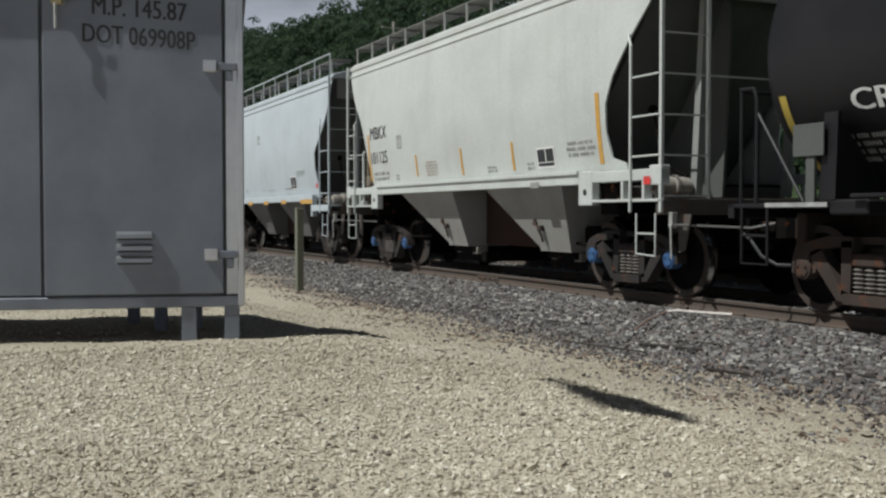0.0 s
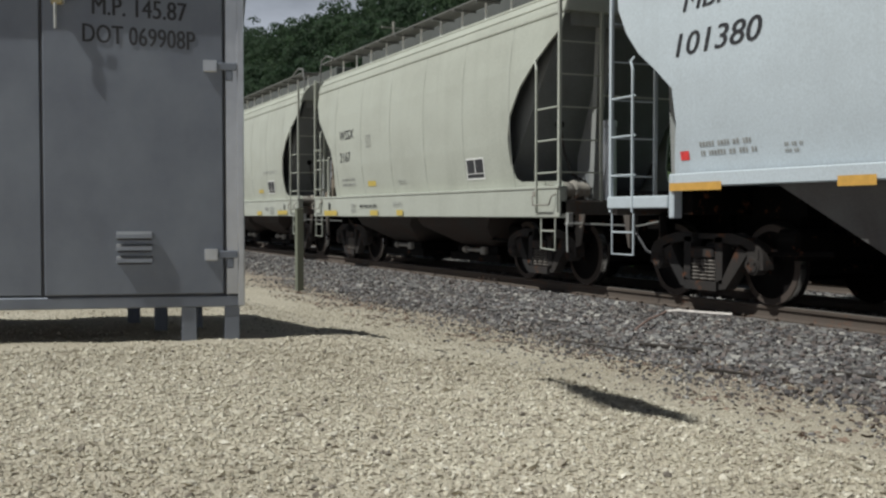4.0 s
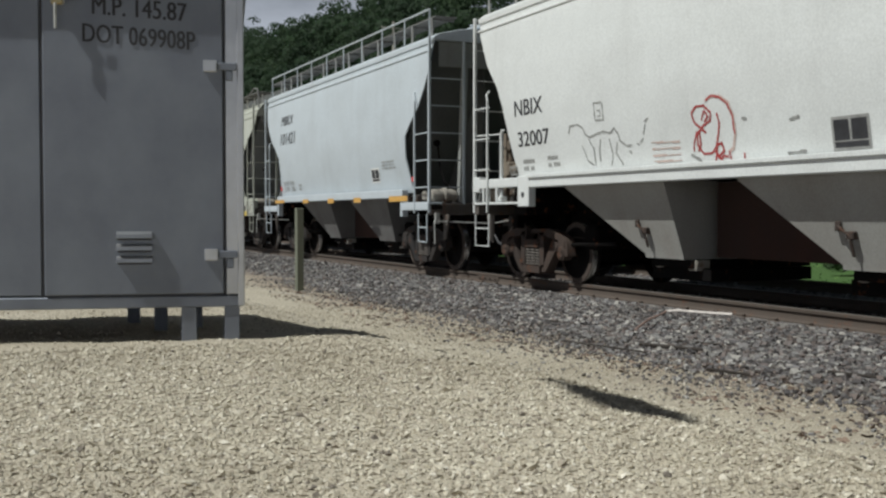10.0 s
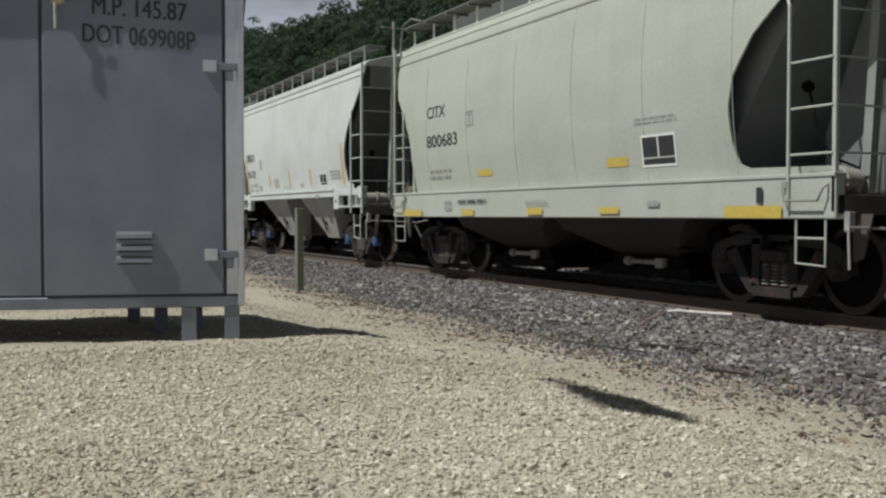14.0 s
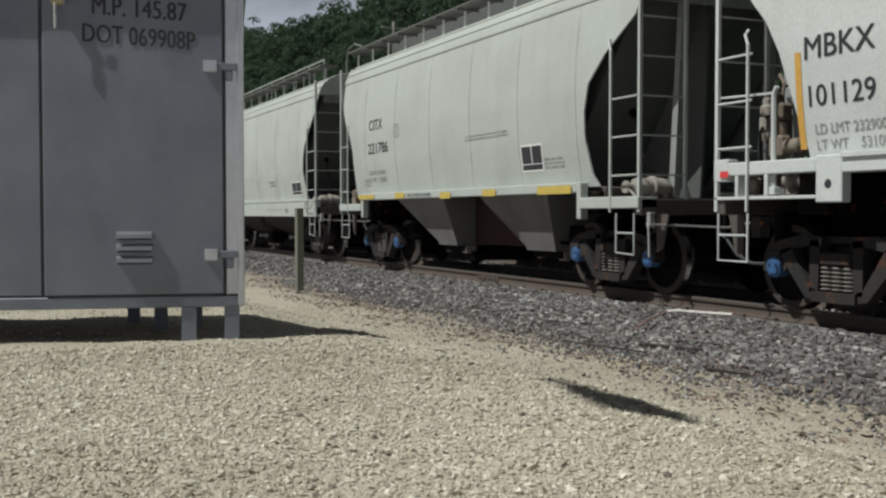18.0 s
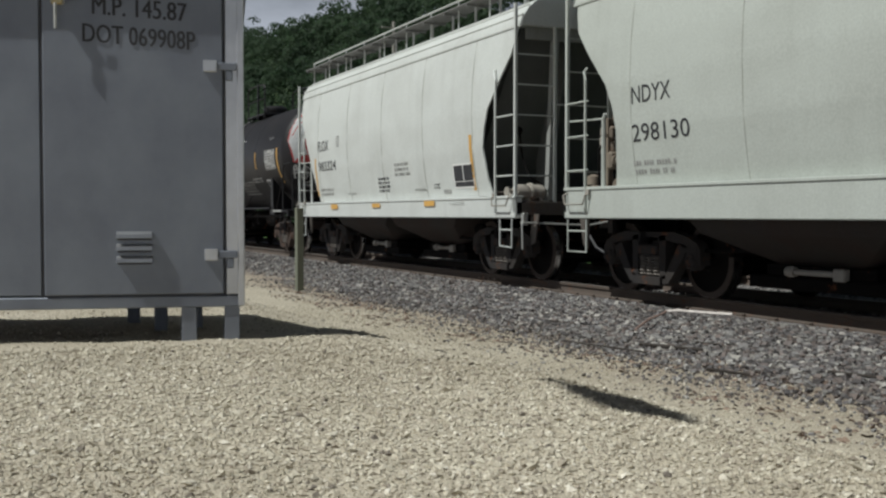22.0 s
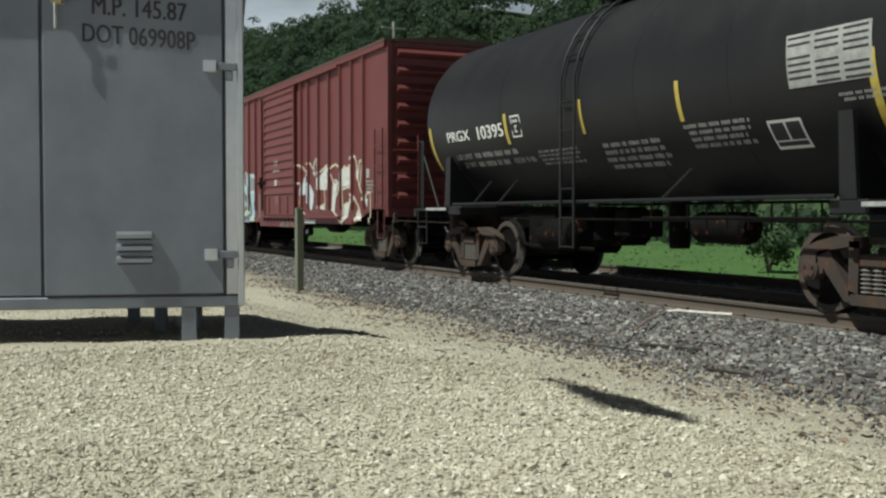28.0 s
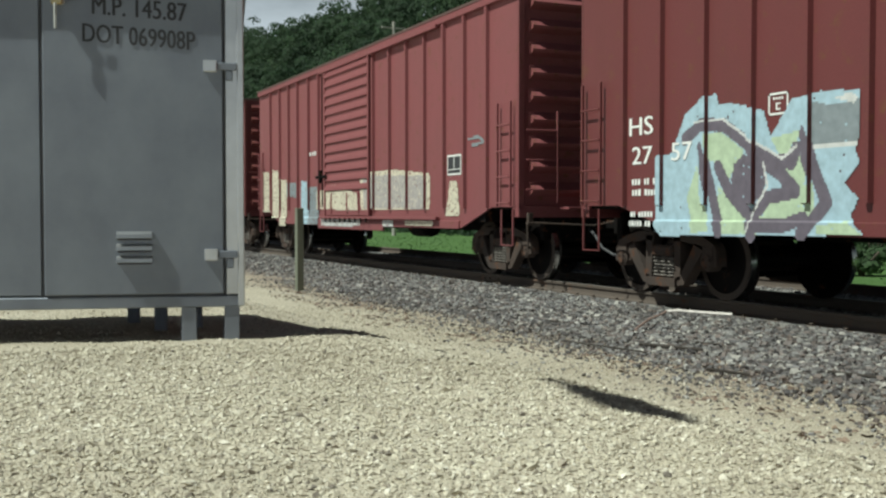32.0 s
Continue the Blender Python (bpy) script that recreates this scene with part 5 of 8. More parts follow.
def hopper(x, paint_mat, style, prof, edge, z_sill, half, label, truck=None, caps=None, seams=0, loops=False, rails=False, brake=True, lift=0.0):
    car = thing("covered_hopper", label, "freight car", pose(x, TRACK_Y, 0), group="freight cars of the train")
    edge = edge if isinstance(edge, tuple) else (edge, edge)
    key = (style, prof is FLAT, tuple(edge[0]), tuple(edge[1]), z_sill, half, lift)
    up = pose(0, 0, lift)
    cream = style == "deep" and seams == 6
    z0, z1 = z_sill
    for s in (-1, 1):
        link("side_sheet", shared(("side_sheet", key, s), paint_mat, lambda: side_sheet_b(prof, edge, z1 - 0.06, 4.20 + lift if prof is FLAT else 3.91, s)), car)
        link("top_chord", shared(("top_chord", prof is FLAT, s), paint_mat, lambda: chord_b(prof, s)), car, at=up)
        link("side_sill", shared(("side_sill", key, s), paint_mat, lambda: sill_b(s, z0, z1, half, style)), car)
        rb = link("running_board", shared(("running_board", s, loops), M["grating"], lambda: run_board_b(s, loops)), car, "dull steel grating roof walk", at=up)
        br = shared("bracket", M["text_white"] if loops else M["zinc"], lambda: B().box(-0.017, 0.017, -0.014, 0.014, 4.24, 4.585))
        for k in range(13):
            link("bracket", br, rb, at=pose(-HL + 0.25 + k * (2 * HL - 0.5) / 12, s * (1.36 if prof is FLAT else 1.18), 0))
        if rails:
            link("hand_rail", shared(("hand_rail", s, prof is FLAT), paint_mat, lambda: rail_loop_b(s, 1.38 if prof is FLAT else 1.20)), car, at=up)
    if seams:
        for k in range(seams):
            sx = -4.2 + 8.4 * k / (seams - 1)
            b = B()
            zs = [z1 + (3.86 - z1) * i / 8 for i in range(9)]
            b.tube([(sx, -curve_at(prof, z) - 0.001, z) for z in zs], 0.007, 5)
            part("weld_seam", b, M["seam"], car)
    link("roof", shared(("hopper_roof", prof is FLAT), paint_mat, lambda: hopper_roof_b(prof)), car, at=up)
    link("hatch", shared("hatch", paint_mat, hatch_b), car, at=up)
    if loops:
        link("hatch_coaming", shared("hatch_coaming", M["grimy_shaded"], lambda: B().box(-HL + 0.3, HL - 0.3, -0.42, 0.42, 4.42, 4.80, 0.02)), car, "dark grey trough hatch coaming")
    for sx in (-1, 1):
        link("slope_sheet", shared(("slope_sheet", z0, sx, lift, prof is FLAT), M["end_slope"] if cream else M["grimy_shaded"], lambda: tub_b(z0 + 0.05, sx, lift, 1.33 if prof is FLAT else 1.27)), car, "slope sheet in grimy grey darkened for shade")
    if style == "deep":
        for x0, x1 in ((-3.3, -0.05), (0.05, 3.3)):
            xm = (x0 + x1) / 2
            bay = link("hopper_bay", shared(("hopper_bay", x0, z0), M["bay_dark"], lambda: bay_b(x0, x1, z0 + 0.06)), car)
            link("outlet_gate", shared(("outlet_gate", x0), M["under"], lambda: gate_b(xm)), bay)
            link("gate_shaft", shared(("gate_shaft", x0), M["end_cream"], lambda: gate_shaft_b(xm)), bay)
    else:
        for k, xm in ((0, -1.0), (1, 2.45)):
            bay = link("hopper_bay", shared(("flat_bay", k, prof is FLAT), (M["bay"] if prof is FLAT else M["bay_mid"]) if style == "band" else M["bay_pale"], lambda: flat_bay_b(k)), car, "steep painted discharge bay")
            link("outlet_gate", shared(("flat_gate", k), M["under"], lambda: flat_gate_b(xm)), bay)
            link("gate_shaft", shared(("flat_shaft", k), M["end_cream"], lambda: gate_shaft_b(xm)), bay)
            if style == "notched":
                link("latch_clip", shared("latch_clip", M["truck_brown"], clip_b), bay, "rusty latch bracket", at=pose(xm - 0.3, -1.20, 0.86))
        # Added sheet: rust red, drawn down to darken the gap between the bays.
        link("cross_sheet", shared("cross_sheet", M["bay_rust"], lambda: B().prism([(-0.58, 1.42), (0.95, 1.42), (1.75, 0.50), (-0.58, 0.50)], "y", -0.7, 0.7)), car, "dark rusty sheet added to close the gap between the bays")
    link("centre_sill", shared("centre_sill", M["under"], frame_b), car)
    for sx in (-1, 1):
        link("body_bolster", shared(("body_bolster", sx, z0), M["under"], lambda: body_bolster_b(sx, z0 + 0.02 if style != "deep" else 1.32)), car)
        link("end_sill", shared(("end_sill", sx), M["end_brown"], lambda: end_sill_b(sx)), car)
    for sx in (-1, 1):
        for yy in (-0.72, 0.72):
            link("end_post", shared(("end_post", sx, yy), M["end_grey"], lambda: end_post_b(sx, yy)), car)
        if cream:
            link("end_column", shared(("end_column", sx), M["aluminium_edge"], lambda: end_column_b(sx)), car, "bright silver pipe column")
        if style == "deep":
            link("sill_grab", shared(("sill_grab", sx), M["end_cream"], lambda: sill_grab_b(sx)), car)
        link("end_web", shared(("end_web", sx, style == "deep"), M["end_slope"] if cream else M["grimy_shaded"], lambda: end_web_b(sx, style != "deep")), car, "end plate in grimy grey darkened for shade")
        # Added plate: lighter grey for the skylight on the upper slope sheet.
        link("end_plate", shared(("end_plate", sx, prof is FLAT), M["end_grey"], lambda: B().box(*sorted((sx * 5.56, sx * 5.60)), -1.26, 1.26, 3.70, 4.16, 0.01)), car, "weathered grey plate across the top of the end, added lighter for skylight", at=up)
        if style != "band":
            link("end_grab", shared(("end_grab", sx), paint_mat, lambda: end_grab_b(sx)), car)
        link("end_deck", shared(("end_deck", sx), M["end_brown"], lambda: deck_b(sx)), car)
    for rz in (0, 180):
        steps = {"notched": (1.25, 0.487), "band": (1.03, 0.487), "deep": (1.16, 0.457)}[style]
        ladder(car, "side", paint_mat, rz, False, *steps)
        ladder(car, "end", paint_mat, rz, False, *steps)
        ladder(car, "short", paint_mat, rz, True, *steps)
        ladder(car, "end", paint_mat, rz, True, *steps)
    if style == "notched":
        for sx in (-1, 1):
            link("jacking_slot", shared("jacking_slot", M["text_black"], lambda: B().lathe([(0.03, -1.5), (0.045, -1.5), (0.045, -1.534), (0.03, -1.534)], (0, 0, 0), "y", 12)), car, at=pose(sx * (half + 0.17), 0, z0 - 0.10))
    if brake:
        gear = link("brake_gear", shared("brake_gear", M["under"], brake_b), car, "dark pipes and hand wheel of the brake")
        link("reservoir", shared("reservoir", M["bay"], reservoir_b), gear, "dusty grey air reservoir tank")
        link("brake_cylinder", shared("brake_cylinder", M["end_cream"], cylinder_b), gear)
        link("brake_rigging", shared("brake_rigging", M["rigging"], rigging_b), gear, "rust-stained cream levers and valves")
        link("control_valve", shared("control_valve", M["end_cream"], valve_b), gear, "cream cast control valve")
    link("front_reservoir", shared("front_reservoir", M["end_cream"], front_tank_b), car, "small pale air tank on the end deck")
    link("brake_chain", shared("brake_chain", M["under"], chain_b), car)
    for xx in (-4.4, 4.4):
        add_truck(car, xx, truck or M["truck"], caps or truck or M["truck"])
    add_draft(car, 5.75, M["under"], M["zinc"])
    return car, (lambda z: -curve_at(prof, z) - 0.006)


def mirror_x(b):
    b.v = [(-x, y, z) for x, y, z in b.v]
    return b


EDGE_A = [(1.5, 4.84), (1.68, 4.80), (1.76, 4.50), (2.1, 4.42), (2.46, 4.44), (2.8, 4.62), (3.23, 5.02), (3.6, 5.42), (3.9, 5.62), (4.2, 5.72)]
EDGE_AL = [(1.5, 4.44), (1.68, 4.46), (1.86, 4.52), (2.23, 4.63), (2.67, 4.78), (3.01, 4.97), (3.4, 5.32), (3.9, 5.62), (4.2, 5.72)]
EDGE_B = [(1.3, 4.62), (1.6, 4.56), (2.1, 4.44), (2.51, 4.48), (2.75, 4.78), (3.0, 5.14), (3.3, 5.42), (3.63, 5.62), (4.2, 5.72)]
EDGE_C = [(1.40, 5.66), (1.50, 5.60), (1.52, 4.38), (1.57, 4.24), (1.81, 4.14), (2.2, 4.12), (2.52, 4.20), (2.93, 4.53), (3.24, 4.96), (3.5, 5.38), (3.65, 5.64), (4.2, 5.72)]
EDGE_CL = [(1.4, 4.92), (1.5, 4.94), (2.23, 4.95), (2.5, 5.04), (2.8, 5.21), (3.23, 5.58), (3.6, 5.70), (4.2, 5.72)]
EDGE_WL = [(1.4, 4.46), (1.55, 4.48), (2.13, 4.41), (2.48, 4.58), (2.88, 5.03), (3.2, 5.42), (3.6, 5.68), (4.2, 5.72)]
EDGE_KL = [(1.2, 4.38), (1.4, 4.43), (1.9, 4.64), (2.38, 4.88), (2.79, 5.14), (3.17, 5.42), (3.5, 5.62), (4.2, 5.72)]
EDGE_DL = [(1.4, 4.98), (2.0, 4.97), (2.36, 5.0), (2.66, 5.14), (3.03, 5.46), (3.39, 5.66), (4.2, 5.72)]
EDGE_D = [(1.4, 4.62), (1.55, 4.50), (2.0, 4.40), (2.4, 4.40), (2.77, 4.52), (3.1, 4.90), (3.52, 5.55), (3.9, 5.68), (4.2, 5.72)]
EDGE_E = [(1.35, 4.70), (1.6, 4.62), (2.1, 4.55), (2.4, 4.62), (2.7, 4.76), (3.1, 5.15), (3.48, 5.50), (4.0, 5.66), (4.2, 5.72)]


# ---- tank car ----
TR, TZ = 1.45, 2.68


def tank_y(z):
    d = min(abs(z - TZ), TR - 0.01)
    return -math.sqrt(TR * TR - d * d) - 0.007


def tank_b():
    prof = []
    for k in range(9):
        a = math.pi / 2 * k / 8
        prof.append((max(0.02, TR * math.sin(a)), -5.50 - 0.56 * math.cos(a)))
    prof += [(TR, -2.4), (TR, 0), (TR, 2.4)]
    prof += [(r, -h) for r, h in reversed(prof[:9])]
    return B().lathe(prof, (0, 0, TZ), "x", 56)


def tank_car(x, label, bracket=False):
    car = thing("tank_car", label, "freight car", pose(x, TRACK_Y, 0), group="freight cars of the train")
    K = M["black"]
    link("tank", shared("tank", K, tank_b), car, "glossy black riveted steel barrel")
    for xx in (-2.7, -0.9, 0.95, 2.75):
        link("weld_band", shared("weld_band", K, lambda: B().lathe([(TR - 0.01, -0.02), (TR + 0.004, -0.012), (TR + 0.004, 0.012), (TR - 0.01, 0.02)], (0, 0, TZ), "x", 48)), car, at=pose(xx, 0, 0))
    for sx in (-1, 1):
        xs = 4.46 if sx > 0 else -4.72
        sad = link("saddle", shared(("saddle", sx), K, lambda: B().box(*sorted((sx * 4.25, sx * 4.75)), -1.41, 1.41, 1.02, 1.17, 0.02)), car)
        for y in (-1, 1):
            link("saddle_plate", shared(("saddle_plate", sx, y), K, lambda: B().prism([(xs + sx * -0.09, 2.02), (xs + sx * 0.09, 2.02), (xs + sx * 0.16, 1.17), (xs + sx * -0.06, 1.17)], "y", *sorted((y * 1.36, y * 1.41)))), sad)
            link("saddle_web", shared(("saddle_web", sx, y), K, lambda: B().prism([(y * 1.36, 2.02), (y * 0.8, 1.35), (y * 0.8, 1.17), (y * 1.36, 1.17)], "x", xs - 0.03, xs + 0.03)), sad)
        def deck():
            b = B().box(*sorted((sx * 4.75, sx * 6.2)), -1.45, 1.45, 1.09, 1.14, 0.01)
            b.box(*sorted((sx * 3.6, sx * 6.2)), -0.22, 0.22, 0.78, 1.12, 0.02).box(*sorted((sx * 6.1, sx * 6.2)), -1.45, 1.45, 0.98, 1.14, 0.01)
            return b
        link("end_deck", shared(("tank_deck", sx), K, deck), car)
        for y in (-1, 1):
            def rail():
                b = B().tube([(sx * 5.75, y * 1.44, 1.14), (sx * 5.75, y * 1.44, 2.25), (sx * 5.82, y * 1.42, 2.36), (sx * 6.10, y * 1.36, 2.38), (sx * 6.16, y * 1.2, 2.36), (sx * 6.16, y * 0.3, 2.36)], 0.022, 7)
                b.tube([(sx * 6.16, y * 1.30, 1.1), (sx * 6.16, y * 1.30, 2.37)], 0.022, 7).tube([(sx * 5.05, y * 1.44, 1.15), (sx * 5.75, y * 1.43, 2.1)], 0.018, 6)
                return b
            link("end_rail", shared(("tank_rail", sx, y), K, rail), car)
        def step():
            b = B().tube([(sx * 5.55, -1.46, 1.1), (sx * 5.55, -1.46, 0.5), (sx * 5.95, -1.46, 0.5), (sx * 5.95, -1.46, 1.1)], 0.018, 6)
            return b.tube([(sx * 5.55, -1.46, 0.8), (sx * 5.95, -1.46, 0.8)], 0.016, 6)
        link("step", shared(("tank_step", sx), K, step), car)
        for y in (-1, 1):
            link("deck_stripe", shared(("deck_stripe", sx, y), M["text_dim"], lambda: B().box(*sorted((sx * 4.72, sx * 5.6)), *sorted((y * 1.447, y * 1.456)), 1.10, 1.145)), car, "pale edge stripe")
    for y in (-1, 1):
        def srail():
            b = B().tube([(-4.4, y * 1.46, 1.20), (4.4, y * 1.46, 1.20)], 0.024, 7)
            for xx in (-3.6, -2.7, 1.6):
                b.tube([(xx, y * 1.46, 1.2), (xx + 0.45, y * 1.36, 1.55)], 0.022, 6)
            return b
        link("side_rail", shared(("side_rail", y), K, srail), car)
        def lad():
            b = B()
            for xx in (-0.72, -0.36):
                pts = [(xx, y * 1.50, 0.56), (xx, y * 1.50, 2.9)]
                for k in range(1, 7):
                    a = math.radians(9 + 12 * k)
                    pts.append((xx, y * (TR + 0.07) * math.cos(a), TZ + (TR + 0.07) * math.sin(a)))
                b.tube(pts, 0.020, 6)
            for k in range(6):
                z = 0.58 + 0.4 * k
                b.tube([(-0.72, y * 1.50, z), (-0.36, y * 1.50, z)], 0.014, 5)
            for k in range(1, 7):
                a = math.radians(9 + 12 * k)
                b.tube([(xx, y * (TR + 0.07) * math.cos(a), TZ + (TR + 0.07) * math.sin(a)) for xx in (-0.72, -0.36)], 0.014, 5)
            return b
        link("ladder", shared(("tank_ladder", y), K, lad), car)
    def plat():
        b = B()
        top = TZ + TR
        b.box(-0.88, 1.25, -0.78, -0.30, top - 0.05, top, 0.008).box(-0.88, 1.25, 0.30, 0.78, top - 0.05, top, 0.008)
        for y in (-0.74, 0.74):
            b.tube([(-0.86, y, top - 0.15), (-0.86, y, top + 0.80), (-0.78, y, top + 0.90), (0.3, y, top + 0.92), (1.12, y, top + 0.86), (1.22, y, top + 0.76), (1.22, y, top - 0.15)], 0.024, 7)
            b.tube([(-0.86, y, top + 0.45), (1.22, y, top + 0.45)], 0.014, 6)
            b.box(0.38, 0.44, y - 0.03, y + 0.03, top - 0.15, top + 0.91, 0.006)
        return b
    link("platform", shared("tank_platform", K, plat), car)
    link("manway", shared("manway", K, lambda: B().lathe([(0.33, TZ + TR - 0.1), (0.33, TZ + TR + 0.22), (0.39, TZ + TR + 0.22), (0.39, TZ + TR + 0.28), (0.28, TZ + TR + 0.36), (0.05, TZ + TR + 0.38)], (-0.3, 0, 0), "z", 18)), car)
    def belly():
        b = B().lathe([(0.14, -0.5), (0.2, -0.45), (0.2, 0.45), (0.14, 0.5)], (1.6, -0.5, 0.86), "x", 12)
        b.box(-3.3, -2.3, -0.62, 0.62, 0.40, 1.14, 0.08).box(-2.35, -1.3, -0.5, 0.5, 0.55, 1.14, 0.10)
        b.lathe([(0.1, -0.5), (0.24, -0.44), (0.24, 0.44), (0.1, 0.5)], (-1.9, -0.75, 0.72), "x", 14)
        b.tube([(-3.6, -0.72, 0.60), (-2.9, -0.74, 0.52), (-1.0, -0.74, 0.52)], 0.03, 6)
        b.box(-0.9, -0.5, -0.5, 0.1, 0.7, 1.1, 0.03).tube([(-4.3, -0.6, 0.95), (4.3, -0.6, 0.95)], 0.02, 6)
        b.lathe([(0.14, 0.55), (0.16, 0.7), (0.12, 1.3)], (0.0, 0, 0), "z", 12)
        for k in range(9):
            b.tube([(0.6 + 0.38 * k, -0.9, 1.15), (0.6 + 0.38 * k, -0.9, 0.85)], 0.014, 5)
        b.tube([(0.4, -0.9, 0.98), (3.9, -0.9, 0.98)], 0.02, 6)
        return b
    link("brake_gear", shared("tank_brake", M["under"], belly), car)
    for xx in (-4.55, 4.55):
        add_truck(car, xx, M["truck_brown"], M["truck_brown"])
    add_draft(car, 6.0, M["truck_brown"], M["under"])
    return car


# ---- boxcar ----
def box_side_b(s, belly):
    y0, y1 = sorted((s * 1.42, s * 1.45))
    out = [(-7.75, 1.14), (-6.9, 1.14), (-5.75, belly), (5.75, belly), (6.9, 1.14), (7.75, 1.14), (7.75, 4.44), (-7.75, 4.44)]
    return B().prism(out, "y", y0, y1)


def rib_b():
    return B().prism([(-0.045, -1.45), (-0.03, -1.51), (0.03, -1.51), (0.045, -1.45)], "z", 1.13, 4.36)


RIBS = [-6.74, -5.96, -5.13, -4.34, -3.52, -2.73, -2.0, 1.9, 2.48, 3.30, 4.11, 4.92, 5.70, 6.45]


def boxcar(x, red, label, belly=0.83, ribs=RIBS):
    car = thing("boxcar", label, "freight car", pose(x, TRACK_Y, 0), group="freight cars of the train")
    for s in (-1, 1):
        sd = link("side_wall", shared(("box_side", s, belly), red, lambda: box_side_b(s, belly)), car)
        for rx in ribs:
            link("rib", shared("rib", red, rib_b), sd, at=pose(rx, 0, 0, 0, 0, 0) if s < 0 else pose(rx, 0, 0, 0, 0, 180) @ pose(0, 0, 0))
        link("top_chord", shared(("box_chord", s), red, lambda: B().box(-7.75, 7.75, *sorted((s * 1.40, s * 1.52)), 4.34, 4.48, 0.012)), car)
        link("side_sill", shared(("box_sill", s, belly), red, lambda: B().box(-5.7, 5.7, *sorted((s * 1.44, s * 1.475)), belly - 0.02, belly + 0.12, 0.008).box(-2.2, 2.1, *sorted((s * 1.44, s * 1.485)), 0.70, belly + 0.10, 0.008)), car)
        d = link("door", shared(("box_door", s), red, lambda: B().box(-1.58, 1.44, *sorted((s * 1.475, s * 1.515)), 1.00, 4.30, 0.01)), car, "ribbed sliding steel door")
        z = 1.55
        while z < 4.2:
            link("door_rib", shared(("door_rib", s), red, lambda: B().prism([(s * 1.512, 0), (s * 1.55, 0.02), (s * 1.55, 0.06), (s * 1.512, 0.16)], "x", -1.50, 1.36)), d, at=pose(0, 0, z))
            z += 0.215
        for xx in (-1.56, 1.36):
            link("door_stile", shared(("door_stile", s), red, lambda: B().box(0, 0.08, *sorted((s * 1.512, s * 1.55)), 1.0, 4.30, 0.008)), d, at=pose(xx, 0, 0))
        for xx in (-1.1, 0.0, 0.75):
            link("door_post", shared(("door_post", s), red, lambda: B().box(0, 0.06, *sorted((s * 1.512, s * 1.54)), 1.05, 1.5, 0.006)), d, at=pose(xx, 0, 0))
        link("door_track", shared(("door_track", s), red, lambda: B().box(-1.9, 4.9, *sorted((s * 1.475, s * 1.56)), 0.93, 0.985, 0.006).box(-1.9, 4.9, *sorted((s * 1.50, s * 1.56)), 4.29, 4.36, 0.006)), car)
        for k in range(9):
            link("roller", shared(("roller", s), M["under"], lambda: B().box(-0.035, 0.035, *sorted((s * 1.54, s * 1.57)), 0.86, 0.95, 0.006)), d, at=pose(-1.4 + 0.34 * k, 0, 0))
        def lock():
            b = B().tube([(-1.62, s * 1.56, 1.2), (-1.62, s * 1.56, 4.2)], 0.018, 6)
            b.box(-2.05, -1.3, *sorted((s * 1.55, s * 1.60)), 1.86, 1.93, 0.01).box(-1.75, -1.62, *sorted((s * 1.55, s * 1.62)), 1.75, 2.05, 0.01)
            return b
        link("lock_rod", shared(("lock_rod", s), M["under"], lock), d)
    link("roof", shared("box_roof", M["roof_brown"], lambda: B().prism([(-1.53, 4.46), (-1.53, 4.50), (0, 4.62), (1.53, 4.50), (1.53, 4.46)], "x", -7.80, 7.80)), car, "dull brown steel roof")
    for sx in (-1, 1):
        wall = link("end_wall", shared(("box_end", sx), red, lambda: B().box(*sorted((sx * 7.68, sx * 7.74)), -1.42, 1.42, 1.10, 4.46)), car, "corrugated steel end")
        z = 1.3
        while z < 4.3:
            link("corrugation", shared(("corrugation", sx), red, lambda: B().prism([(sx * 7.735, 0), (sx * 7.86, 0.06), (sx * 7.88, 0.10), (sx * 7.735, 0.23)], "y", -1.24, 1.24)), wall, at=pose(0, 0, z))
            z += 0.355
        for y in (-1, 1):
            link("corner_post", shared(("corner_post", sx, y), red, lambda: B().box(*sorted((sx * 7.755, sx * 7.80)), *sorted((y * 1.34, y * 1.455)), 1.1, 4.46, 0.010)), wall)
        for y in (-1, 1):
            def lad():
                b = B()
                top = 2.75
                for xx in (7.22, 7.66):
                    b.box(*sorted((sx * (xx - 0.02), sx * (xx + 0.02))), *sorted((y * 1.50, y * 1.535)), 1.15, top, 0.004)
                b.tube([(sx * 7.22, y * 1.54, 1.2), (sx * 7.66, y * 1.54, 1.2)], 0.014, 6)
                b.tube([(sx * 7.3, y * 1.48, 1.1), (sx * 7.3, y * 1.48, 0.55), (sx * 7.68, y * 1.48, 0.55), (sx * 7.68, y * 1.48, 1.1)], 0.016, 6)
                for k in range(3):
                    b.tube([(sx * 7.93, y * 0.85, 1.4 + 0.45 * k), (sx * 7.93, y * 1.38, 1.4 + 0.45 * k)], 0.014, 6)
                b.tube([(sx * 7.93, y * 0.85, 1.2), (sx * 7.93, y * 0.85, 2.6)], 0.018, 6)
                return b
            lo = link("ladder", shared(("box_ladder", sx, y), red, lad), car)
            k = 1
            while 1.2 + 0.40 * k < 2.75:
                link("rung", shared(("box_rung", sx, y), red, lambda: B().tube([(sx * 7.22, y * 1.54, 0), (sx * 7.66, y * 1.54, 0)], 0.014, 6)), lo, at=pose(0, 0, 1.2 + 0.40 * k))
                k += 1
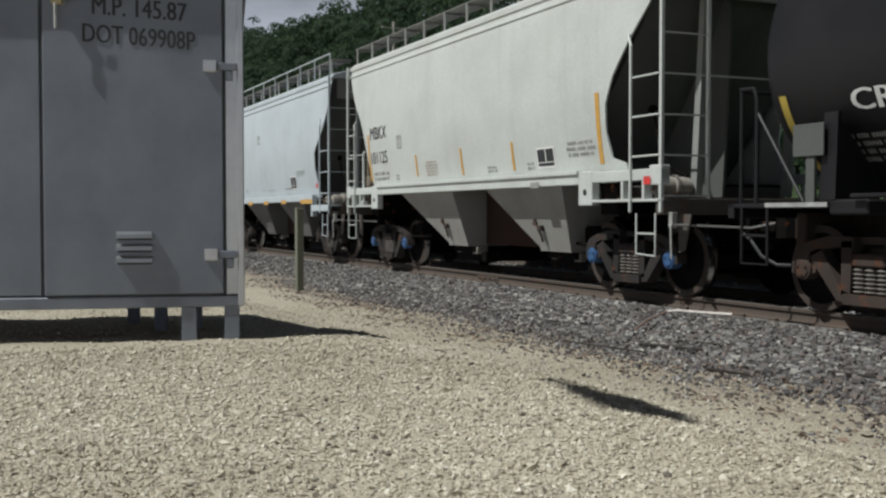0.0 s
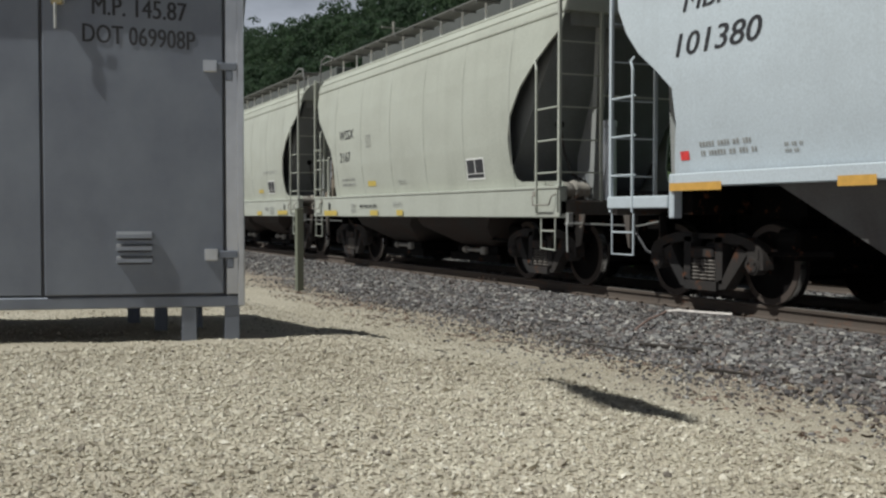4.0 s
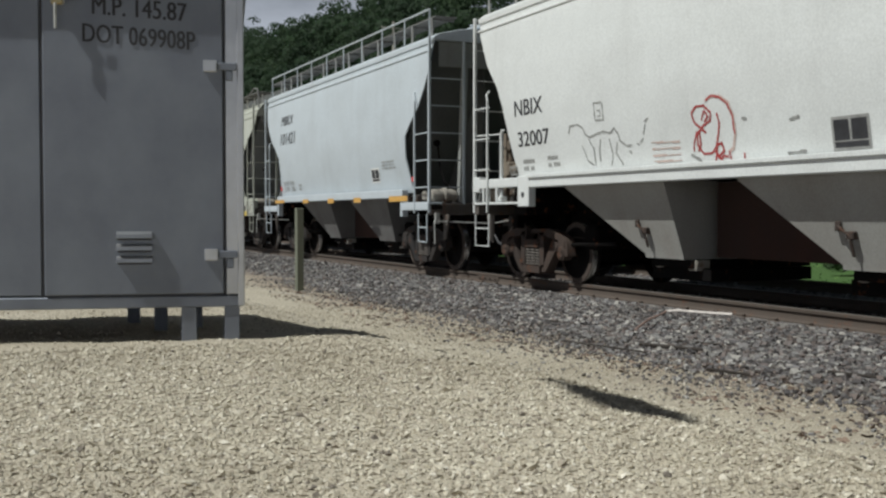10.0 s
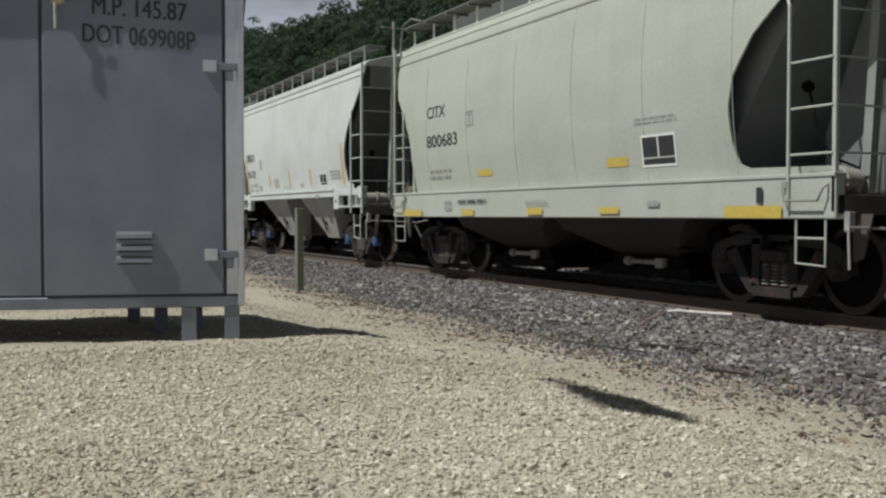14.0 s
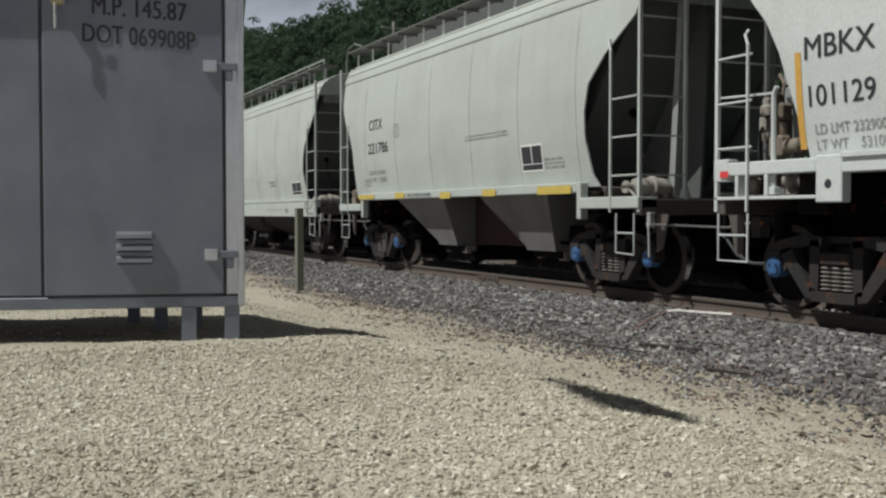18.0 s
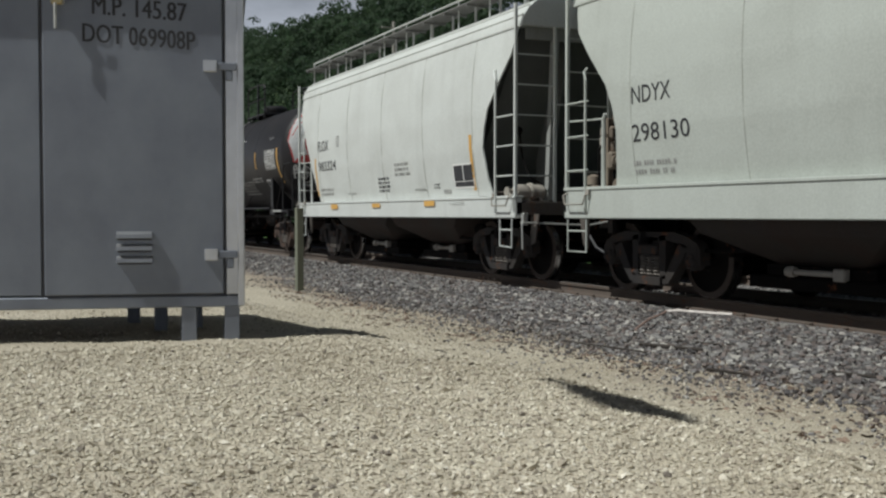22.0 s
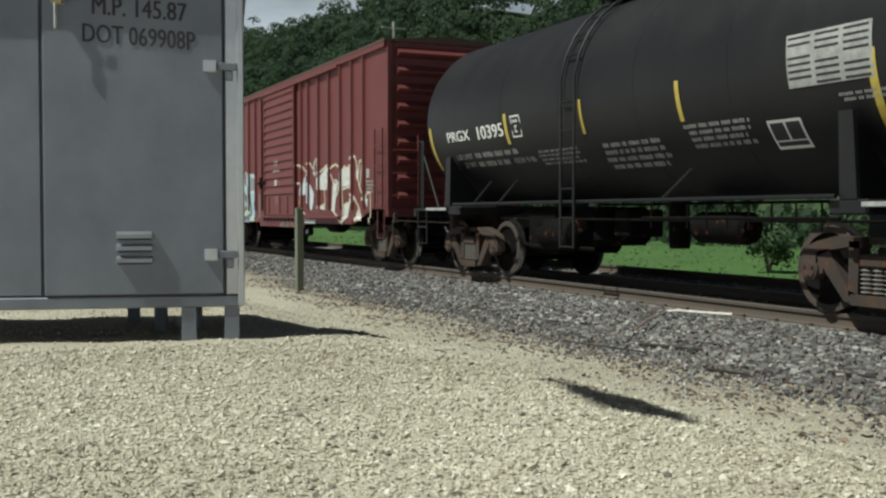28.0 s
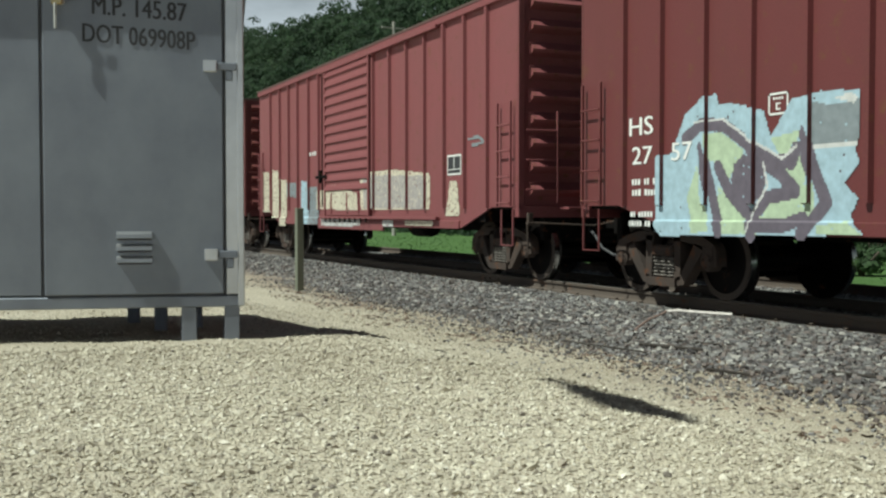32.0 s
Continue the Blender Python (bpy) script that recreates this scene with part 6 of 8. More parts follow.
        link("end_platform", shared(("box_plat", sx), red, lambda: B().box(*sorted((sx * 7.7, sx * 8.1)), -0.75, 0.75, 1.10, 1.14, 0.006).box(*sorted((sx * 7.6, sx * 7.8)), -1.45, 1.45, 0.98, 1.16, 0.01)), car)
    def fr():
        b = B().box(-8.0, 8.0, -0.2, 0.2, 0.72, 1.1, 0.01).box(-7.6, 7.6, -1.40, 1.40, 1.10, 1.16)
        for xx in (-6.45, 6.45, -3.2, 0, 3.2):
            b.box(xx - 0.12, xx + 0.12, -1.4, 1.4, 0.9, 1.12, 0.01)
        b.lathe([(0.1, -0.4), (0.2, -0.36), (0.2, 0.36), (0.1, 0.4)], (2.4, -0.7, 0.78), "x", 12)
        return b
    link("underframe", shared("box_frame", M["under"], fr), car)
    for xx in (-6.45, 6.45):
        add_truck(car, xx, M["truck_brown"], M["truck_brown"])
    add_draft(car, 8.0, M["under"], M["truck_brown"])
    return car

# ---- the train, from its head ----
CARS = []


def keep(c):
    CARS.append(c[0] if isinstance(c, tuple) else c)
    return c


RIBS_O = [-6.54, -5.6, -4.74, -3.92, -2.99, -2.16, 1.54, 2.46, 3.35, 4.22, 5.08, 5.92, 6.77]
t_head = keep(tank_car(-2.75, "black tank car with white lettering and yellow reflectors"))
hop_a, side_a = keep(hopper(-15.82, M["white"], "notched", FLAT, (EDGE_AL, EDGE_A), (1.42, 1.60), 3.87, "white two-bay covered hopper with orange reflector strips", truck=M["truck"], caps=M["blue_cap"]))
hop_b, side_b = keep(hopper(-28.60, M["cool_white"], "band", FLAT, EDGE_B, (1.34, 1.50), 4.36, "bluish-white two-bay covered hopper with orange sill blocks", rails=True, brake=False))
hop_c, side_c = keep(hopper(-41.35, M["cream"], "deep", ROUND, (EDGE_WL, EDGE_C), (0.98, 1.42), 5.7, "cream round-sided covered hopper with a deep side sill", seams=6, loops=True))
hop_d, side_d = keep(hopper(-54.20, M["cream"], "deep", ROUND, (EDGE_CL, EDGE_C), (0.98, 1.42), 5.7, "cream round-sided covered hopper with yellow sill blocks", seams=6, loops=True))
# the rear end frame and ladders of this car stand farther back
for c in hop_d.children:
    if ("ladder" in c.name or c.name.startswith(("end_grab", "end_post", "end_column", "end_web", "sill_grab"))) and max((c.matrix_basis @ Vector(q)).x for q in c.bound_box) < -4.3:
        c.location.x -= 0.14
hop_e, side_e = keep(hopper(-67.45, M["bright_white"], "notched", FLAT, (EDGE_AL, EDGE_A), (1.42, 1.60), 3.87, "white two-bay covered hopper with red graffiti scrawls", truck=M["truck_brown"]))
# this car's body sits forward of its bays and trucks
for c in hop_e.children:
    if not c.name.startswith(("hopper_bay", "truck")):
        c.location.x += 0.17
hop_f, side_f = keep(hopper(-80.60, M["cool_white"], "band", FLAT, EDGE_B, (1.34, 1.50), 4.36, "bluish-white two-bay covered hopper with large black numbers", rails=True, brake=False))
hop_g, side_g = keep(hopper(-93.60, M["cream"], "deep", ROUND, (EDGE_CL, EDGE_C), (0.98, 1.42), 5.7, "cream round-sided covered hopper with a yellow label", seams=6, loops=True))
for c in hop_g.children:
    c.location.x += 0.17
hop_h, side_h = keep(hopper(-106.77, M["white"], "notched", FLAT, (EDGE_AL, EDGE_A), (1.42, 1.60), 3.87, "white two-bay covered hopper with worn reflector strips", caps=M["blue_cap"]))
hop_i, side_i = keep(hopper(-119.70, M["pale_grey"], "band", ROUND, (EDGE_DL, EDGE_D), (1.32, 1.46), 4.27, "pale grey covered hopper with yellow sill blocks", seams=6, loops=True, caps=M["blue_cap"]))
hop_j, side_j = keep(hopper(-133.04, M["pale_grey"], "deep", ROUND, EDGE_E, (0.97, 1.38), 5.7, "pale grey covered hopper with thin grey lettering", seams=5, rails=True))
hop_k, side_k = keep(hopper(-146.00, M["white"], "deep", ROUND, (EDGE_KL, EDGE_E), (0.97, 1.30), 5.7, "white covered hopper with orange sill blocks", brake=False, seams=5, rails=True))
tank_l = keep(tank_car(-159.24, "black tank car with white graffiti and orange reflectors"))
tank_m = keep(tank_car(-172.36, "clean black tank car with white lettering and yellow reflectors"))
box_n = keep(boxcar(-187.70, M["red"], "oxide-red boxcar with white and blue graffiti"))
box_o = keep(boxcar(-205.10, M["red_pale"], "faded red boxcar with grey patch paint along the bottom", belly=0.80, ribs=RIBS_O))
keep(boxcar(-222.50, M["red"], "oxide-red boxcar at the tail of the view"))


def sill_y(z):
    return -1.552


def box_y(z):
    return -1.458


def box_skin(x, z):
    if -1.58 < x < 1.44 and z > 1.0:
        return -1.522
    return -1.517 if z > 1.13 and min(abs(x - r) for r in RIBS) < 0.045 else (-1.493 if z < 0.95 else -1.459)


def box_skin_o(x, z):
    if -1.58 < x < 1.44 and z > 1.0:
        return -1.522
    return -1.517 if z > 1.13 and min(abs(x - r) for r in RIBS_O) < 0.045 else (-1.493 if z < 0.95 else -1.459)


def tank_skin(x, z):
    return tank_y(z)


def head_spot(y, z):
    """A point on the tank's front head."""
    q = min(1.0, (y * y + (z - TZ) ** 2) / TR ** 2)
    return 5.50 + 0.56 * math.sqrt(1 - q) + 0.012, y, z


def side_e_skin(x, z):
    return side_e(z)


for nm, col in (("white", (0.58, 0.58, 0.57)), ("cream", (0.58, 0.53, 0.42)), ("blue", (0.37, 0.50, 0.58)), ("green", (0.44, 0.54, 0.38)), ("purple", (0.13, 0.11, 0.14)),
                ("slate", (0.22, 0.25, 0.27)), ("grey", (0.36, 0.33, 0.32)), ("red", (0.36, 0.045, 0.045)), ("dim", (0.42, 0.42, 0.42)), ("pale", (0.55, 0.60, 0.64)), ("rose", (0.55, 0.42, 0.38)), ("dull", (0.50, 0.52, 0.53))):
    M["spray_" + nm] = plain("spray_" + nm, col, 0.6, 0, 0.15, 9)


def graffiti(name, car, skin, cell, layers, label, worn, place=None):
    """Sprayed paint in small flakes that follow the surface; width 0 fills the outline, else it is a stroke."""
    xs = [x for _, w, p in layers for x, z in p]
    zs = [z for _, w, p in layers for x, z in p]
    nx, nz = int((max(xs) - min(xs) + 0.2) / cell), int((max(zs) - min(zs) + 0.2) / cell)
    X0, Z0 = min(xs) - 0.1, max(0.70, min(zs) - 0.1)
    gx_, gz_ = np.meshgrid(X0 + cell * (np.arange(nx) + 0.5), Z0 + cell * (np.arange(nz) + 0.5), indexing="ij")
    hue = np.full(gx_.shape, -1)
    mats = []
    rg = np.random.default_rng(len(layers))
    for mat, w, p in layers:
        if mat not in mats:
            mats.append(mat)
        if w == 0:
            hit = np.zeros(gx_.shape, bool)
            for (xa, za), (xb, zb) in zip(p, p[1:] + p[:1]):
                if za != zb:
                    hit ^= ((za > gz_) != (zb > gz_)) & (gx_ < (xb - xa) * (gz_ - za) / (zb - za) + xa)
            hit &= rg.random(gx_.shape) > worn * 0.35
        else:
            hit = np.zeros(gx_.shape, bool)
            for (xa, za), (xb, zb) in zip(p, p[1:]):
                d2 = max((xb - xa) ** 2 + (zb - za) ** 2, 1e-9)
                t = np.clip(((gx_ - xa) * (xb - xa) + (gz_ - za) * (zb - za)) / d2, 0, 1)
                hit |= (gx_ - xa - t * (xb - xa)) ** 2 + (gz_ - za - t * (zb - za)) ** 2 < (w / 2) ** 2
        hue[hit] = mats.index(mat)
    vs, fs, mi = [], [], []
    for i, k in zip(*np.nonzero(hue >= 0)):
        x, z = X0 + i * cell, Z0 + k * cell
        if place and x * x + (z - TZ) ** 2 > 1.37 ** 2:
            continue
        n = len(vs)
        for a, c in ((0, 0), (cell, 0), (cell, cell), (0, cell)):
            vs.append(place(x + a, z + c) if place else (x + a, skin(x + cell / 2, z + c), z + c))
        fs.append((n, n + 1, n + 2, n + 3))
        mi.append(hue[i, k])
    me = bpy.data.meshes.new(name)
    me.from_pydata(vs, [], fs)
    for mat in mats:
        me.materials.append(M[mat])
    me.polygons.foreach_set("material_index", [int(q) for q in mi])
    me.update()
    return link(name, me, car, label)


# white hopper behind the leading tank car
letters(hop_a, side_a, "MBKX", -4.376, -3.468, 2.550, 0.248, M["text_black"], 0.005)
letters(hop_a, side_a, "101125", -4.383, -3.490, 2.060, 0.237, M["text_black"], 0.005)
bars(hop_a, side_a, -4.330, -3.446, 1.702, 1.909, 2, M["text_grey"], 1)
outline_box(hop_a, side_a, -2.922, -2.703, 2.295, 2.544, 0.022, M["text_grey"])
on_side("reflector", [rect(-4.538, -4.453, 1.711, 2.665, 8)], side_a, M["orange"], hop_a)
on_side("reflector", [rect(-2.080, -2.005, 1.740, 2.128, 8)], side_a, M["orange"], hop_a)
on_side("reflector", [rect(-0.108, -0.033, 1.694, 2.142, 8)], side_a, M["orange"], hop_a)
on_side("reflector", [rect(1.744, 1.819, 1.700, 2.132, 8)], side_a, M["orange"], hop_a)
on_side("reflector", [rect(4.204, 4.304, 1.696, 2.626, 8)], side_a, M["orange"], hop_a)
stencil_block(hop_a, side_a, 2.550, 3.023, 1.721, 1.975, M["text_black"], M["text_white"])
bars(hop_a, side_a, 3.365, 4.182, 1.814, 2.051, 3, M["text_grey"], 2)
bars(hop_a, side_a, 2.200, 2.433, 1.684, 1.817, 2, M["text_grey"], 3)
bars(hop_a, side_a, 0.860, 1.209, 1.689, 1.811, 2, M["text_grey"], 4)
bars(hop_a, side_a, -1.636, -1.083, 1.720, 2.000, 5, M["text_rust"], 5)
on_side("placard_holder", [rect(2.569, 2.822, 1.404, 1.488)], sill_y, M["text_grey"], hop_a)
on_side("tag", [rect(5.419, 5.559, 1.389, 1.488)], sill_y, M["red_tag"], hop_a)
bars(hop_a, side_a, -3.140, -2.951, 1.689, 1.818, 2, M["text_grey"], 6)
# bluish-white hopper
letters(hop_b, side_b, "MBKX", -4.262, -2.986, 3.357, 0.245, M["text_black"], 0.005, slant=0.22)
letters(hop_b, side_b, "101380", -4.388, -2.870, 2.857, 0.259, M["text_black"], 0.005, slant=0.22)
bars(hop_b, side_b, -4.054, -3.087, 1.679, 1.881, 2, M["text_grey"], 7)
bars(hop_b, side_b, -2.668, -2.402, 1.650, 1.784, 2, M["text_grey"], 8)
bars(hop_b, side_b, -0.637, -0.445, 1.671, 1.755, 1, M["text_grey"], 9)
bars(hop_b, side_b, -0.231, 0.719, 1.666, 1.705, 1, M["text_grey"], 10)
outline_box(hop_b, side_b, -0.933, -0.658, 3.007, 3.238, 0.022, M["text_grey"])
bars(hop_b, side_b, 2.049, 2.405, 1.666, 1.730, 2, M["text_grey"], 11)
stencil_block(hop_b, side_b, 2.266, 2.736, 1.700, 1.978, M["text_black"], M["text_white"])
bars(hop_b, side_b, 2.811, 3.577, 1.991, 2.131, 3, M["text_grey"], 12)
on_side("tag", [rect(4.370, 4.510, 1.662, 1.766)], side_b, M["red_tag"], hop_b)
on_side("tag", [rect(-4.412, -4.246, 1.659, 1.763)], side_b, M["red_tag"], hop_b)
on_side("sill_block", [rect(-4.411, -3.473, 1.298, 1.389)], sill_y, M["orange"], hop_b)
on_side("sill_block", [rect(-1.774, -1.299, 1.293, 1.391)], sill_y, M["orange"], hop_b)
on_side("sill_block", [rect(0.014, 0.461, 1.293, 1.390)], sill_y, M["orange"], hop_b)
on_side("sill_block", [rect(1.810, 2.253, 1.301, 1.392)], sill_y, M["orange"], hop_b)
on_side("sill_block", [rect(3.566, 4.545, 1.288, 1.390)], sill_y, M["orange"], hop_b)
bars(hop_b, side_b, 1.613, 2.326, 1.669, 1.734, 1, M["text_grey"], 13)
# first cream hopper
letters(hop_c, side_c, "WSSX", -3.904, -2.963, 2.658, 0.198, M["text_black"], 0.005)
letters(hop_c, side_c, "2167", -3.910, -3.210, 2.172, 0.208, M["text_black"], 0.005)
outline_box(hop_c, side_c, -2.199, -1.940, 2.421, 2.667, 0.022, M["text_grey"])
bars(hop_c, side_c, -3.906, -3.003, 1.630, 1.840, 2, M["text_grey"], 14)
on_side("label_plate", [rect(-2.265, -1.796, 1.611, 1.719)], side_c, M["yellow"], hop_c)
bars(hop_c, side_c, -0.558, -0.139, 1.601, 1.702, 2, M["text_grey"], 15)
on_side("sill_block", [rect(-4.909, -3.975, 1.002, 1.115)], sill_y, M["yellow"], hop_c)
on_side("sill_block", [rect(-1.837, -1.386, 1.006, 1.110)], sill_y, M["yellow"], hop_c)
on_side("sill_block", [rect(-0.362, -0.043, 1.008, 1.110)], sill_y, M["yellow"], hop_c)
outline_box(hop_c, sill_y, -3.019, -2.758, 1.089, 1.248, 0.022, M["text_grey"])
bars(hop_c, sill_y, -2.508, -1.395, 1.162, 1.253, 1, M["text_black"], 16)
bars(hop_c, sill_y, -0.585, -0.043, 1.184, 1.278, 2, M["text_grey"], 17)
on_side("slot", [rect(-4.584, -4.492, 1.133, 1.299)], sill_y, M["text_black"], hop_c)
# second cream hopper
letters(hop_d, side_d, "CITX", -4.467, -3.585, 2.612, 0.204, M["text_black"], 0.005)
letters(hop_d, side_d, "800539", -4.439, -3.126, 2.085, 0.209, M["text_black"], 0.005)
outline_box(hop_d, side_d, -2.696, -2.440, 2.386, 2.564, 0.022, M["text_grey"])
bars(hop_d, side_d, -4.297, -3.384, 1.642, 1.811, 2, M["text_grey"], 18)
on_side("label_plate", [rect(-2.159, -1.702, 1.602, 1.720)], side_d, M["yellow"], hop_d)
on_side("label_plate", [rect(1.482, 1.991, 1.629, 1.731)], side_d, M["yellow"], hop_d)
bars(hop_d, side_d, 2.126, 3.542, 2.123, 2.228, 2, M["text_grey"], 19)
stencil_block(hop_d, side_d, 2.600, 3.203, 1.624, 1.922, M["text_black"], M["text_white"])
on_side("sill_block", [rect(-5.196, -4.396, 0.991, 1.131)], sill_y, M["yellow"], hop_d)
on_side("sill_block", [rect(-2.611, -2.093, 0.995, 1.120)], sill_y, M["yellow"], hop_d)
on_side("sill_block", [rect(-0.417, 0.086, 1.006, 1.118)], sill_y, M["yellow"], hop_d)
on_side("sill_block", [rect(1.699, 2.205, 1.009, 1.114)], sill_y, M["yellow"], hop_d)
on_side("sill_block", [rect(3.888, 4.820, 1.024, 1.130)], sill_y, M["yellow"], hop_d)
bars(hop_d, sill_y, -2.979, -1.800, 1.194, 1.288, 1, M["text_black"], 20)
outline_box(hop_d, sill_y, -3.439, -3.130, 1.126, 1.326, 0.022, M["text_grey"])
bars(hop_d, sill_y, 3.089, 3.547, 1.038, 1.243, 3, M["text_grey"], 21)
on_side("slot", [rect(4.483, 4.564, 1.151, 1.303)], sill_y, M["text_black"], hop_d)
bars(hop_d, sill_y, 3.999, 4.340, 1.150, 1.198, 1, M["text_grey"], 22)
bars(hop_d, sill_y, -0.611, 0.141, 1.183, 1.262, 2, M["text_grey"], 23)
on_side("placard_holder", [rect(2.574, 2.874, 1.148, 1.224)], sill_y, M["text_grey"], hop_d)
stencil_block(hop_c, side_c, 2.600, 3.203, 1.624, 1.922, M["text_black"], M["text_white"])
# white hopper with graffiti
letters(hop_e, side_e, "NBIX", -4.217, -3.366, 2.504, 0.234, M["text_black"], 0.005)
letters(hop_e, side_e, "32007", -4.156, -3.220, 2.047, 0.217, M["text_black"], 0.005)
bars(hop_e, side_e, -4.088, -3.710, 1.663, 1.879, 2, M["text_grey"], 24)
bars(hop_e, side_e, -3.333, -2.994, 1.694, 1.895, 2, M["text_grey"], 25)
outline_box(hop_e, side_e, -4.524, -4.273, 1.626, 1.762, 0.022, M["text_grey"])
stencil_block(hop_e, side_e, 2.220, 2.656, 1.664, 1.936, M["text_black"], M["text_grey"])
bars(hop_e, side_e, 3.013, 3.494, 1.775, 1.998, 3, M["text_grey"], 31)
bars(hop_e, side_e, 3.635, 3.949, 1.868, 2.055, 3, M["text_grey"], 32)
on_side("placard_holder", [rect(3.618, 3.876, 1.382, 1.459)], sill_y, M["text_grey"], hop_e)
# second bluish-white hopper
letters(hop_f, side_f, "101421", -4.232, -2.862, 2.843, 0.289, M["text_black"], 0.005, slant=0.22)
letters(hop_f, side_f, "MBKX", -4.160, -3.042, 3.340, 0.240, M["text_black"], 0.005, slant=0.22)
letters(hop_f, side_f, "LD LMT 232100", -4.200, -3.240, 1.785, 0.108, M["text_grey"], 0.005)
letters(hop_f, side_f, "LT WT   53900", -4.204, -3.244, 1.618, 0.126, M["text_grey"], 0.005)
outline_box(hop_f, side_f, -2.874, -2.623, 1.645, 1.780, 0.022, M["text_grey"])
on_side("tag", [rect(-4.602, -4.449, 1.656, 1.758)], side_f, M["red_tag"], hop_f)
on_side("sill_block", [rect(-4.600, -3.697, 1.319, 1.403)], sill_y, M["orange"], hop_f)
on_side("sill_block", [rect(-2.023, -1.562, 1.299, 1.390)], sill_y, M["orange"], hop_f)
stencil_block(hop_f, side_f, 2.509, 2.931, 1.699, 1.947, M["text_black"], M["text_white"])
bars(hop_f, side_f, 3.101, 3.882, 1.921, 2.106, 3, M["text_grey"], 26)
on_side("tag", [rect(4.593, 4.752, 1.647, 1.735)], side_f, M["red_tag"], hop_f)
on_side("sill_block", [rect(3.836, 4.788, 1.274, 1.378)], sill_y, M["orange"], hop_f)
on_side("sill_block", [rect(1.749, 2.197, 1.276, 1.380)], sill_y, M["orange"], hop_f)
on_side("sill_block", [rect(-0.045, 0.390, 1.280, 1.384)], sill_y, M["orange"], hop_f)
# third cream hopper
letters(hop_g, side_g, "CITX", -3.972, -3.194, 2.733, 0.200, M["text_black"], 0.005)
letters(hop_g, side_g, "800683", -4.009, -2.718, 2.215, 0.212, M["text_black"], 0.005)
outline_box(hop_g, side_g, -2.365, -2.077, 2.485, 2.730, 0.022, M["text_grey"])
bars(hop_g, side_g, -4.023, -3.015, 1.626, 1.846, 2, M["text_grey"], 27)
on_side("label_plate", [rect(-2.036, -1.526, 1.644, 1.752)], side_g, M["yellow"], hop_g)
on_side("label_plate", [rect(1.817, 2.302, 1.636, 1.757)], side_g, M["yellow"], hop_g)
bars(hop_g, side_g, 2.490, 3.393, 2.121, 2.223, 2, M["text_grey"], 28)
stencil_block(hop_g, side_g, 2.651, 3.287, 1.637, 1.963, M["text_black"], M["text_white"])
on_side("sill_block", [rect(-5.055, -4.130, 0.996, 1.111)], sill_y, M["yellow"], hop_g)
on_side("sill_block", [rect(-2.416, -1.959, 1.008, 1.109)], sill_y, M["yellow"], hop_g)
on_side("sill_block", [rect(-0.150, 0.299, 1.024, 1.123)], sill_y, M["yellow"], hop_g)
on_side("sill_block", [rect(1.816, 2.262, 1.036, 1.120)], sill_y, M["yellow"], hop_g)
on_side("sill_block", [rect(4.321, 5.213, 0.989, 1.116)], sill_y, M["yellow"], hop_g)
on_side("slot", [rect(4.833, 4.925, 1.144, 1.306)], sill_y, M["text_black"], hop_g)
bars(hop_g, sill_y, -2.622, -1.499, 1.192, 1.300, 1, M["text_black"], 29)
outline_box(hop_g, sill_y, -3.119, -2.867, 1.107, 1.252, 0.022, M["text_grey"])
bars(hop_g, sill_y, -0.244, 0.482, 1.154, 1.245, 2, M["text_grey"], 30)
on_side("placard_holder", [rect(2.880, 3.118, 1.120, 1.191)], sill_y, M["text_grey"], hop_g)
# white hopper with worn strips
letters(hop_h, side_h, "MBKX", -4.42, -3.518, 2.551, 0.223, M["text_black"], 0.005)
letters(hop_h, side_h, "101129", -4.386, -3.531, 2.088, 0.206, M["text_black"], 0.005)
letters(hop_h, side_h, "LD LMT 232900", -4.330, -3.430, 1.815, 0.098, M["text_grey"], 0.005)
letters(hop_h, side_h, "LT WT    53100", -4.330, -3.420, 1.660, 0.098, M["text_grey"], 0.005)
on_side("reflector", [rect(-4.555, -4.470, 1.675, 2.635, 8)], side_h, M["orange"], hop_h)
on_side("reflector", [rect(-2.080, -2.005, 1.740, 2.128, 8)], side_h, M["orange"], hop_h)
on_side("reflector", [rect(-0.108, -0.033, 1.694, 2.142, 8)], side_h, M["orange"], hop_h)
on_side("reflector", [rect(1.744, 1.819, 1.700, 2.132, 8)], side_h, M["orange"], hop_h)
on_side("reflector", [rect(4.204, 4.304, 1.696, 2.626, 8)], side_h, M["orange"], hop_h)
stencil_block(hop_h, side_h, 2.550, 3.023, 1.721, 1.975, M["text_black"], M["text_white"])
on_side("placard_holder", [rect(2.569, 2.822, 1.404, 1.488)], sill_y, M["text_grey"], hop_h)
outline_box(hop_h, side_h, -2.960, -2.740, 2.295, 2.544, 0.022, M["text_grey"])
bars(hop_h, side_h, 3.325, 4.142, 1.814, 2.051, 3, M["text_grey"], 62)
bars(hop_h, side_h, 0.820, 1.169, 1.689, 1.811, 2, M["text_grey"], 63)
bars(hop_h, side_h, -1.620, -1.080, 1.720, 2.000, 5, M["text_rust"], 64)
bars(hop_h, side_h, -0.720, -0.160, 1.700, 1.780, 2, M["text_grey"], 65)
on_side("label_plate", [rect(-3.180, -2.980, 1.690, 1.840)], side_h, M["text_grey"], hop_h)
on_side("tag", [rect(-5.62, -5.48, 1.425, 1.492)], sill_y, M["red_tag"], hop_h)
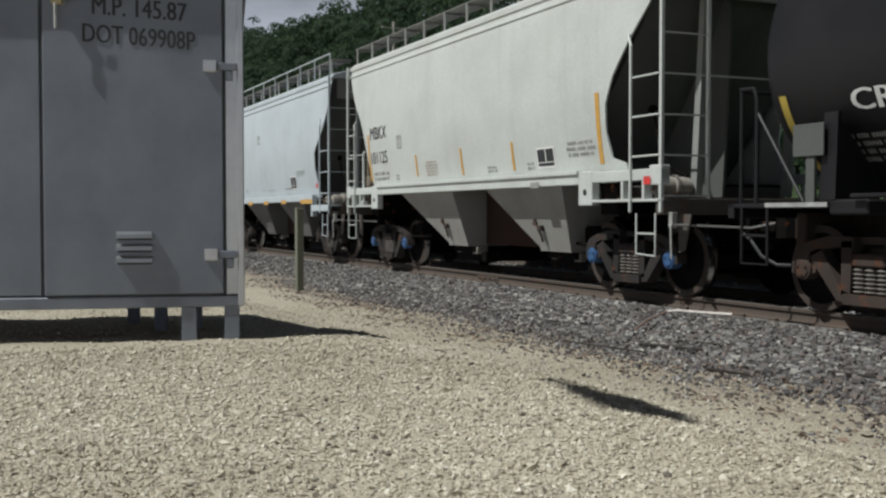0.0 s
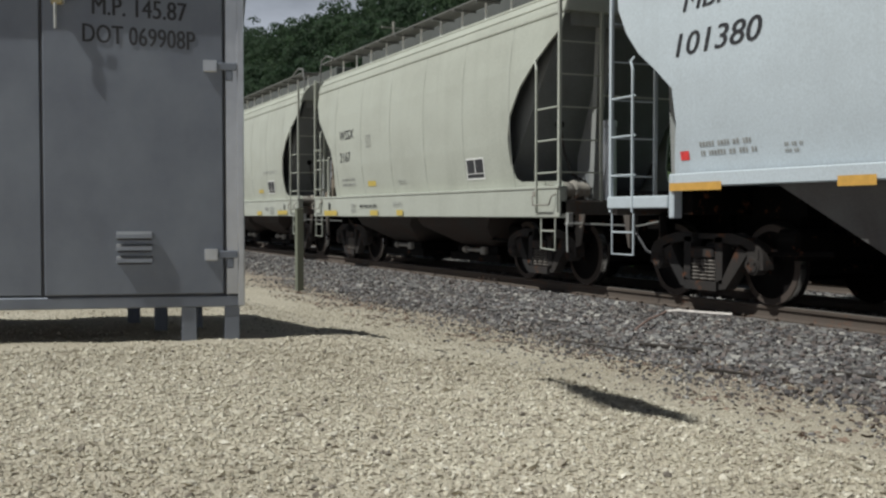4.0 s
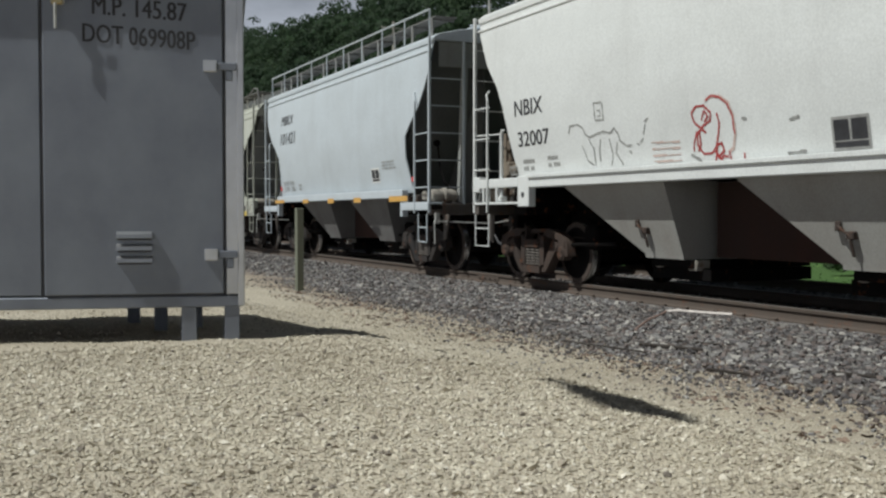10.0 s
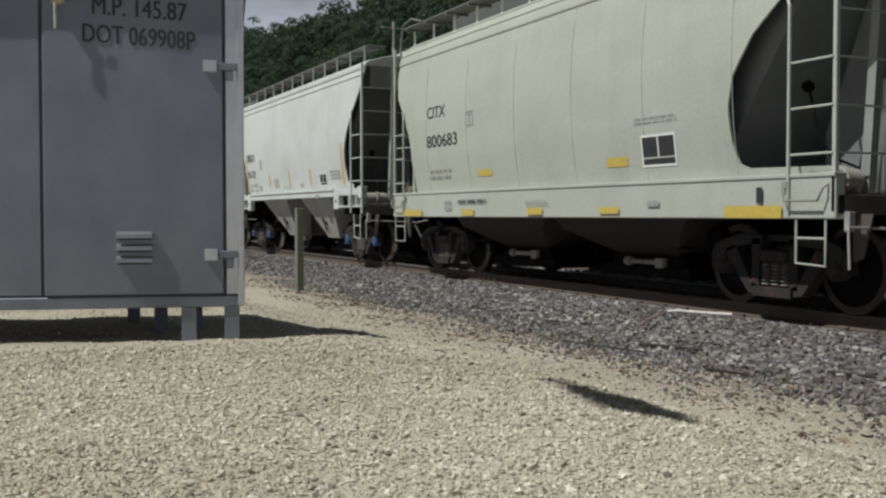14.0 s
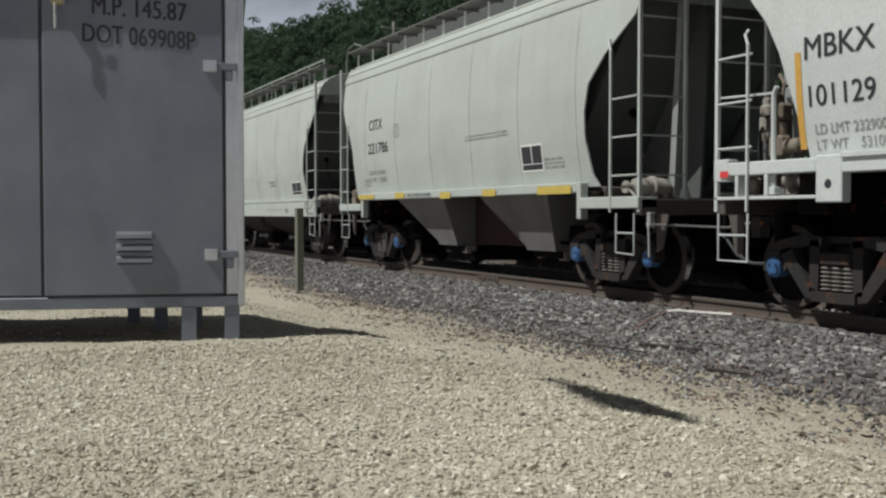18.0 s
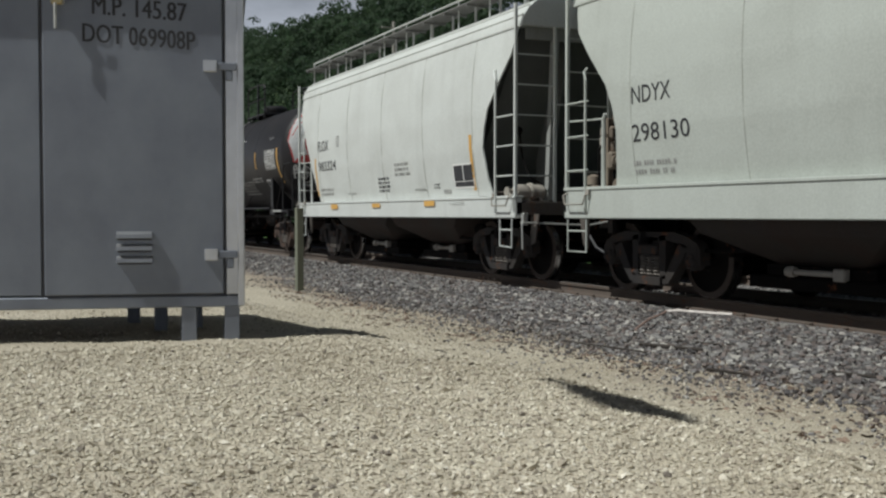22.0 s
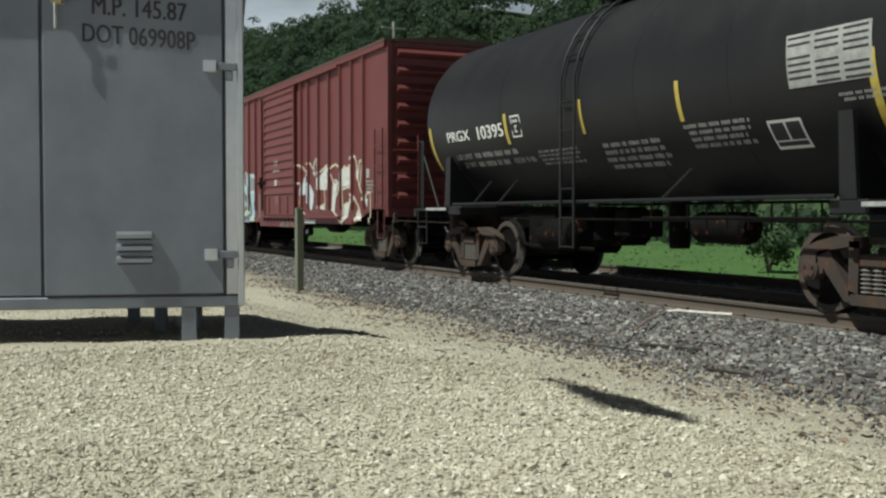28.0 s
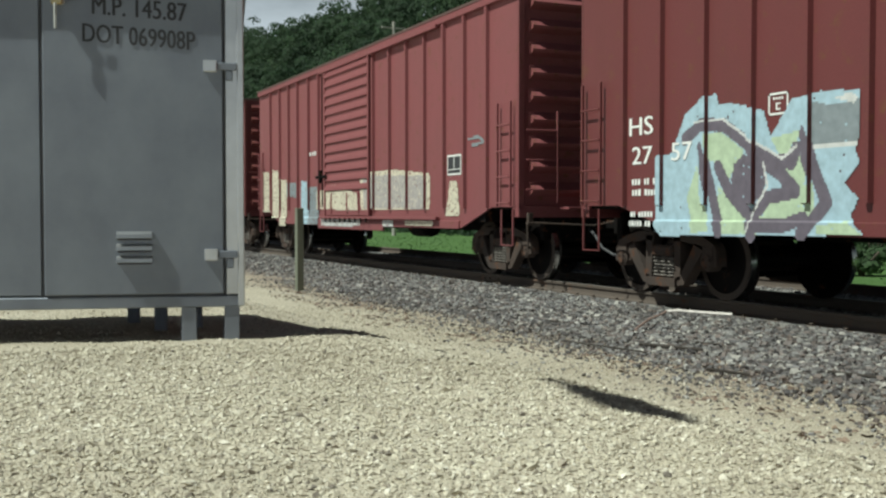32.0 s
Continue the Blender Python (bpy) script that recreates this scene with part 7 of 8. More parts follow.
# pale grey hopper with yellow blocks
letters(hop_i, side_i, "CITX", -3.934, -3.176, 2.739, 0.209, M["text_black"], 0.005)
letters(hop_i, side_i, "221786", -4.009, -2.879, 2.262, 0.215, M["text_black"], 0.005)
outline_box(hop_i, side_i, -2.557, -2.297, 2.523, 2.772, 0.022, M["text_grey"])
letters(hop_i, side_i, "LD LMT 233200", -4.050, -3.140, 1.839, 0.083, M["text_grey"], 0.005)
letters(hop_i, side_i, "LT WT   52800", -4.074, -3.120, 1.681, 0.103, M["text_grey"], 0.005)
outline_box(hop_i, side_i, -4.382, -4.064, 1.609, 1.748, 0.022, M["text_grey"])
on_side("sill_block", [rect(-4.474, -3.548, 1.340, 1.429)], sill_y, M["yellow"], hop_i)
on_side("sill_block", [rect(-2.388, -1.911, 1.332, 1.445)], sill_y, M["yellow"], hop_i)
on_side("sill_block", [rect(-0.244, 0.185, 1.300, 1.410)], sill_y, M["yellow"], hop_i)
on_side("sill_block", [rect(1.429, 1.888, 1.313, 1.421)], sill_y, M["yellow"], hop_i)
on_side("sill_block", [rect(3.222, 4.168, 1.310, 1.425)], sill_y, M["yellow"], hop_i)
stencil_block(hop_i, side_i, 2.602, 3.198, 1.687, 2.024, M["text_black"], M["text_white"])
bars(hop_i, side_i, 0.656, 2.229, 2.231, 2.341, 2, M["text_grey"], 32)
bars(hop_i, side_i, 3.252, 3.848, 1.678, 1.852, 3, M["text_grey"], 33)
bars(hop_i, sill_y, -1.790, -0.611, 1.355, 1.433, 1, M["text_black"], 34)
# pale grey hopper with thin lettering
letters(hop_j, side_j, "NDYX", -4.172, -3.375, 2.400, 0.211, M["text_black"], 0.000)
letters(hop_j, side_j, "298130", -4.186, -3.034, 1.929, 0.214, M["text_black"], 0.000)
bars(hop_j, side_j, -4.239, -3.295, 1.507, 1.722, 2, M["text_grey"], 35)
stencil_block(hop_j, side_j, 3.496, 4.242, 1.534, 1.831, M["text_black"], M["text_white"])
bars(hop_j, side_j, 1.244, 1.900, 1.767, 1.947, 2, M["text_grey"], 36)
bars(hop_j, sill_y, 1.207, 2.896, 1.144, 1.190, 1, M["text_grey"], 37)
on_side("placard_holder", [rect(3.148, 3.372, 1.097, 1.186)], sill_y, M["text_grey"], hop_j)
# last white hopper
letters(hop_k, side_k, "FLOX", -4.199, -3.415, 2.496, 0.235, M["text_black"], 0.005)
letters(hop_k, side_k, "983324", -4.203, -2.917, 2.038, 0.212, M["text_black"], 0.005)
bars(hop_k, side_k, -4.245, -3.241, 1.452, 1.657, 2, M["text_grey"], 38)
bars(hop_k, side_k, -2.320, -1.720, 1.444, 1.517, 1, M["text_grey"], 39)
bars(hop_k, side_k, -0.363, 0.324, 1.465, 1.787, 4, M["text_black"], 40)
bars(hop_k, side_k, 0.597, 1.402, 1.759, 2.042, 3, M["text_grey"], 41)
bars(hop_k, side_k, 1.518, 2.061, 1.451, 1.521, 1, M["text_grey"], 42)
bars(hop_k, side_k, 2.441, 2.703, 1.479, 1.589, 2, M["text_black"], 43)
stencil_block(hop_k, side_k, 3.373, 4.089, 1.501, 1.849, M["text_black"], M["text_white"])
on_side("sill_block", [rect(-3.095, -2.619, 1.145, 1.251)], sill_y, M["orange"], hop_k)
on_side("sill_block", [rect(-0.414, 0.041, 1.165, 1.248)], sill_y, M["orange"], hop_k)
on_side("sill_block", [rect(2.300, 2.764, 1.174, 1.271)], sill_y, M["orange"], hop_k)
on_side("reflector", [rect(4.057, 4.157, 1.423, 2.336, 8)], side_k, M["orange"], hop_k)
bars(hop_k, sill_y, 3.387, 4.026, 1.198, 1.244, 1, M["text_grey"], 44)
on_side("placard_holder", [rect(2.839, 3.139, 1.388, 1.459)], side_k, M["text_grey"], hop_k)
outline_box(hop_k, side_k, -2.839, -2.656, 2.545, 2.779, 0.022, M["text_grey"])
on_side("reflector", [rect(-4.479, -4.389, 1.459, 2.351, 8)], side_k, M["orange"], hop_k)
# graffiti tank car
letters(tank_l, tank_y, "PRGX", -4.581, -3.654, 2.260, 0.164, M["text_white"], 0.010)
letters(tank_l, tank_y, "10791", -3.350, -2.544, 2.238, 0.204, M["text_white"], 0.010)
bars(tank_l, tank_y, -4.705, -2.153, 1.863, 2.039, 2, M["text_dim"], 45)
bars(tank_l, tank_y, -2.347, -0.978, 1.772, 1.960, 3, M["text_dim"], 46)
on_side("reflector", [rect(-5.475, -5.385, 1.910, 2.879, 8)], tank_y, M["orange"], tank_l)
on_side("reflector", [rect(-2.246, -2.171, 2.426, 2.914, 8)], tank_y, M["orange"], tank_l)
on_side("reflector", [rect(0.849, 0.924, 2.437, 2.931, 8)], tank_y, M["orange"], tank_l)
on_side("reflector", [rect(2.735, 2.810, 2.338, 2.820, 8)], tank_y, M["orange"], tank_l)
on_side("reflector", [rect(5.090, 5.190, 1.890, 2.823, 8)], tank_y, M["orange"], tank_l)
outline_box(tank_l, tank_y, -2.147, -1.714, 2.221, 2.506, 0.022, M["text_white"])
table_panel(tank_l, 3.829, 4.900, 2.270, 2.807, 47)
bars(tank_l, tank_y, 1.961, 3.047, 1.950, 2.108, 2, M["text_dim"], 48)
bars(tank_l, tank_y, 0.210, 1.941, 1.610, 2.037, 5, M["text_dim"], 49)
stencil_block(tank_l, tank_y, 3.419, 4.037, 1.707, 2.007, M["text_black"], M["text_white"], (0.9, 1.0))
bars(tank_l, tank_y, 4.162, 4.599, 3.124, 3.146, 1, M["text_white"], 50)
# clean tank car
letters(tank_m, tank_y, "PRGX", -4.745, -3.857, 2.269, 0.171, M["text_white"], 0.010)
letters(tank_m, tank_y, "10395", -3.560, -2.636, 2.252, 0.205, M["text_white"], 0.010)
outline_box(tank_m, tank_y, -2.36, -2.06, 2.205, 2.535, 0.022, M["text_white"])
letters(tank_m, tank_y, "LD LMT", -4.60, -3.98, 1.965, 0.082, M["text_dim"], 0.008)
letters(tank_m, tank_y, "LT WT", -4.44, -3.98, 1.825, 0.082, M["text_dim"], 0.008)
letters(tank_m, tank_y, "NEW 9-96", -2.62, -1.95, 1.825, 0.082, M["text_dim"], 0.008)
bars(tank_m, tank_y, -3.90, -2.309, 1.945, 2.080, 1, M["text_dim"], 51)
bars(tank_m, tank_y, -3.90, -2.70, 1.806, 1.940, 1, M["text_dim"], 66)
bars(tank_m, tank_y, -1.85, -0.60, 1.755, 1.990, 4, M["text_dim"], 52)
on_side("reflector", [rect(-5.475, -5.385, 1.822, 2.564, 8)], tank_y, M["yellow"], tank_m)
on_side("reflector", [rect(-2.58, -2.49, 2.117, 2.582, 8)], tank_y, M["yellow"], tank_m)
on_side("reflector", [rect(-0.369, -0.294, 2.124, 2.590, 8)], tank_y, M["yellow"], tank_m)
on_side("reflector", [rect(1.814, 1.889, 2.121, 2.593, 8)], tank_y, M["yellow"], tank_m)
on_side("reflector", [rect(4.748, 4.848, 1.718, 2.566, 8)], tank_y, M["yellow"], tank_m)
bars(tank_m, tank_y, -0.116, 1.342, 1.626, 1.997, 4, M["text_dim"], 53)
bars(tank_m, tank_y, 1.805, 2.988, 1.794, 2.098, 4, M["text_dim"], 54)
stencil_block(tank_m, tank_y, 3.199, 3.761, 1.718, 2.016, M["text_black"], M["text_white"], (0.9, 1.0))
table_panel(tank_m, 3.698, 4.820, 2.300, 2.830, 55)
bars(tank_m, tank_y, 4.337, 4.990, 2.105, 2.210, 2, M["text_dim"], 56)
# leading tank car
on_side("reflector", [rect(-5.480, -5.380, 1.449, 2.238, 8)], tank_y, M["yellow"], t_head)
letters(t_head, tank_y, "CR", -4.541, -3.986, 2.023, 0.194, M["text_white"], 0.010)
bars(t_head, tank_y, -4.832, -3.789, 1.533, 1.828, 4, M["text_dim"], 57)
# red boxcar
letters(box_n, box_y, "HS", -6.640, -6.131, 2.007, 0.220, M["text_white"], 0.005)
letters(box_n, box_y, "27", -6.577, -6.143, 1.648, 0.215, M["text_white"], 0.005)
letters(box_n, lambda z: -1.466, "57", -5.756, -5.357, 1.660, 0.209, M["text_white"], 0.005)
bars(box_n, box_y, -6.590, -6.073, 1.237, 1.503, 2, M["text_white"], 58)
bars(box_n, box_y, -6.640, -6.131, 0.860, 1.093, 2, M["text_white"], 59)
outline_box(box_n, box_y, -4.098, -3.806, 2.048, 2.276, 0.022, M["text_white"])
on_side("label_plate", [rect(6.577, 6.749, 1.787, 1.980)], box_y, M["text_dim"], box_n)
bars(box_n, box_y, 6.558, 6.980, 1.462, 1.751, 4, M["text_dim"], 60)
bars(box_n, box_y, -0.605, 0.012, 2.208, 2.222, 1, M["text_dim"], 61)
door_y = lambda z: -1.556
bars(box_n, door_y, -0.52, 0.10, 2.13, 2.24, 1, M["text_dim"], 70)
bars(box_n, door_y, -0.42, -0.06, 2.30, 2.48, 2, M["text_dim"], 71)
on_side("paint_patch", [rect(-0.40, -0.16, 1.30, 1.52)], lambda z: -1.520, M["patch_tan"], box_n, "pale tan patch of paint")
on_side("door_mark", [rect(-0.34, -0.30, 1.80, 1.95, 1), rect(-0.22, -0.18, 1.80, 1.95, 1), rect(-0.30, -0.22, 1.80, 1.83, 1), rect(-0.30, -0.22, 1.92, 1.95, 1), rect(-0.275, -0.245, 1.84, 1.91, 1)], door_y, M["text_white"], box_n)
# faded boxcar
stencil_block(box_o, box_y, 5.229, 5.739, 1.730, 2.018, M["text_black"], M["text_white"])
bars(box_o, box_y, -3.116, -2.420, 2.410, 2.620, 1, M["text_white"], 62)
graffiti("graffiti", box_n, box_skin, 0.017, [
    ("spray_white", 0, [(3.19, 1.85), (3.92, 2.16), (4.08, 2.03), (3.86, 1.59), (3.31, 1.61)]),
    ("spray_white", 0, [(4.34, 1.74), (4.68, 1.75), (4.54, 1.37), (4.44, 1.10), (4.23, 1.10)]),
    ("spray_white", 0, [(4.97, 2.03), (5.59, 2.09), (5.55, 1.66), (4.92, 1.63)]),
    ("spray_white", 0, [(5.92, 1.91), (6.12, 2.05), (6.08, 1.78), (5.96, 1.79)]),
    ("spray_white", 0, [(5.59, 1.37), (5.84, 1.39), (5.63, 1.17)]),
    ("spray_white", 0, [(5.88, 0.91), (6.08, 1.14), (6.30, 0.92)]),
    ("spray_white", 0, [(5.11, 1.20), (5.55, 1.30), (5.37, 0.94), (5.11, 0.85)]),
    ("spray_white", 0, [(3.31, 1.16), (3.70, 1.27), (3.76, 1.13)]),
    ("spray_white", 0, [(6.47, 1.35), (6.65, 1.37), (6.62, 1.16)]),
    ("spray_white", 0, [(2.13, 0.92), (3.13, 0.89), (3.07, 0.82), (2.19, 0.81)]),
    ("spray_cream", 0.050, [(1.14, 2.30), (1.92, 2.22), (2.26, 2.06), (2.32, 1.93)]),
    ("spray_cream", 0.050, [(1.29, 1.82), (1.79, 1.79), (1.68, 1.34), (1.75, 1.14), (2.13, 1.04)]),
    ("spray_cream", 0.050, [(2.39, 2.27), (2.58, 2.27), (2.92, 2.05), (2.95, 2.26), (3.10, 2.36), (3.13, 1.96), (3.36, 2.02), (3.92, 2.17), (4.05, 2.01)]),
    ("spray_cream", 0.050, [(4.05, 1.98), (4.23, 2.11), (4.54, 2.16), (4.75, 2.09), (4.80, 2.19), (4.83, 1.96)]),
    ("spray_cream", 0.050, [(4.18, 1.94), (4.39, 1.74), (4.54, 1.81), (4.68, 1.75), (4.73, 1.56), (4.54, 1.43), (4.44, 1.10)]),
    ("spray_cream", 0.050, [(4.97, 1.95), (5.11, 2.07), (5.24, 2.08), (5.20, 1.86), (5.06, 1.85)]),
    ("spray_cream", 0.050, [(5.29, 1.77), (5.33, 2.03), (5.51, 2.10), (5.55, 1.86), (5.37, 1.74)]),
    ("spray_cream", 0.050, [(5.59, 2.22), (5.84, 2.28), (5.96, 2.13), (6.00, 1.83), (6.16, 1.60), (6.28, 2.06), (6.34, 2.15), (6.16, 2.17), (6.04, 1.95)]),
    ("spray_cream", 0.050, [(6.16, 1.60), (6.43, 1.33), (6.65, 1.49), (6.80, 1.48), (6.82, 0.85)]),
    ("spray_cream", 0.050, [(3.25, 1.64), (3.70, 1.70), (3.76, 1.27), (3.31, 1.19)]),
    ("spray_cream", 0.050, [(4.92, 1.58), (5.51, 1.63), (5.59, 1.50), (5.84, 1.37), (6.12, 1.16), (6.30, 0.92), (5.88, 0.91), (6.08, 1.14)]),
    ("spray_cream", 0.050, [(5.01, 1.52), (5.06, 0.83), (5.55, 1.30), (5.11, 1.23)]),
    ("spray_cream", 0.050, [(5.59, 2.22), (5.55, 1.30)]),
    ("spray_cream", 0.050, [(3.13, 1.96), (3.25, 1.13)]),
    ("spray_cream", 0.050, [(4.34, 1.10), (4.97, 0.85)]),
], "white and cream sprayed lettering", 0.05)
graffiti("graffiti", box_n, box_skin, 0.017, [
    ("spray_pale", 0, [(2.12, 1.94), (2.19, 2.02), (2.19, 1.52), (1.76, 1.49), (1.92, 1.73)]),
    ("spray_pale", 0, [(2.34, 1.90), (2.63, 1.71), (2.87, 1.54), (2.83, 1.28), (2.66, 1.10), (2.56, 1.16), (2.49, 1.29), (2.30, 1.43), (2.30, 1.84)]),
    ("spray_pale", 0, [(2.93, 2.32), (3.00, 2.05), (2.97, 1.93), (2.83, 2.01), (2.87, 2.27)]),
    ("spray_white", 0.035, [(2.38, 1.78), (2.56, 1.45), (2.64, 1.16)]),
    ("spray_white", 0.030, [(2.56, 1.69), (2.70, 1.45), (2.77, 1.26)]),
    ("spray_grey", 0.025, [(-0.04, 0.65), (0.03, 0.83), (0.09, 0.68), (0.16, 0.85), (0.24, 0.70), (0.33, 0.83), (0.40, 0.69)]),
    ("spray_grey", 0.025, [(0.50, 0.83), (0.57, 0.71), (0.70, 0.84), (0.79, 0.73)]),
    ("spray_grey", 0.025, [(0.93, 0.84), (1.03, 0.75), (1.12, 0.85), (1.21, 0.71), (1.34, 0.83), (1.47, 0.72), (1.72, 0.77)]),
    ("spray_slate", 0.100, [(-2.36, 1.57), (-2.33, 0.95)]),
    ("spray_dim", 0.050, [(-0.32, 1.89), (-0.24, 1.82), (-0.18, 1.91)]),
    ("spray_dim", 0.040, [(-0.52, 2.21), (-0.02, 2.22)]),
], "pale bluish fill of sprayed letters", 0.05)
graffiti("graffiti", box_n, box_skin, 0.022, [
    ("spray_blue", 0, [(-6.08, 0.88), (-6.08, 1.71), (-5.75, 1.75), (-5.50, 2.18), (-5.24, 2.32), (-4.94, 2.37), (-4.90, 2.23), (-4.66, 2.23), (-4.47, 2.19), (-4.17, 2.11), (-4.06, 1.83), (-3.75, 2.20), (-3.52, 2.20), (-3.36, 2.23), (-2.85, 2.19), (-2.85, 1.91), (-2.90, 1.62), (-2.85, 1.51), (-3.04, 1.32), (-2.86, 1.18), (-2.96, 1.00), (-2.76, 0.83), (-5.92, 0.77)]),
    ("spray_green", 0, [(-5.11, 1.93), (-4.86, 1.94), (-4.47, 1.71), (-4.70, 1.41), (-4.90, 1.60), (-5.07, 1.63)]),
    ("spray_green", 0, [(-4.06, 1.81), (-3.62, 1.87), (-3.75, 1.62), (-3.89, 1.60)]),
    ("spray_green", 0, [(-5.46, 1.21), (-5.28, 1.59), (-5.15, 1.21), (-5.03, 0.84), (-5.33, 0.81)]),
    ("spray_green", 0, [(-4.90, 1.34), (-4.47, 1.05), (-4.39, 0.82), (-4.82, 0.81), (-4.90, 1.15)]),
    ("spray_green", 0, [(-4.25, 1.05), (-4.06, 1.20), (-3.45, 1.33), (-3.42, 1.05), (-3.89, 0.83), (-4.25, 0.82)]),
    ("spray_green", 0, [(-3.89, 1.60), (-3.55, 1.78), (-3.49, 1.33), (-3.75, 1.29)]),
    ("spray_green", 0, [(-3.36, 0.91), (-2.99, 0.96), (-2.79, 0.84), (-3.36, 0.83)]),
    ("spray_purple", 0, [(-4.12, 1.39), (-4.17, 1.23), (-4.31, 1.14), (-4.48, 1.14), (-4.63, 1.24), (-4.68, 1.41), (-4.63, 1.57), (-4.48, 1.67), (-4.31, 1.66), (-4.17, 1.56)]),
    ("spray_slate", 0, [(-3.47, 2.14), (-3.23, 2.08), (-2.86, 2.11), (-2.87, 1.69), (-3.47, 1.70)]),
    ("spray_white", 0, [(-3.17, 2.14), (-2.99, 2.18), (-2.87, 2.13), (-2.93, 2.07)]),
    ("spray_white", 0, [(-3.49, 1.71), (-2.87, 1.71), (-2.87, 1.67), (-3.49, 1.66)]),
    ("spray_purple", 0.150, [(-5.50, 1.90), (-5.20, 2.04), (-4.82, 2.01), (-4.36, 1.75), (-4.06, 1.59), (-3.75, 1.55), (-3.68, 1.69)]),
    ("spray_purple", 0.150, [(-5.20, 1.78), (-5.03, 1.34), (-4.86, 0.84)]),
    ("spray_purple", 0.150, [(-4.90, 1.55), (-4.70, 1.26), (-4.36, 1.00), (-4.32, 0.80)]),
    ("spray_purple", 0.150, [(-4.25, 1.62), (-3.89, 1.43), (-3.68, 1.26), (-4.10, 1.20), (-4.32, 1.00)]),
    ("spray_purple", 0.150, [(-3.58, 1.83), (-3.45, 1.49), (-3.26, 1.14), (-3.58, 0.83)]),
    ("spray_purple", 0.150, [(-4.25, 0.90), (-3.89, 0.90), (-3.58, 0.98)]),
    ("spray_white", 0.030, [(-5.33, 2.08), (-4.82, 2.07), (-4.39, 1.83), (-3.89, 1.60), (-3.68, 1.71)]),
    ("spray_white", 0.030, [(-4.17, 1.57), (-4.10, 1.32), (-4.32, 1.05), (-4.39, 0.85)]),
], "pale blue and green sprayed lettering", 0.02)
graffiti("graffiti", box_o, box_skin_o, 0.030, [
    ("spray_cream", 0, [(-7.43, 2.20), (-6.65, 2.18), (-6.65, 1.10), (-7.43, 1.10)]),
    ("spray_cream", 0, [(-6.43, 2.22), (-5.80, 2.20), (-5.80, 0.94), (-6.43, 0.93)]),
    ("spray_cream", 0, [(-5.60, 1.95), (-5.00, 1.93), (-5.00, 0.72), (-5.60, 0.72)]),
    ("spray_slate", 0, [(-4.80, 1.84), (-3.96, 1.82), (-3.96, 1.46), (-4.80, 1.47)]),
    ("spray_blue", 0, [(-3.69, 1.86), (-2.99, 1.84), (-2.99, 0.79), (-3.69, 0.79)]),
    ("spray_slate", 0, [(-2.99, 1.69), (-2.21, 1.68), (-2.21, 0.80), (-2.99, 0.79)]),
    ("spray_cream", 0, [(-2.21, 1.58), (-0.85, 1.69), (0.66, 1.48), (0.73, 1.13), (-2.21, 1.14)]),
    ("spray_cream", 0, [(0.85, 1.82), (1.29, 1.90), (2.69, 1.90), (4.45, 1.76), (4.42, 1.11), (0.92, 1.12)]),
    ("spray_grey", 0, [(1.04, 1.79), (1.54, 1.83), (4.31, 1.73), (4.26, 1.13), (1.11, 1.15)]),
    ("spray_white", 0, [(-1.92, 0.94), (0.79, 0.95), (0.79, 0.78), (-1.92, 0.75)]),
    ("spray_white", 0, [(2.13, 0.92), (2.69, 0.92), (2.69, 0.80), (2.13, 0.79)]),
    ("spray_cream", 0, [(3.32, 0.90), (4.64, 0.91), (4.64, 0.82), (3.32, 0.81)]),
    ("spray_cream", 0, [(5.26, 1.43), (5.30, 1.60), (5.59, 1.60), (5.64, 1.42), (5.72, 1.00), (5.13, 1.00)]),
    ("spray_slate", 0.050, [(6.04, 2.27), (6.43, 2.29), (6.66, 2.19), (6.20, 2.17)]),
], "grey overpaint and worn pale graffiti", 0.30)
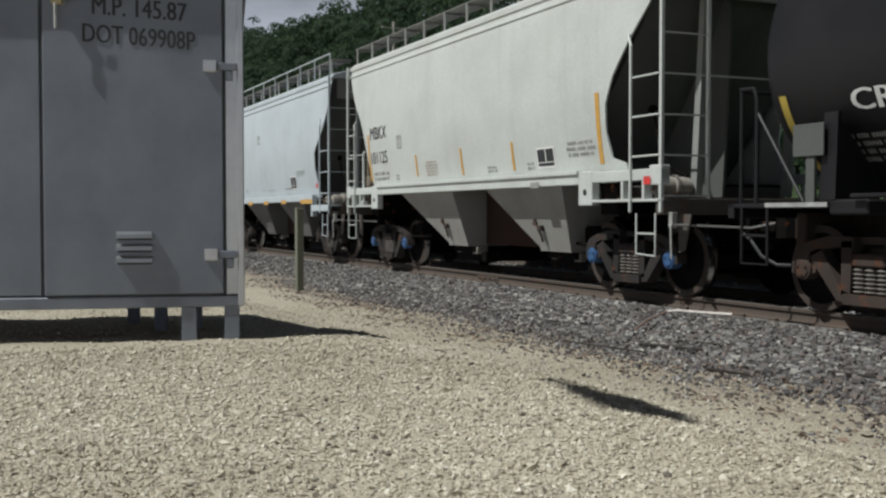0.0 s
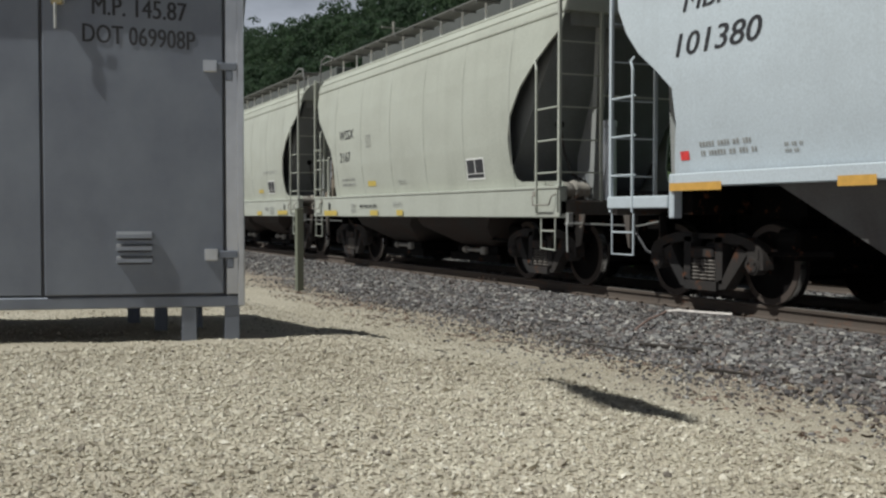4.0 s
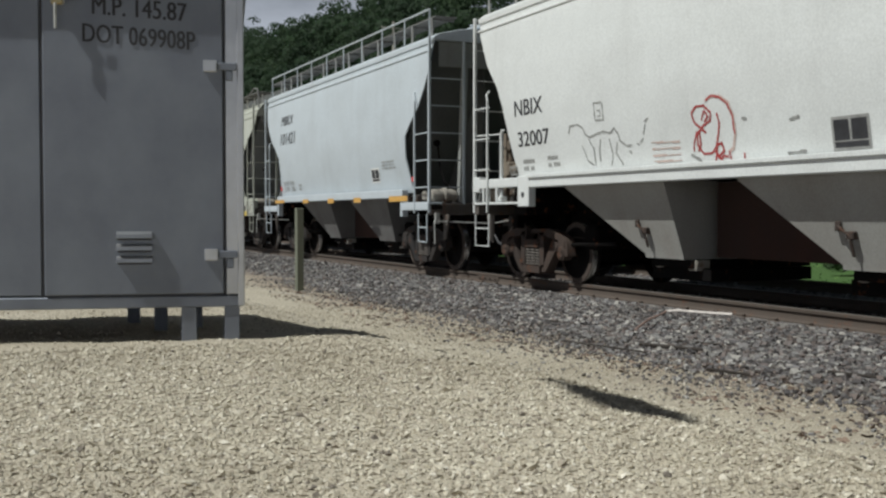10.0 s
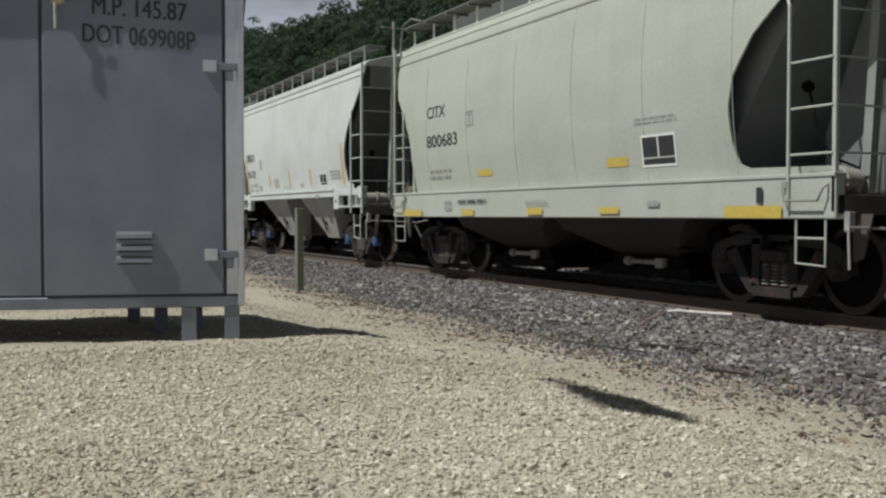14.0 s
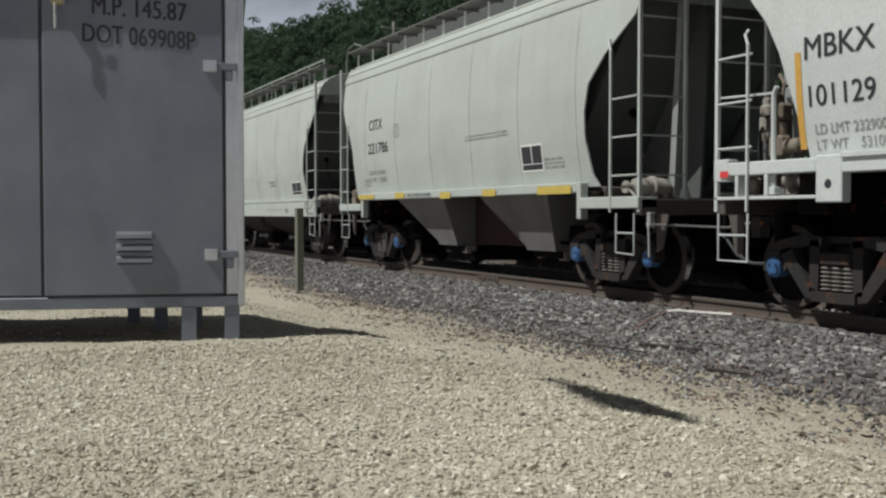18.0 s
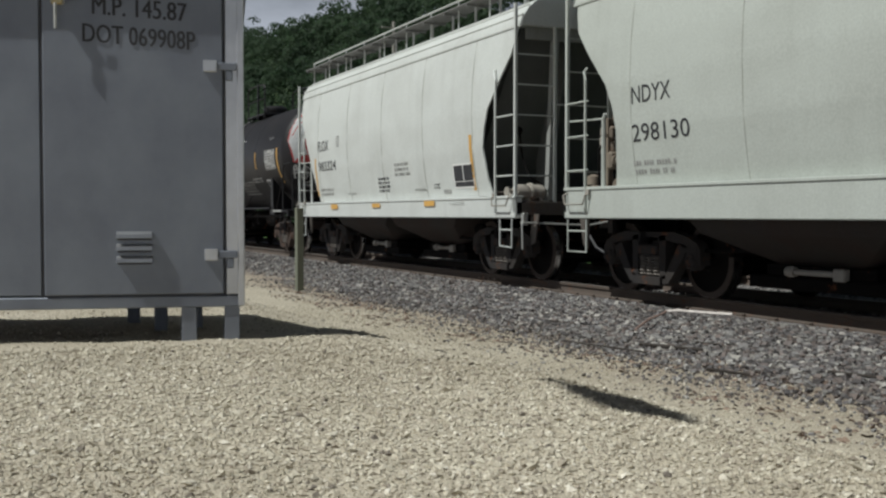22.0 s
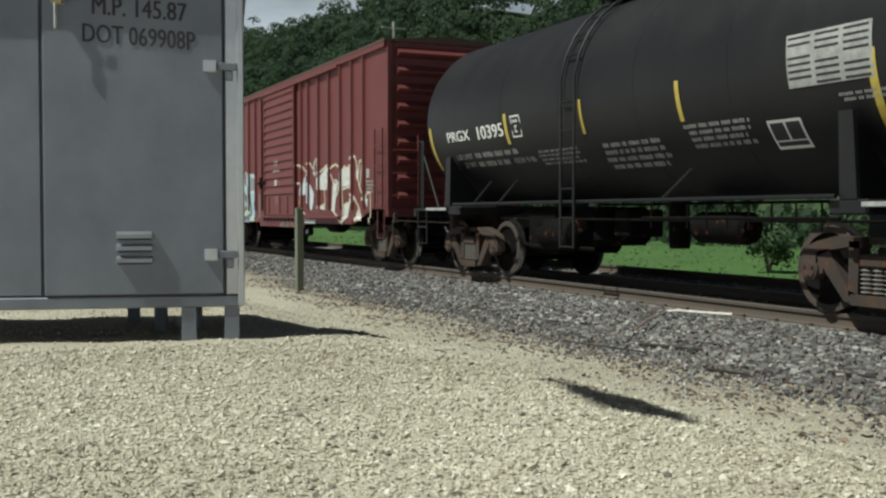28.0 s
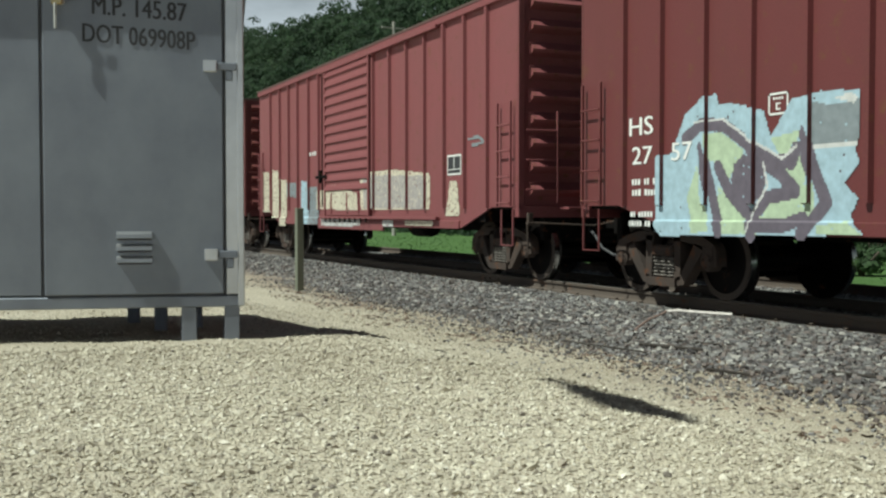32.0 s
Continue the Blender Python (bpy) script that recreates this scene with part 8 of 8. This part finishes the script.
graffiti("graffiti", hop_e, side_e_skin, 0.012, [
    ("spray_rose", 0.036, [(0.33, 2.31), (0.42, 2.35), (0.57, 2.33), (0.71, 2.25), (0.78, 2.10), (0.79, 1.90), (0.74, 1.75), (0.66, 1.72)]),
    ("spray_red", 0.024, [(0.34, 2.31), (0.43, 2.35), (0.57, 2.32), (0.69, 2.24), (0.77, 2.10), (0.78, 1.91)]),
    ("spray_red", 0.026, [(0.29, 1.95), (0.11, 2.07), (0.06, 2.18), (0.14, 2.25), (0.29, 2.25), (0.40, 2.17), (0.39, 2.08), (0.26, 2.03), (0.14, 1.94), (0.13, 1.82), (0.21, 1.72), (0.36, 1.71), (0.45, 1.78), (0.51, 1.92), (0.54, 2.04), (0.51, 2.14)]),
    ("spray_red", 0.022, [(0.24, 2.10), (0.29, 2.20), (0.35, 2.13), (0.29, 2.07)]),
    ("spray_red", 0.022, [(0.05, 1.76), (0.06, 1.83), (0.13, 1.97), (0.19, 1.94), (0.18, 1.82), (0.13, 1.75)]),
    ("spray_red", 0.026, [(0.40, 1.58), (0.44, 1.70), (0.47, 1.80), (0.55, 1.82), (0.58, 1.73), (0.49, 1.68), (0.43, 1.72)]),
    ("spray_red", 0.026, [(0.45, 1.68), (0.61, 1.58), (0.67, 1.59)]),
    ("spray_red", 0.024, [(0.49, 1.57), (0.55, 1.68), (0.64, 1.66)]),
    ("spray_red", 0.022, [(0.66, 1.72), (0.70, 1.55)]),
    ("spray_red", 0.024, [(0.90, 1.68), (0.92, 1.56)]),
    ("spray_red", 0.02, [(1.00, 1.58), (1.03, 1.49)]),
    ("text_grey", 0.02, [(-2.68, 2.14), (-2.63, 2.24), (-2.44, 2.25), (-2.30, 2.19), (-2.26, 2.11), (-2.16, 2.06), (-1.98, 2.09), (-1.81, 2.11), (-1.64, 2.08), (-1.55, 2.14), (-1.47, 2.06), (-1.43, 1.96), (-1.38, 1.94)]),
    ("text_grey", 0.018, [(-2.35, 1.95), (-2.25, 1.75), (-2.13, 1.69)]),
    ("text_grey", 0.018, [(-2.18, 2.03), (-2.07, 1.91), (-2.07, 1.69)]),
    ("text_grey", 0.018, [(-1.89, 2.01), (-1.94, 1.87), (-1.94, 1.73)]),
    ("text_grey", 0.018, [(-1.68, 2.00), (-1.63, 1.81), (-1.69, 1.67)]),
    ("text_grey", 0.018, [(-1.51, 1.94), (-1.55, 1.81), (-1.42, 1.66)]),
    ("text_grey", 0.018, [(-1.43, 1.96), (-1.28, 1.89), (-1.18, 1.90)]),
    ("text_grey", 0.018, [(-1.24, 1.83), (-1.21, 1.80)]),
    ("text_grey", 0.018, [(-0.98, 1.93), (-0.93, 1.96)]),
    ("text_grey", 0.018, [(-0.91, 2.02), (-0.87, 2.12)]),
    ("text_grey", 0.018, [(-0.86, 2.17), (-0.80, 2.20)]),
    ("text_grey", 0.018, [(-1.06, 1.91), (-1.02, 1.89)]),
    ("text_grey", 0.018, [(-2.00, 2.50), (-1.80, 2.49), (-1.78, 2.26), (-1.98, 2.27), (-2.00, 2.50)]),
    ("text_grey", 0.018, [(-1.92, 2.39), (-1.85, 2.39), (-1.85, 2.32), (-1.92, 2.32)]),
    ("text_grey", 0.032, [(0.93, 2.06), (0.99, 2.05)]),
    ("text_grey", 0.034, [(-0.00, 1.71), (0.10, 1.67), (0.16, 1.64)]),
    ("text_grey", 0.034, [(4.09, 2.01), (4.17, 2.07), (4.23, 2.00), (4.25, 1.90), (4.28, 1.72), (4.38, 1.58)]),
    ("text_grey", 0.026, [(4.38, 2.00), (4.43, 1.87)]),
    ("text_grey", 0.036, [(3.56, 2.16), (3.61, 2.23)]),
    ("text_grey", 0.04, [(3.97, 2.22), (4.04, 2.21)]),
    ("text_grey", 0.036, [(3.01, 2.20), (3.07, 2.18)]),
    ("text_grey", 0.03, [(3.72, 2.08), (3.77, 1.98), (3.82, 1.95)]),
    ("text_grey", 0.026, [(3.32, 2.10), (3.34, 2.02)]),
    ("text_grey", 0.03, [(3.31, 1.61), (3.36, 1.60)]),
    ("text_grey", 0.03, [(3.82, 1.74), (3.86, 1.66)]),
    ("text_grey", 0.03, [(1.65, 1.99), (1.77, 2.01)]),
    ("text_grey", 0.03, [(1.58, 1.65), (1.82, 1.66)]),
    ("spray_rose", 0.018, [(-0.75, 1.90), (-0.21, 1.88)]),
    ("spray_rose", 0.018, [(-0.75, 1.82), (-0.21, 1.81)]),
    ("spray_rose", 0.018, [(-0.75, 1.74), (-0.21, 1.73)]),
    ("spray_rose", 0.018, [(-0.74, 1.67), (-0.21, 1.66)]),
], "thin red and grey sprayed scrawls", 0.20)
graffiti("graffiti", tank_l, tank_skin, 0.016, [
    ("spray_dim", 0.045, [(-0.83, 3.47), (-0.91, 3.22), (-0.89, 2.98), (-0.99, 2.53), (-0.67, 2.60), (-0.64, 2.91), (-0.81, 3.07), (-0.90, 2.89)]),
    ("spray_dim", 0.045, [(-0.77, 2.74), (-0.93, 2.53), (-0.68, 2.55)]),
    ("spray_dim", 0.045, [(-1.03, 2.40), (-1.25, 2.19), (-1.31, 2.01), (-1.15, 1.91), (-0.81, 2.07), (-0.71, 2.33), (-0.81, 2.43), (-1.03, 2.40)]),
    ("spray_dim", 0.045, [(-1.01, 2.31), (-0.79, 2.20), (-1.10, 2.11), (-0.88, 2.05)]),
    ("spray_white", 0.040, [(-0.05, 2.98), (0.00, 2.76), (0.06, 2.67)]),
    ("spray_white", 0.040, [(-0.11, 3.03), (0.10, 3.05), (0.33, 2.94), (0.22, 2.87), (0.02, 2.93)]),
    ("spray_white", 0.040, [(-0.05, 3.20), (0.15, 2.93)]),
    ("spray_white", 0.040, [(0.14, 3.27), (0.31, 2.99)]),
    ("spray_white", 0.040, [(0.11, 3.10), (0.60, 3.12)]),
    ("spray_white", 0.040, [(0.40, 3.28), (0.55, 2.96)]),
    ("spray_white", 0.040, [(0.59, 2.95), (0.63, 3.20), (0.91, 2.92)]),
    ("spray_white", 0.040, [(0.69, 3.24), (0.96, 2.95), (0.90, 3.25), (1.17, 2.97)]),
    ("spray_white", 0.040, [(0.97, 3.20), (1.17, 3.26)]),
    ("spray_white", 0.040, [(0.27, 2.82), (0.62, 2.82), (0.60, 2.74), (0.37, 2.74), (0.72, 2.76)]),
    ("spray_white", 0.040, [(0.52, 2.88), (0.91, 2.92), (1.05, 2.82)]),
], "white sprayed scrawls", 0.10)
graffiti("graffiti", tank_l, None, 0.018, [
    ("spray_red", 0, [(-1.00, 3.66), (-1.24, 3.25), (-1.31, 3.00), (-1.24, 2.66), (-1.17, 2.36), (-0.60, 2.37), (0.10, 2.36), (0.71, 2.40), (0.80, 2.80), (0.71, 3.10), (0.32, 3.50), (-0.13, 3.72), (-0.60, 3.78)]),
    ("spray_dull", 0, [(-1.02, 3.60), (-1.20, 3.28), (-1.29, 2.96), (-1.21, 2.71), (-1.15, 2.44), (-1.03, 2.55), (-0.84, 2.63), (-0.94, 3.07), (-0.91, 3.20), (-0.76, 3.38), (-0.64, 3.24), (-0.59, 3.03), (-0.78, 2.58), (-0.49, 2.50), (-0.38, 2.76), (-0.37, 3.06), (-0.46, 3.29), (-0.61, 3.47), (-0.78, 3.58)]),
    ("spray_dull", 0, [(-0.94, 3.19), (-0.78, 3.14), (-0.62, 3.20), (-0.59, 3.06), (-0.79, 2.99), (-0.96, 3.07)]),
    ("spray_red", 0.025, [(-1.20, 3.12), (-1.02, 3.40), (-0.78, 3.60)]),
    ("spray_dull", 0, [(-0.41, 3.39), (-0.16, 3.50), (0.10, 3.48), (0.12, 3.37), (-0.10, 3.32), (-0.35, 3.27)]),
    ("spray_dull", 0, [(-0.16, 3.20), (0.24, 3.30), (0.50, 3.10), (0.45, 2.95), (0.25, 2.94), (-0.06, 2.97)]),
    ("spray_dull", 0, [(-0.36, 2.84), (-0.05, 2.80), (0.30, 2.86), (0.62, 2.74), (0.66, 2.44), (0.40, 2.46), (0.22, 2.62), (0.02, 2.68), (-0.24, 2.62), (-0.38, 2.66)]),
    ("spray_slate", 0.014, [(-1.13, 3.05), (-1.05, 3.03)]),
    ("spray_slate", 0.014, [(-1.12, 2.90), (-1.02, 2.94)]),
    ("spray_slate", 0.014, [(-1.02, 3.30), (-0.95, 3.36)]),
    ("spray_dim", 0.035, [(-0.95, 3.66), (-0.80, 3.88), (-0.62, 3.66), (-0.45, 3.72)]),
    ("spray_dim", 0.035, [(-0.62, 3.84), (-0.48, 3.94), (-0.32, 3.86), (-0.36, 3.70), (-0.54, 3.70), (-0.62, 3.84)]),
    ("spray_dim", 0.040, [(-1.12, 2.01), (-1.16, 2.30), (-1.11, 2.34), (-1.08, 2.21)]),
    ("spray_dim", 0.040, [(-1.17, 2.21), (-1.05, 2.22)]),
    ("spray_dim", 0.040, [(-1.02, 2.32), (-1.04, 2.18), (-0.93, 2.21), (-0.89, 2.33), (-0.83, 2.18)]),
    ("spray_dim", 0.040, [(-0.84, 2.30), (-0.74, 2.21), (-0.70, 2.33), (-0.61, 2.36), (-0.52, 2.25), (-0.51, 2.39)]),
    ("spray_dim", 0.040, [(-1.15, 2.12), (-0.90, 2.15)]),
    ("spray_dim", 0.040, [(-1.14, 2.15), (-1.11, 2.01)]),
    ("spray_dim", 0.040, [(-0.82, 2.06), (-0.83, 2.01), (-0.87, 1.98), (-0.92, 1.99), (-0.96, 2.03), (-0.97, 2.09), (-0.94, 2.14), (-0.89, 2.15), (-0.84, 2.12), (-0.82, 2.06)]),
    ("spray_dim", 0.040, [(-0.81, 2.15), (-0.73, 2.05), (-0.70, 2.17)]),
    ("spray_dim", 0.040, [(-0.68, 2.15), (-0.60, 2.01)]),
    ("spray_dim", 0.040, [(-0.65, 2.14), (-0.29, 2.05)]),
    ("spray_dim", 0.040, [(-0.90, 1.87), (-0.76, 1.89)]),
    ("spray_dim", 0.040, [(-0.87, 1.81), (-0.74, 1.80)]),
], "red and white sprayed letters on the tank head", 0.02, head_spot)

plate = B().box(-5.18, -4.76, -1.47, -1.45, 1.60, 1.92, 0.004).box(-5.02, -4.90, -1.45, -1.41, 1.14, 1.6, 0.004)
part("placard_board", plate, M["grimy_shaded"], t_head, "dull grey placard board")


# ---- movement ----
# Travel of the train along the track, metres at each half second.
TRAVEL = [
    (0, -0.422), (0.5, 3.033), (1, 5.828), (1.5, 8.609), (2, 11.395), (2.5, 14.123), (3, 17.230), (3.5, 19.96),
    (5.5, 31.461), (6, 34.308), (6.5, 37.137), (7, 39.947), (7.5, 43.098), (8, 45.897), (8.5, 48.696), (9, 51.484),
    (9.5, 54.224), (10, 57.372), (10.5, 60.176), (11, 62.953), (11.5, 65.721), (12, 68.510), (12.5, 71.644), (13, 74.436),
    (13.5, 77.225), (14, 79.974), (14.5, 83.079), (16.5, 94.056), (17, 97.52), (17.5, 100.173), (18, 103.008), (18.5, 105.824),
    (19, 108.631), (19.5, 111.763), (20, 114.526), (20.5, 117.270), (21, 119.996), (21.5, 123.218), (22, 126.055), (22.5, 128.841),
    (23, 131.610), (23.5, 134.390), (24, 137.564), (24.5, 140.298), (25, 143.147), (25.5, 145.862), (27.5, 157.378), (28, 160.185),
    (28.5, 162.999), (29, 166.124), (29.5, 168.863), (30, 171.640), (30.5, 174.402), (31, 177.522), (31.5, 180.313), (32, 183.071),
]


def motions():
    home = {c: c.location.copy() for c in CARS}
    for c in CARS:
        p = home[c]
        walk(c, [(t, pose(p.x + s, p.y, p.z)) for t, s in TRAVEL])
    speed = (TRAVEL[-1][1] - TRAVEL[0][1]) / 32.0
    turn = math.degrees(speed / 0.460)
    for w, dx in WHEELSETS:
        walk(w, [(k * 0.1, pose(dx, 0, 0.457, 0, turn * 0.1 * k, 0)) for k in range(321)])


motions()
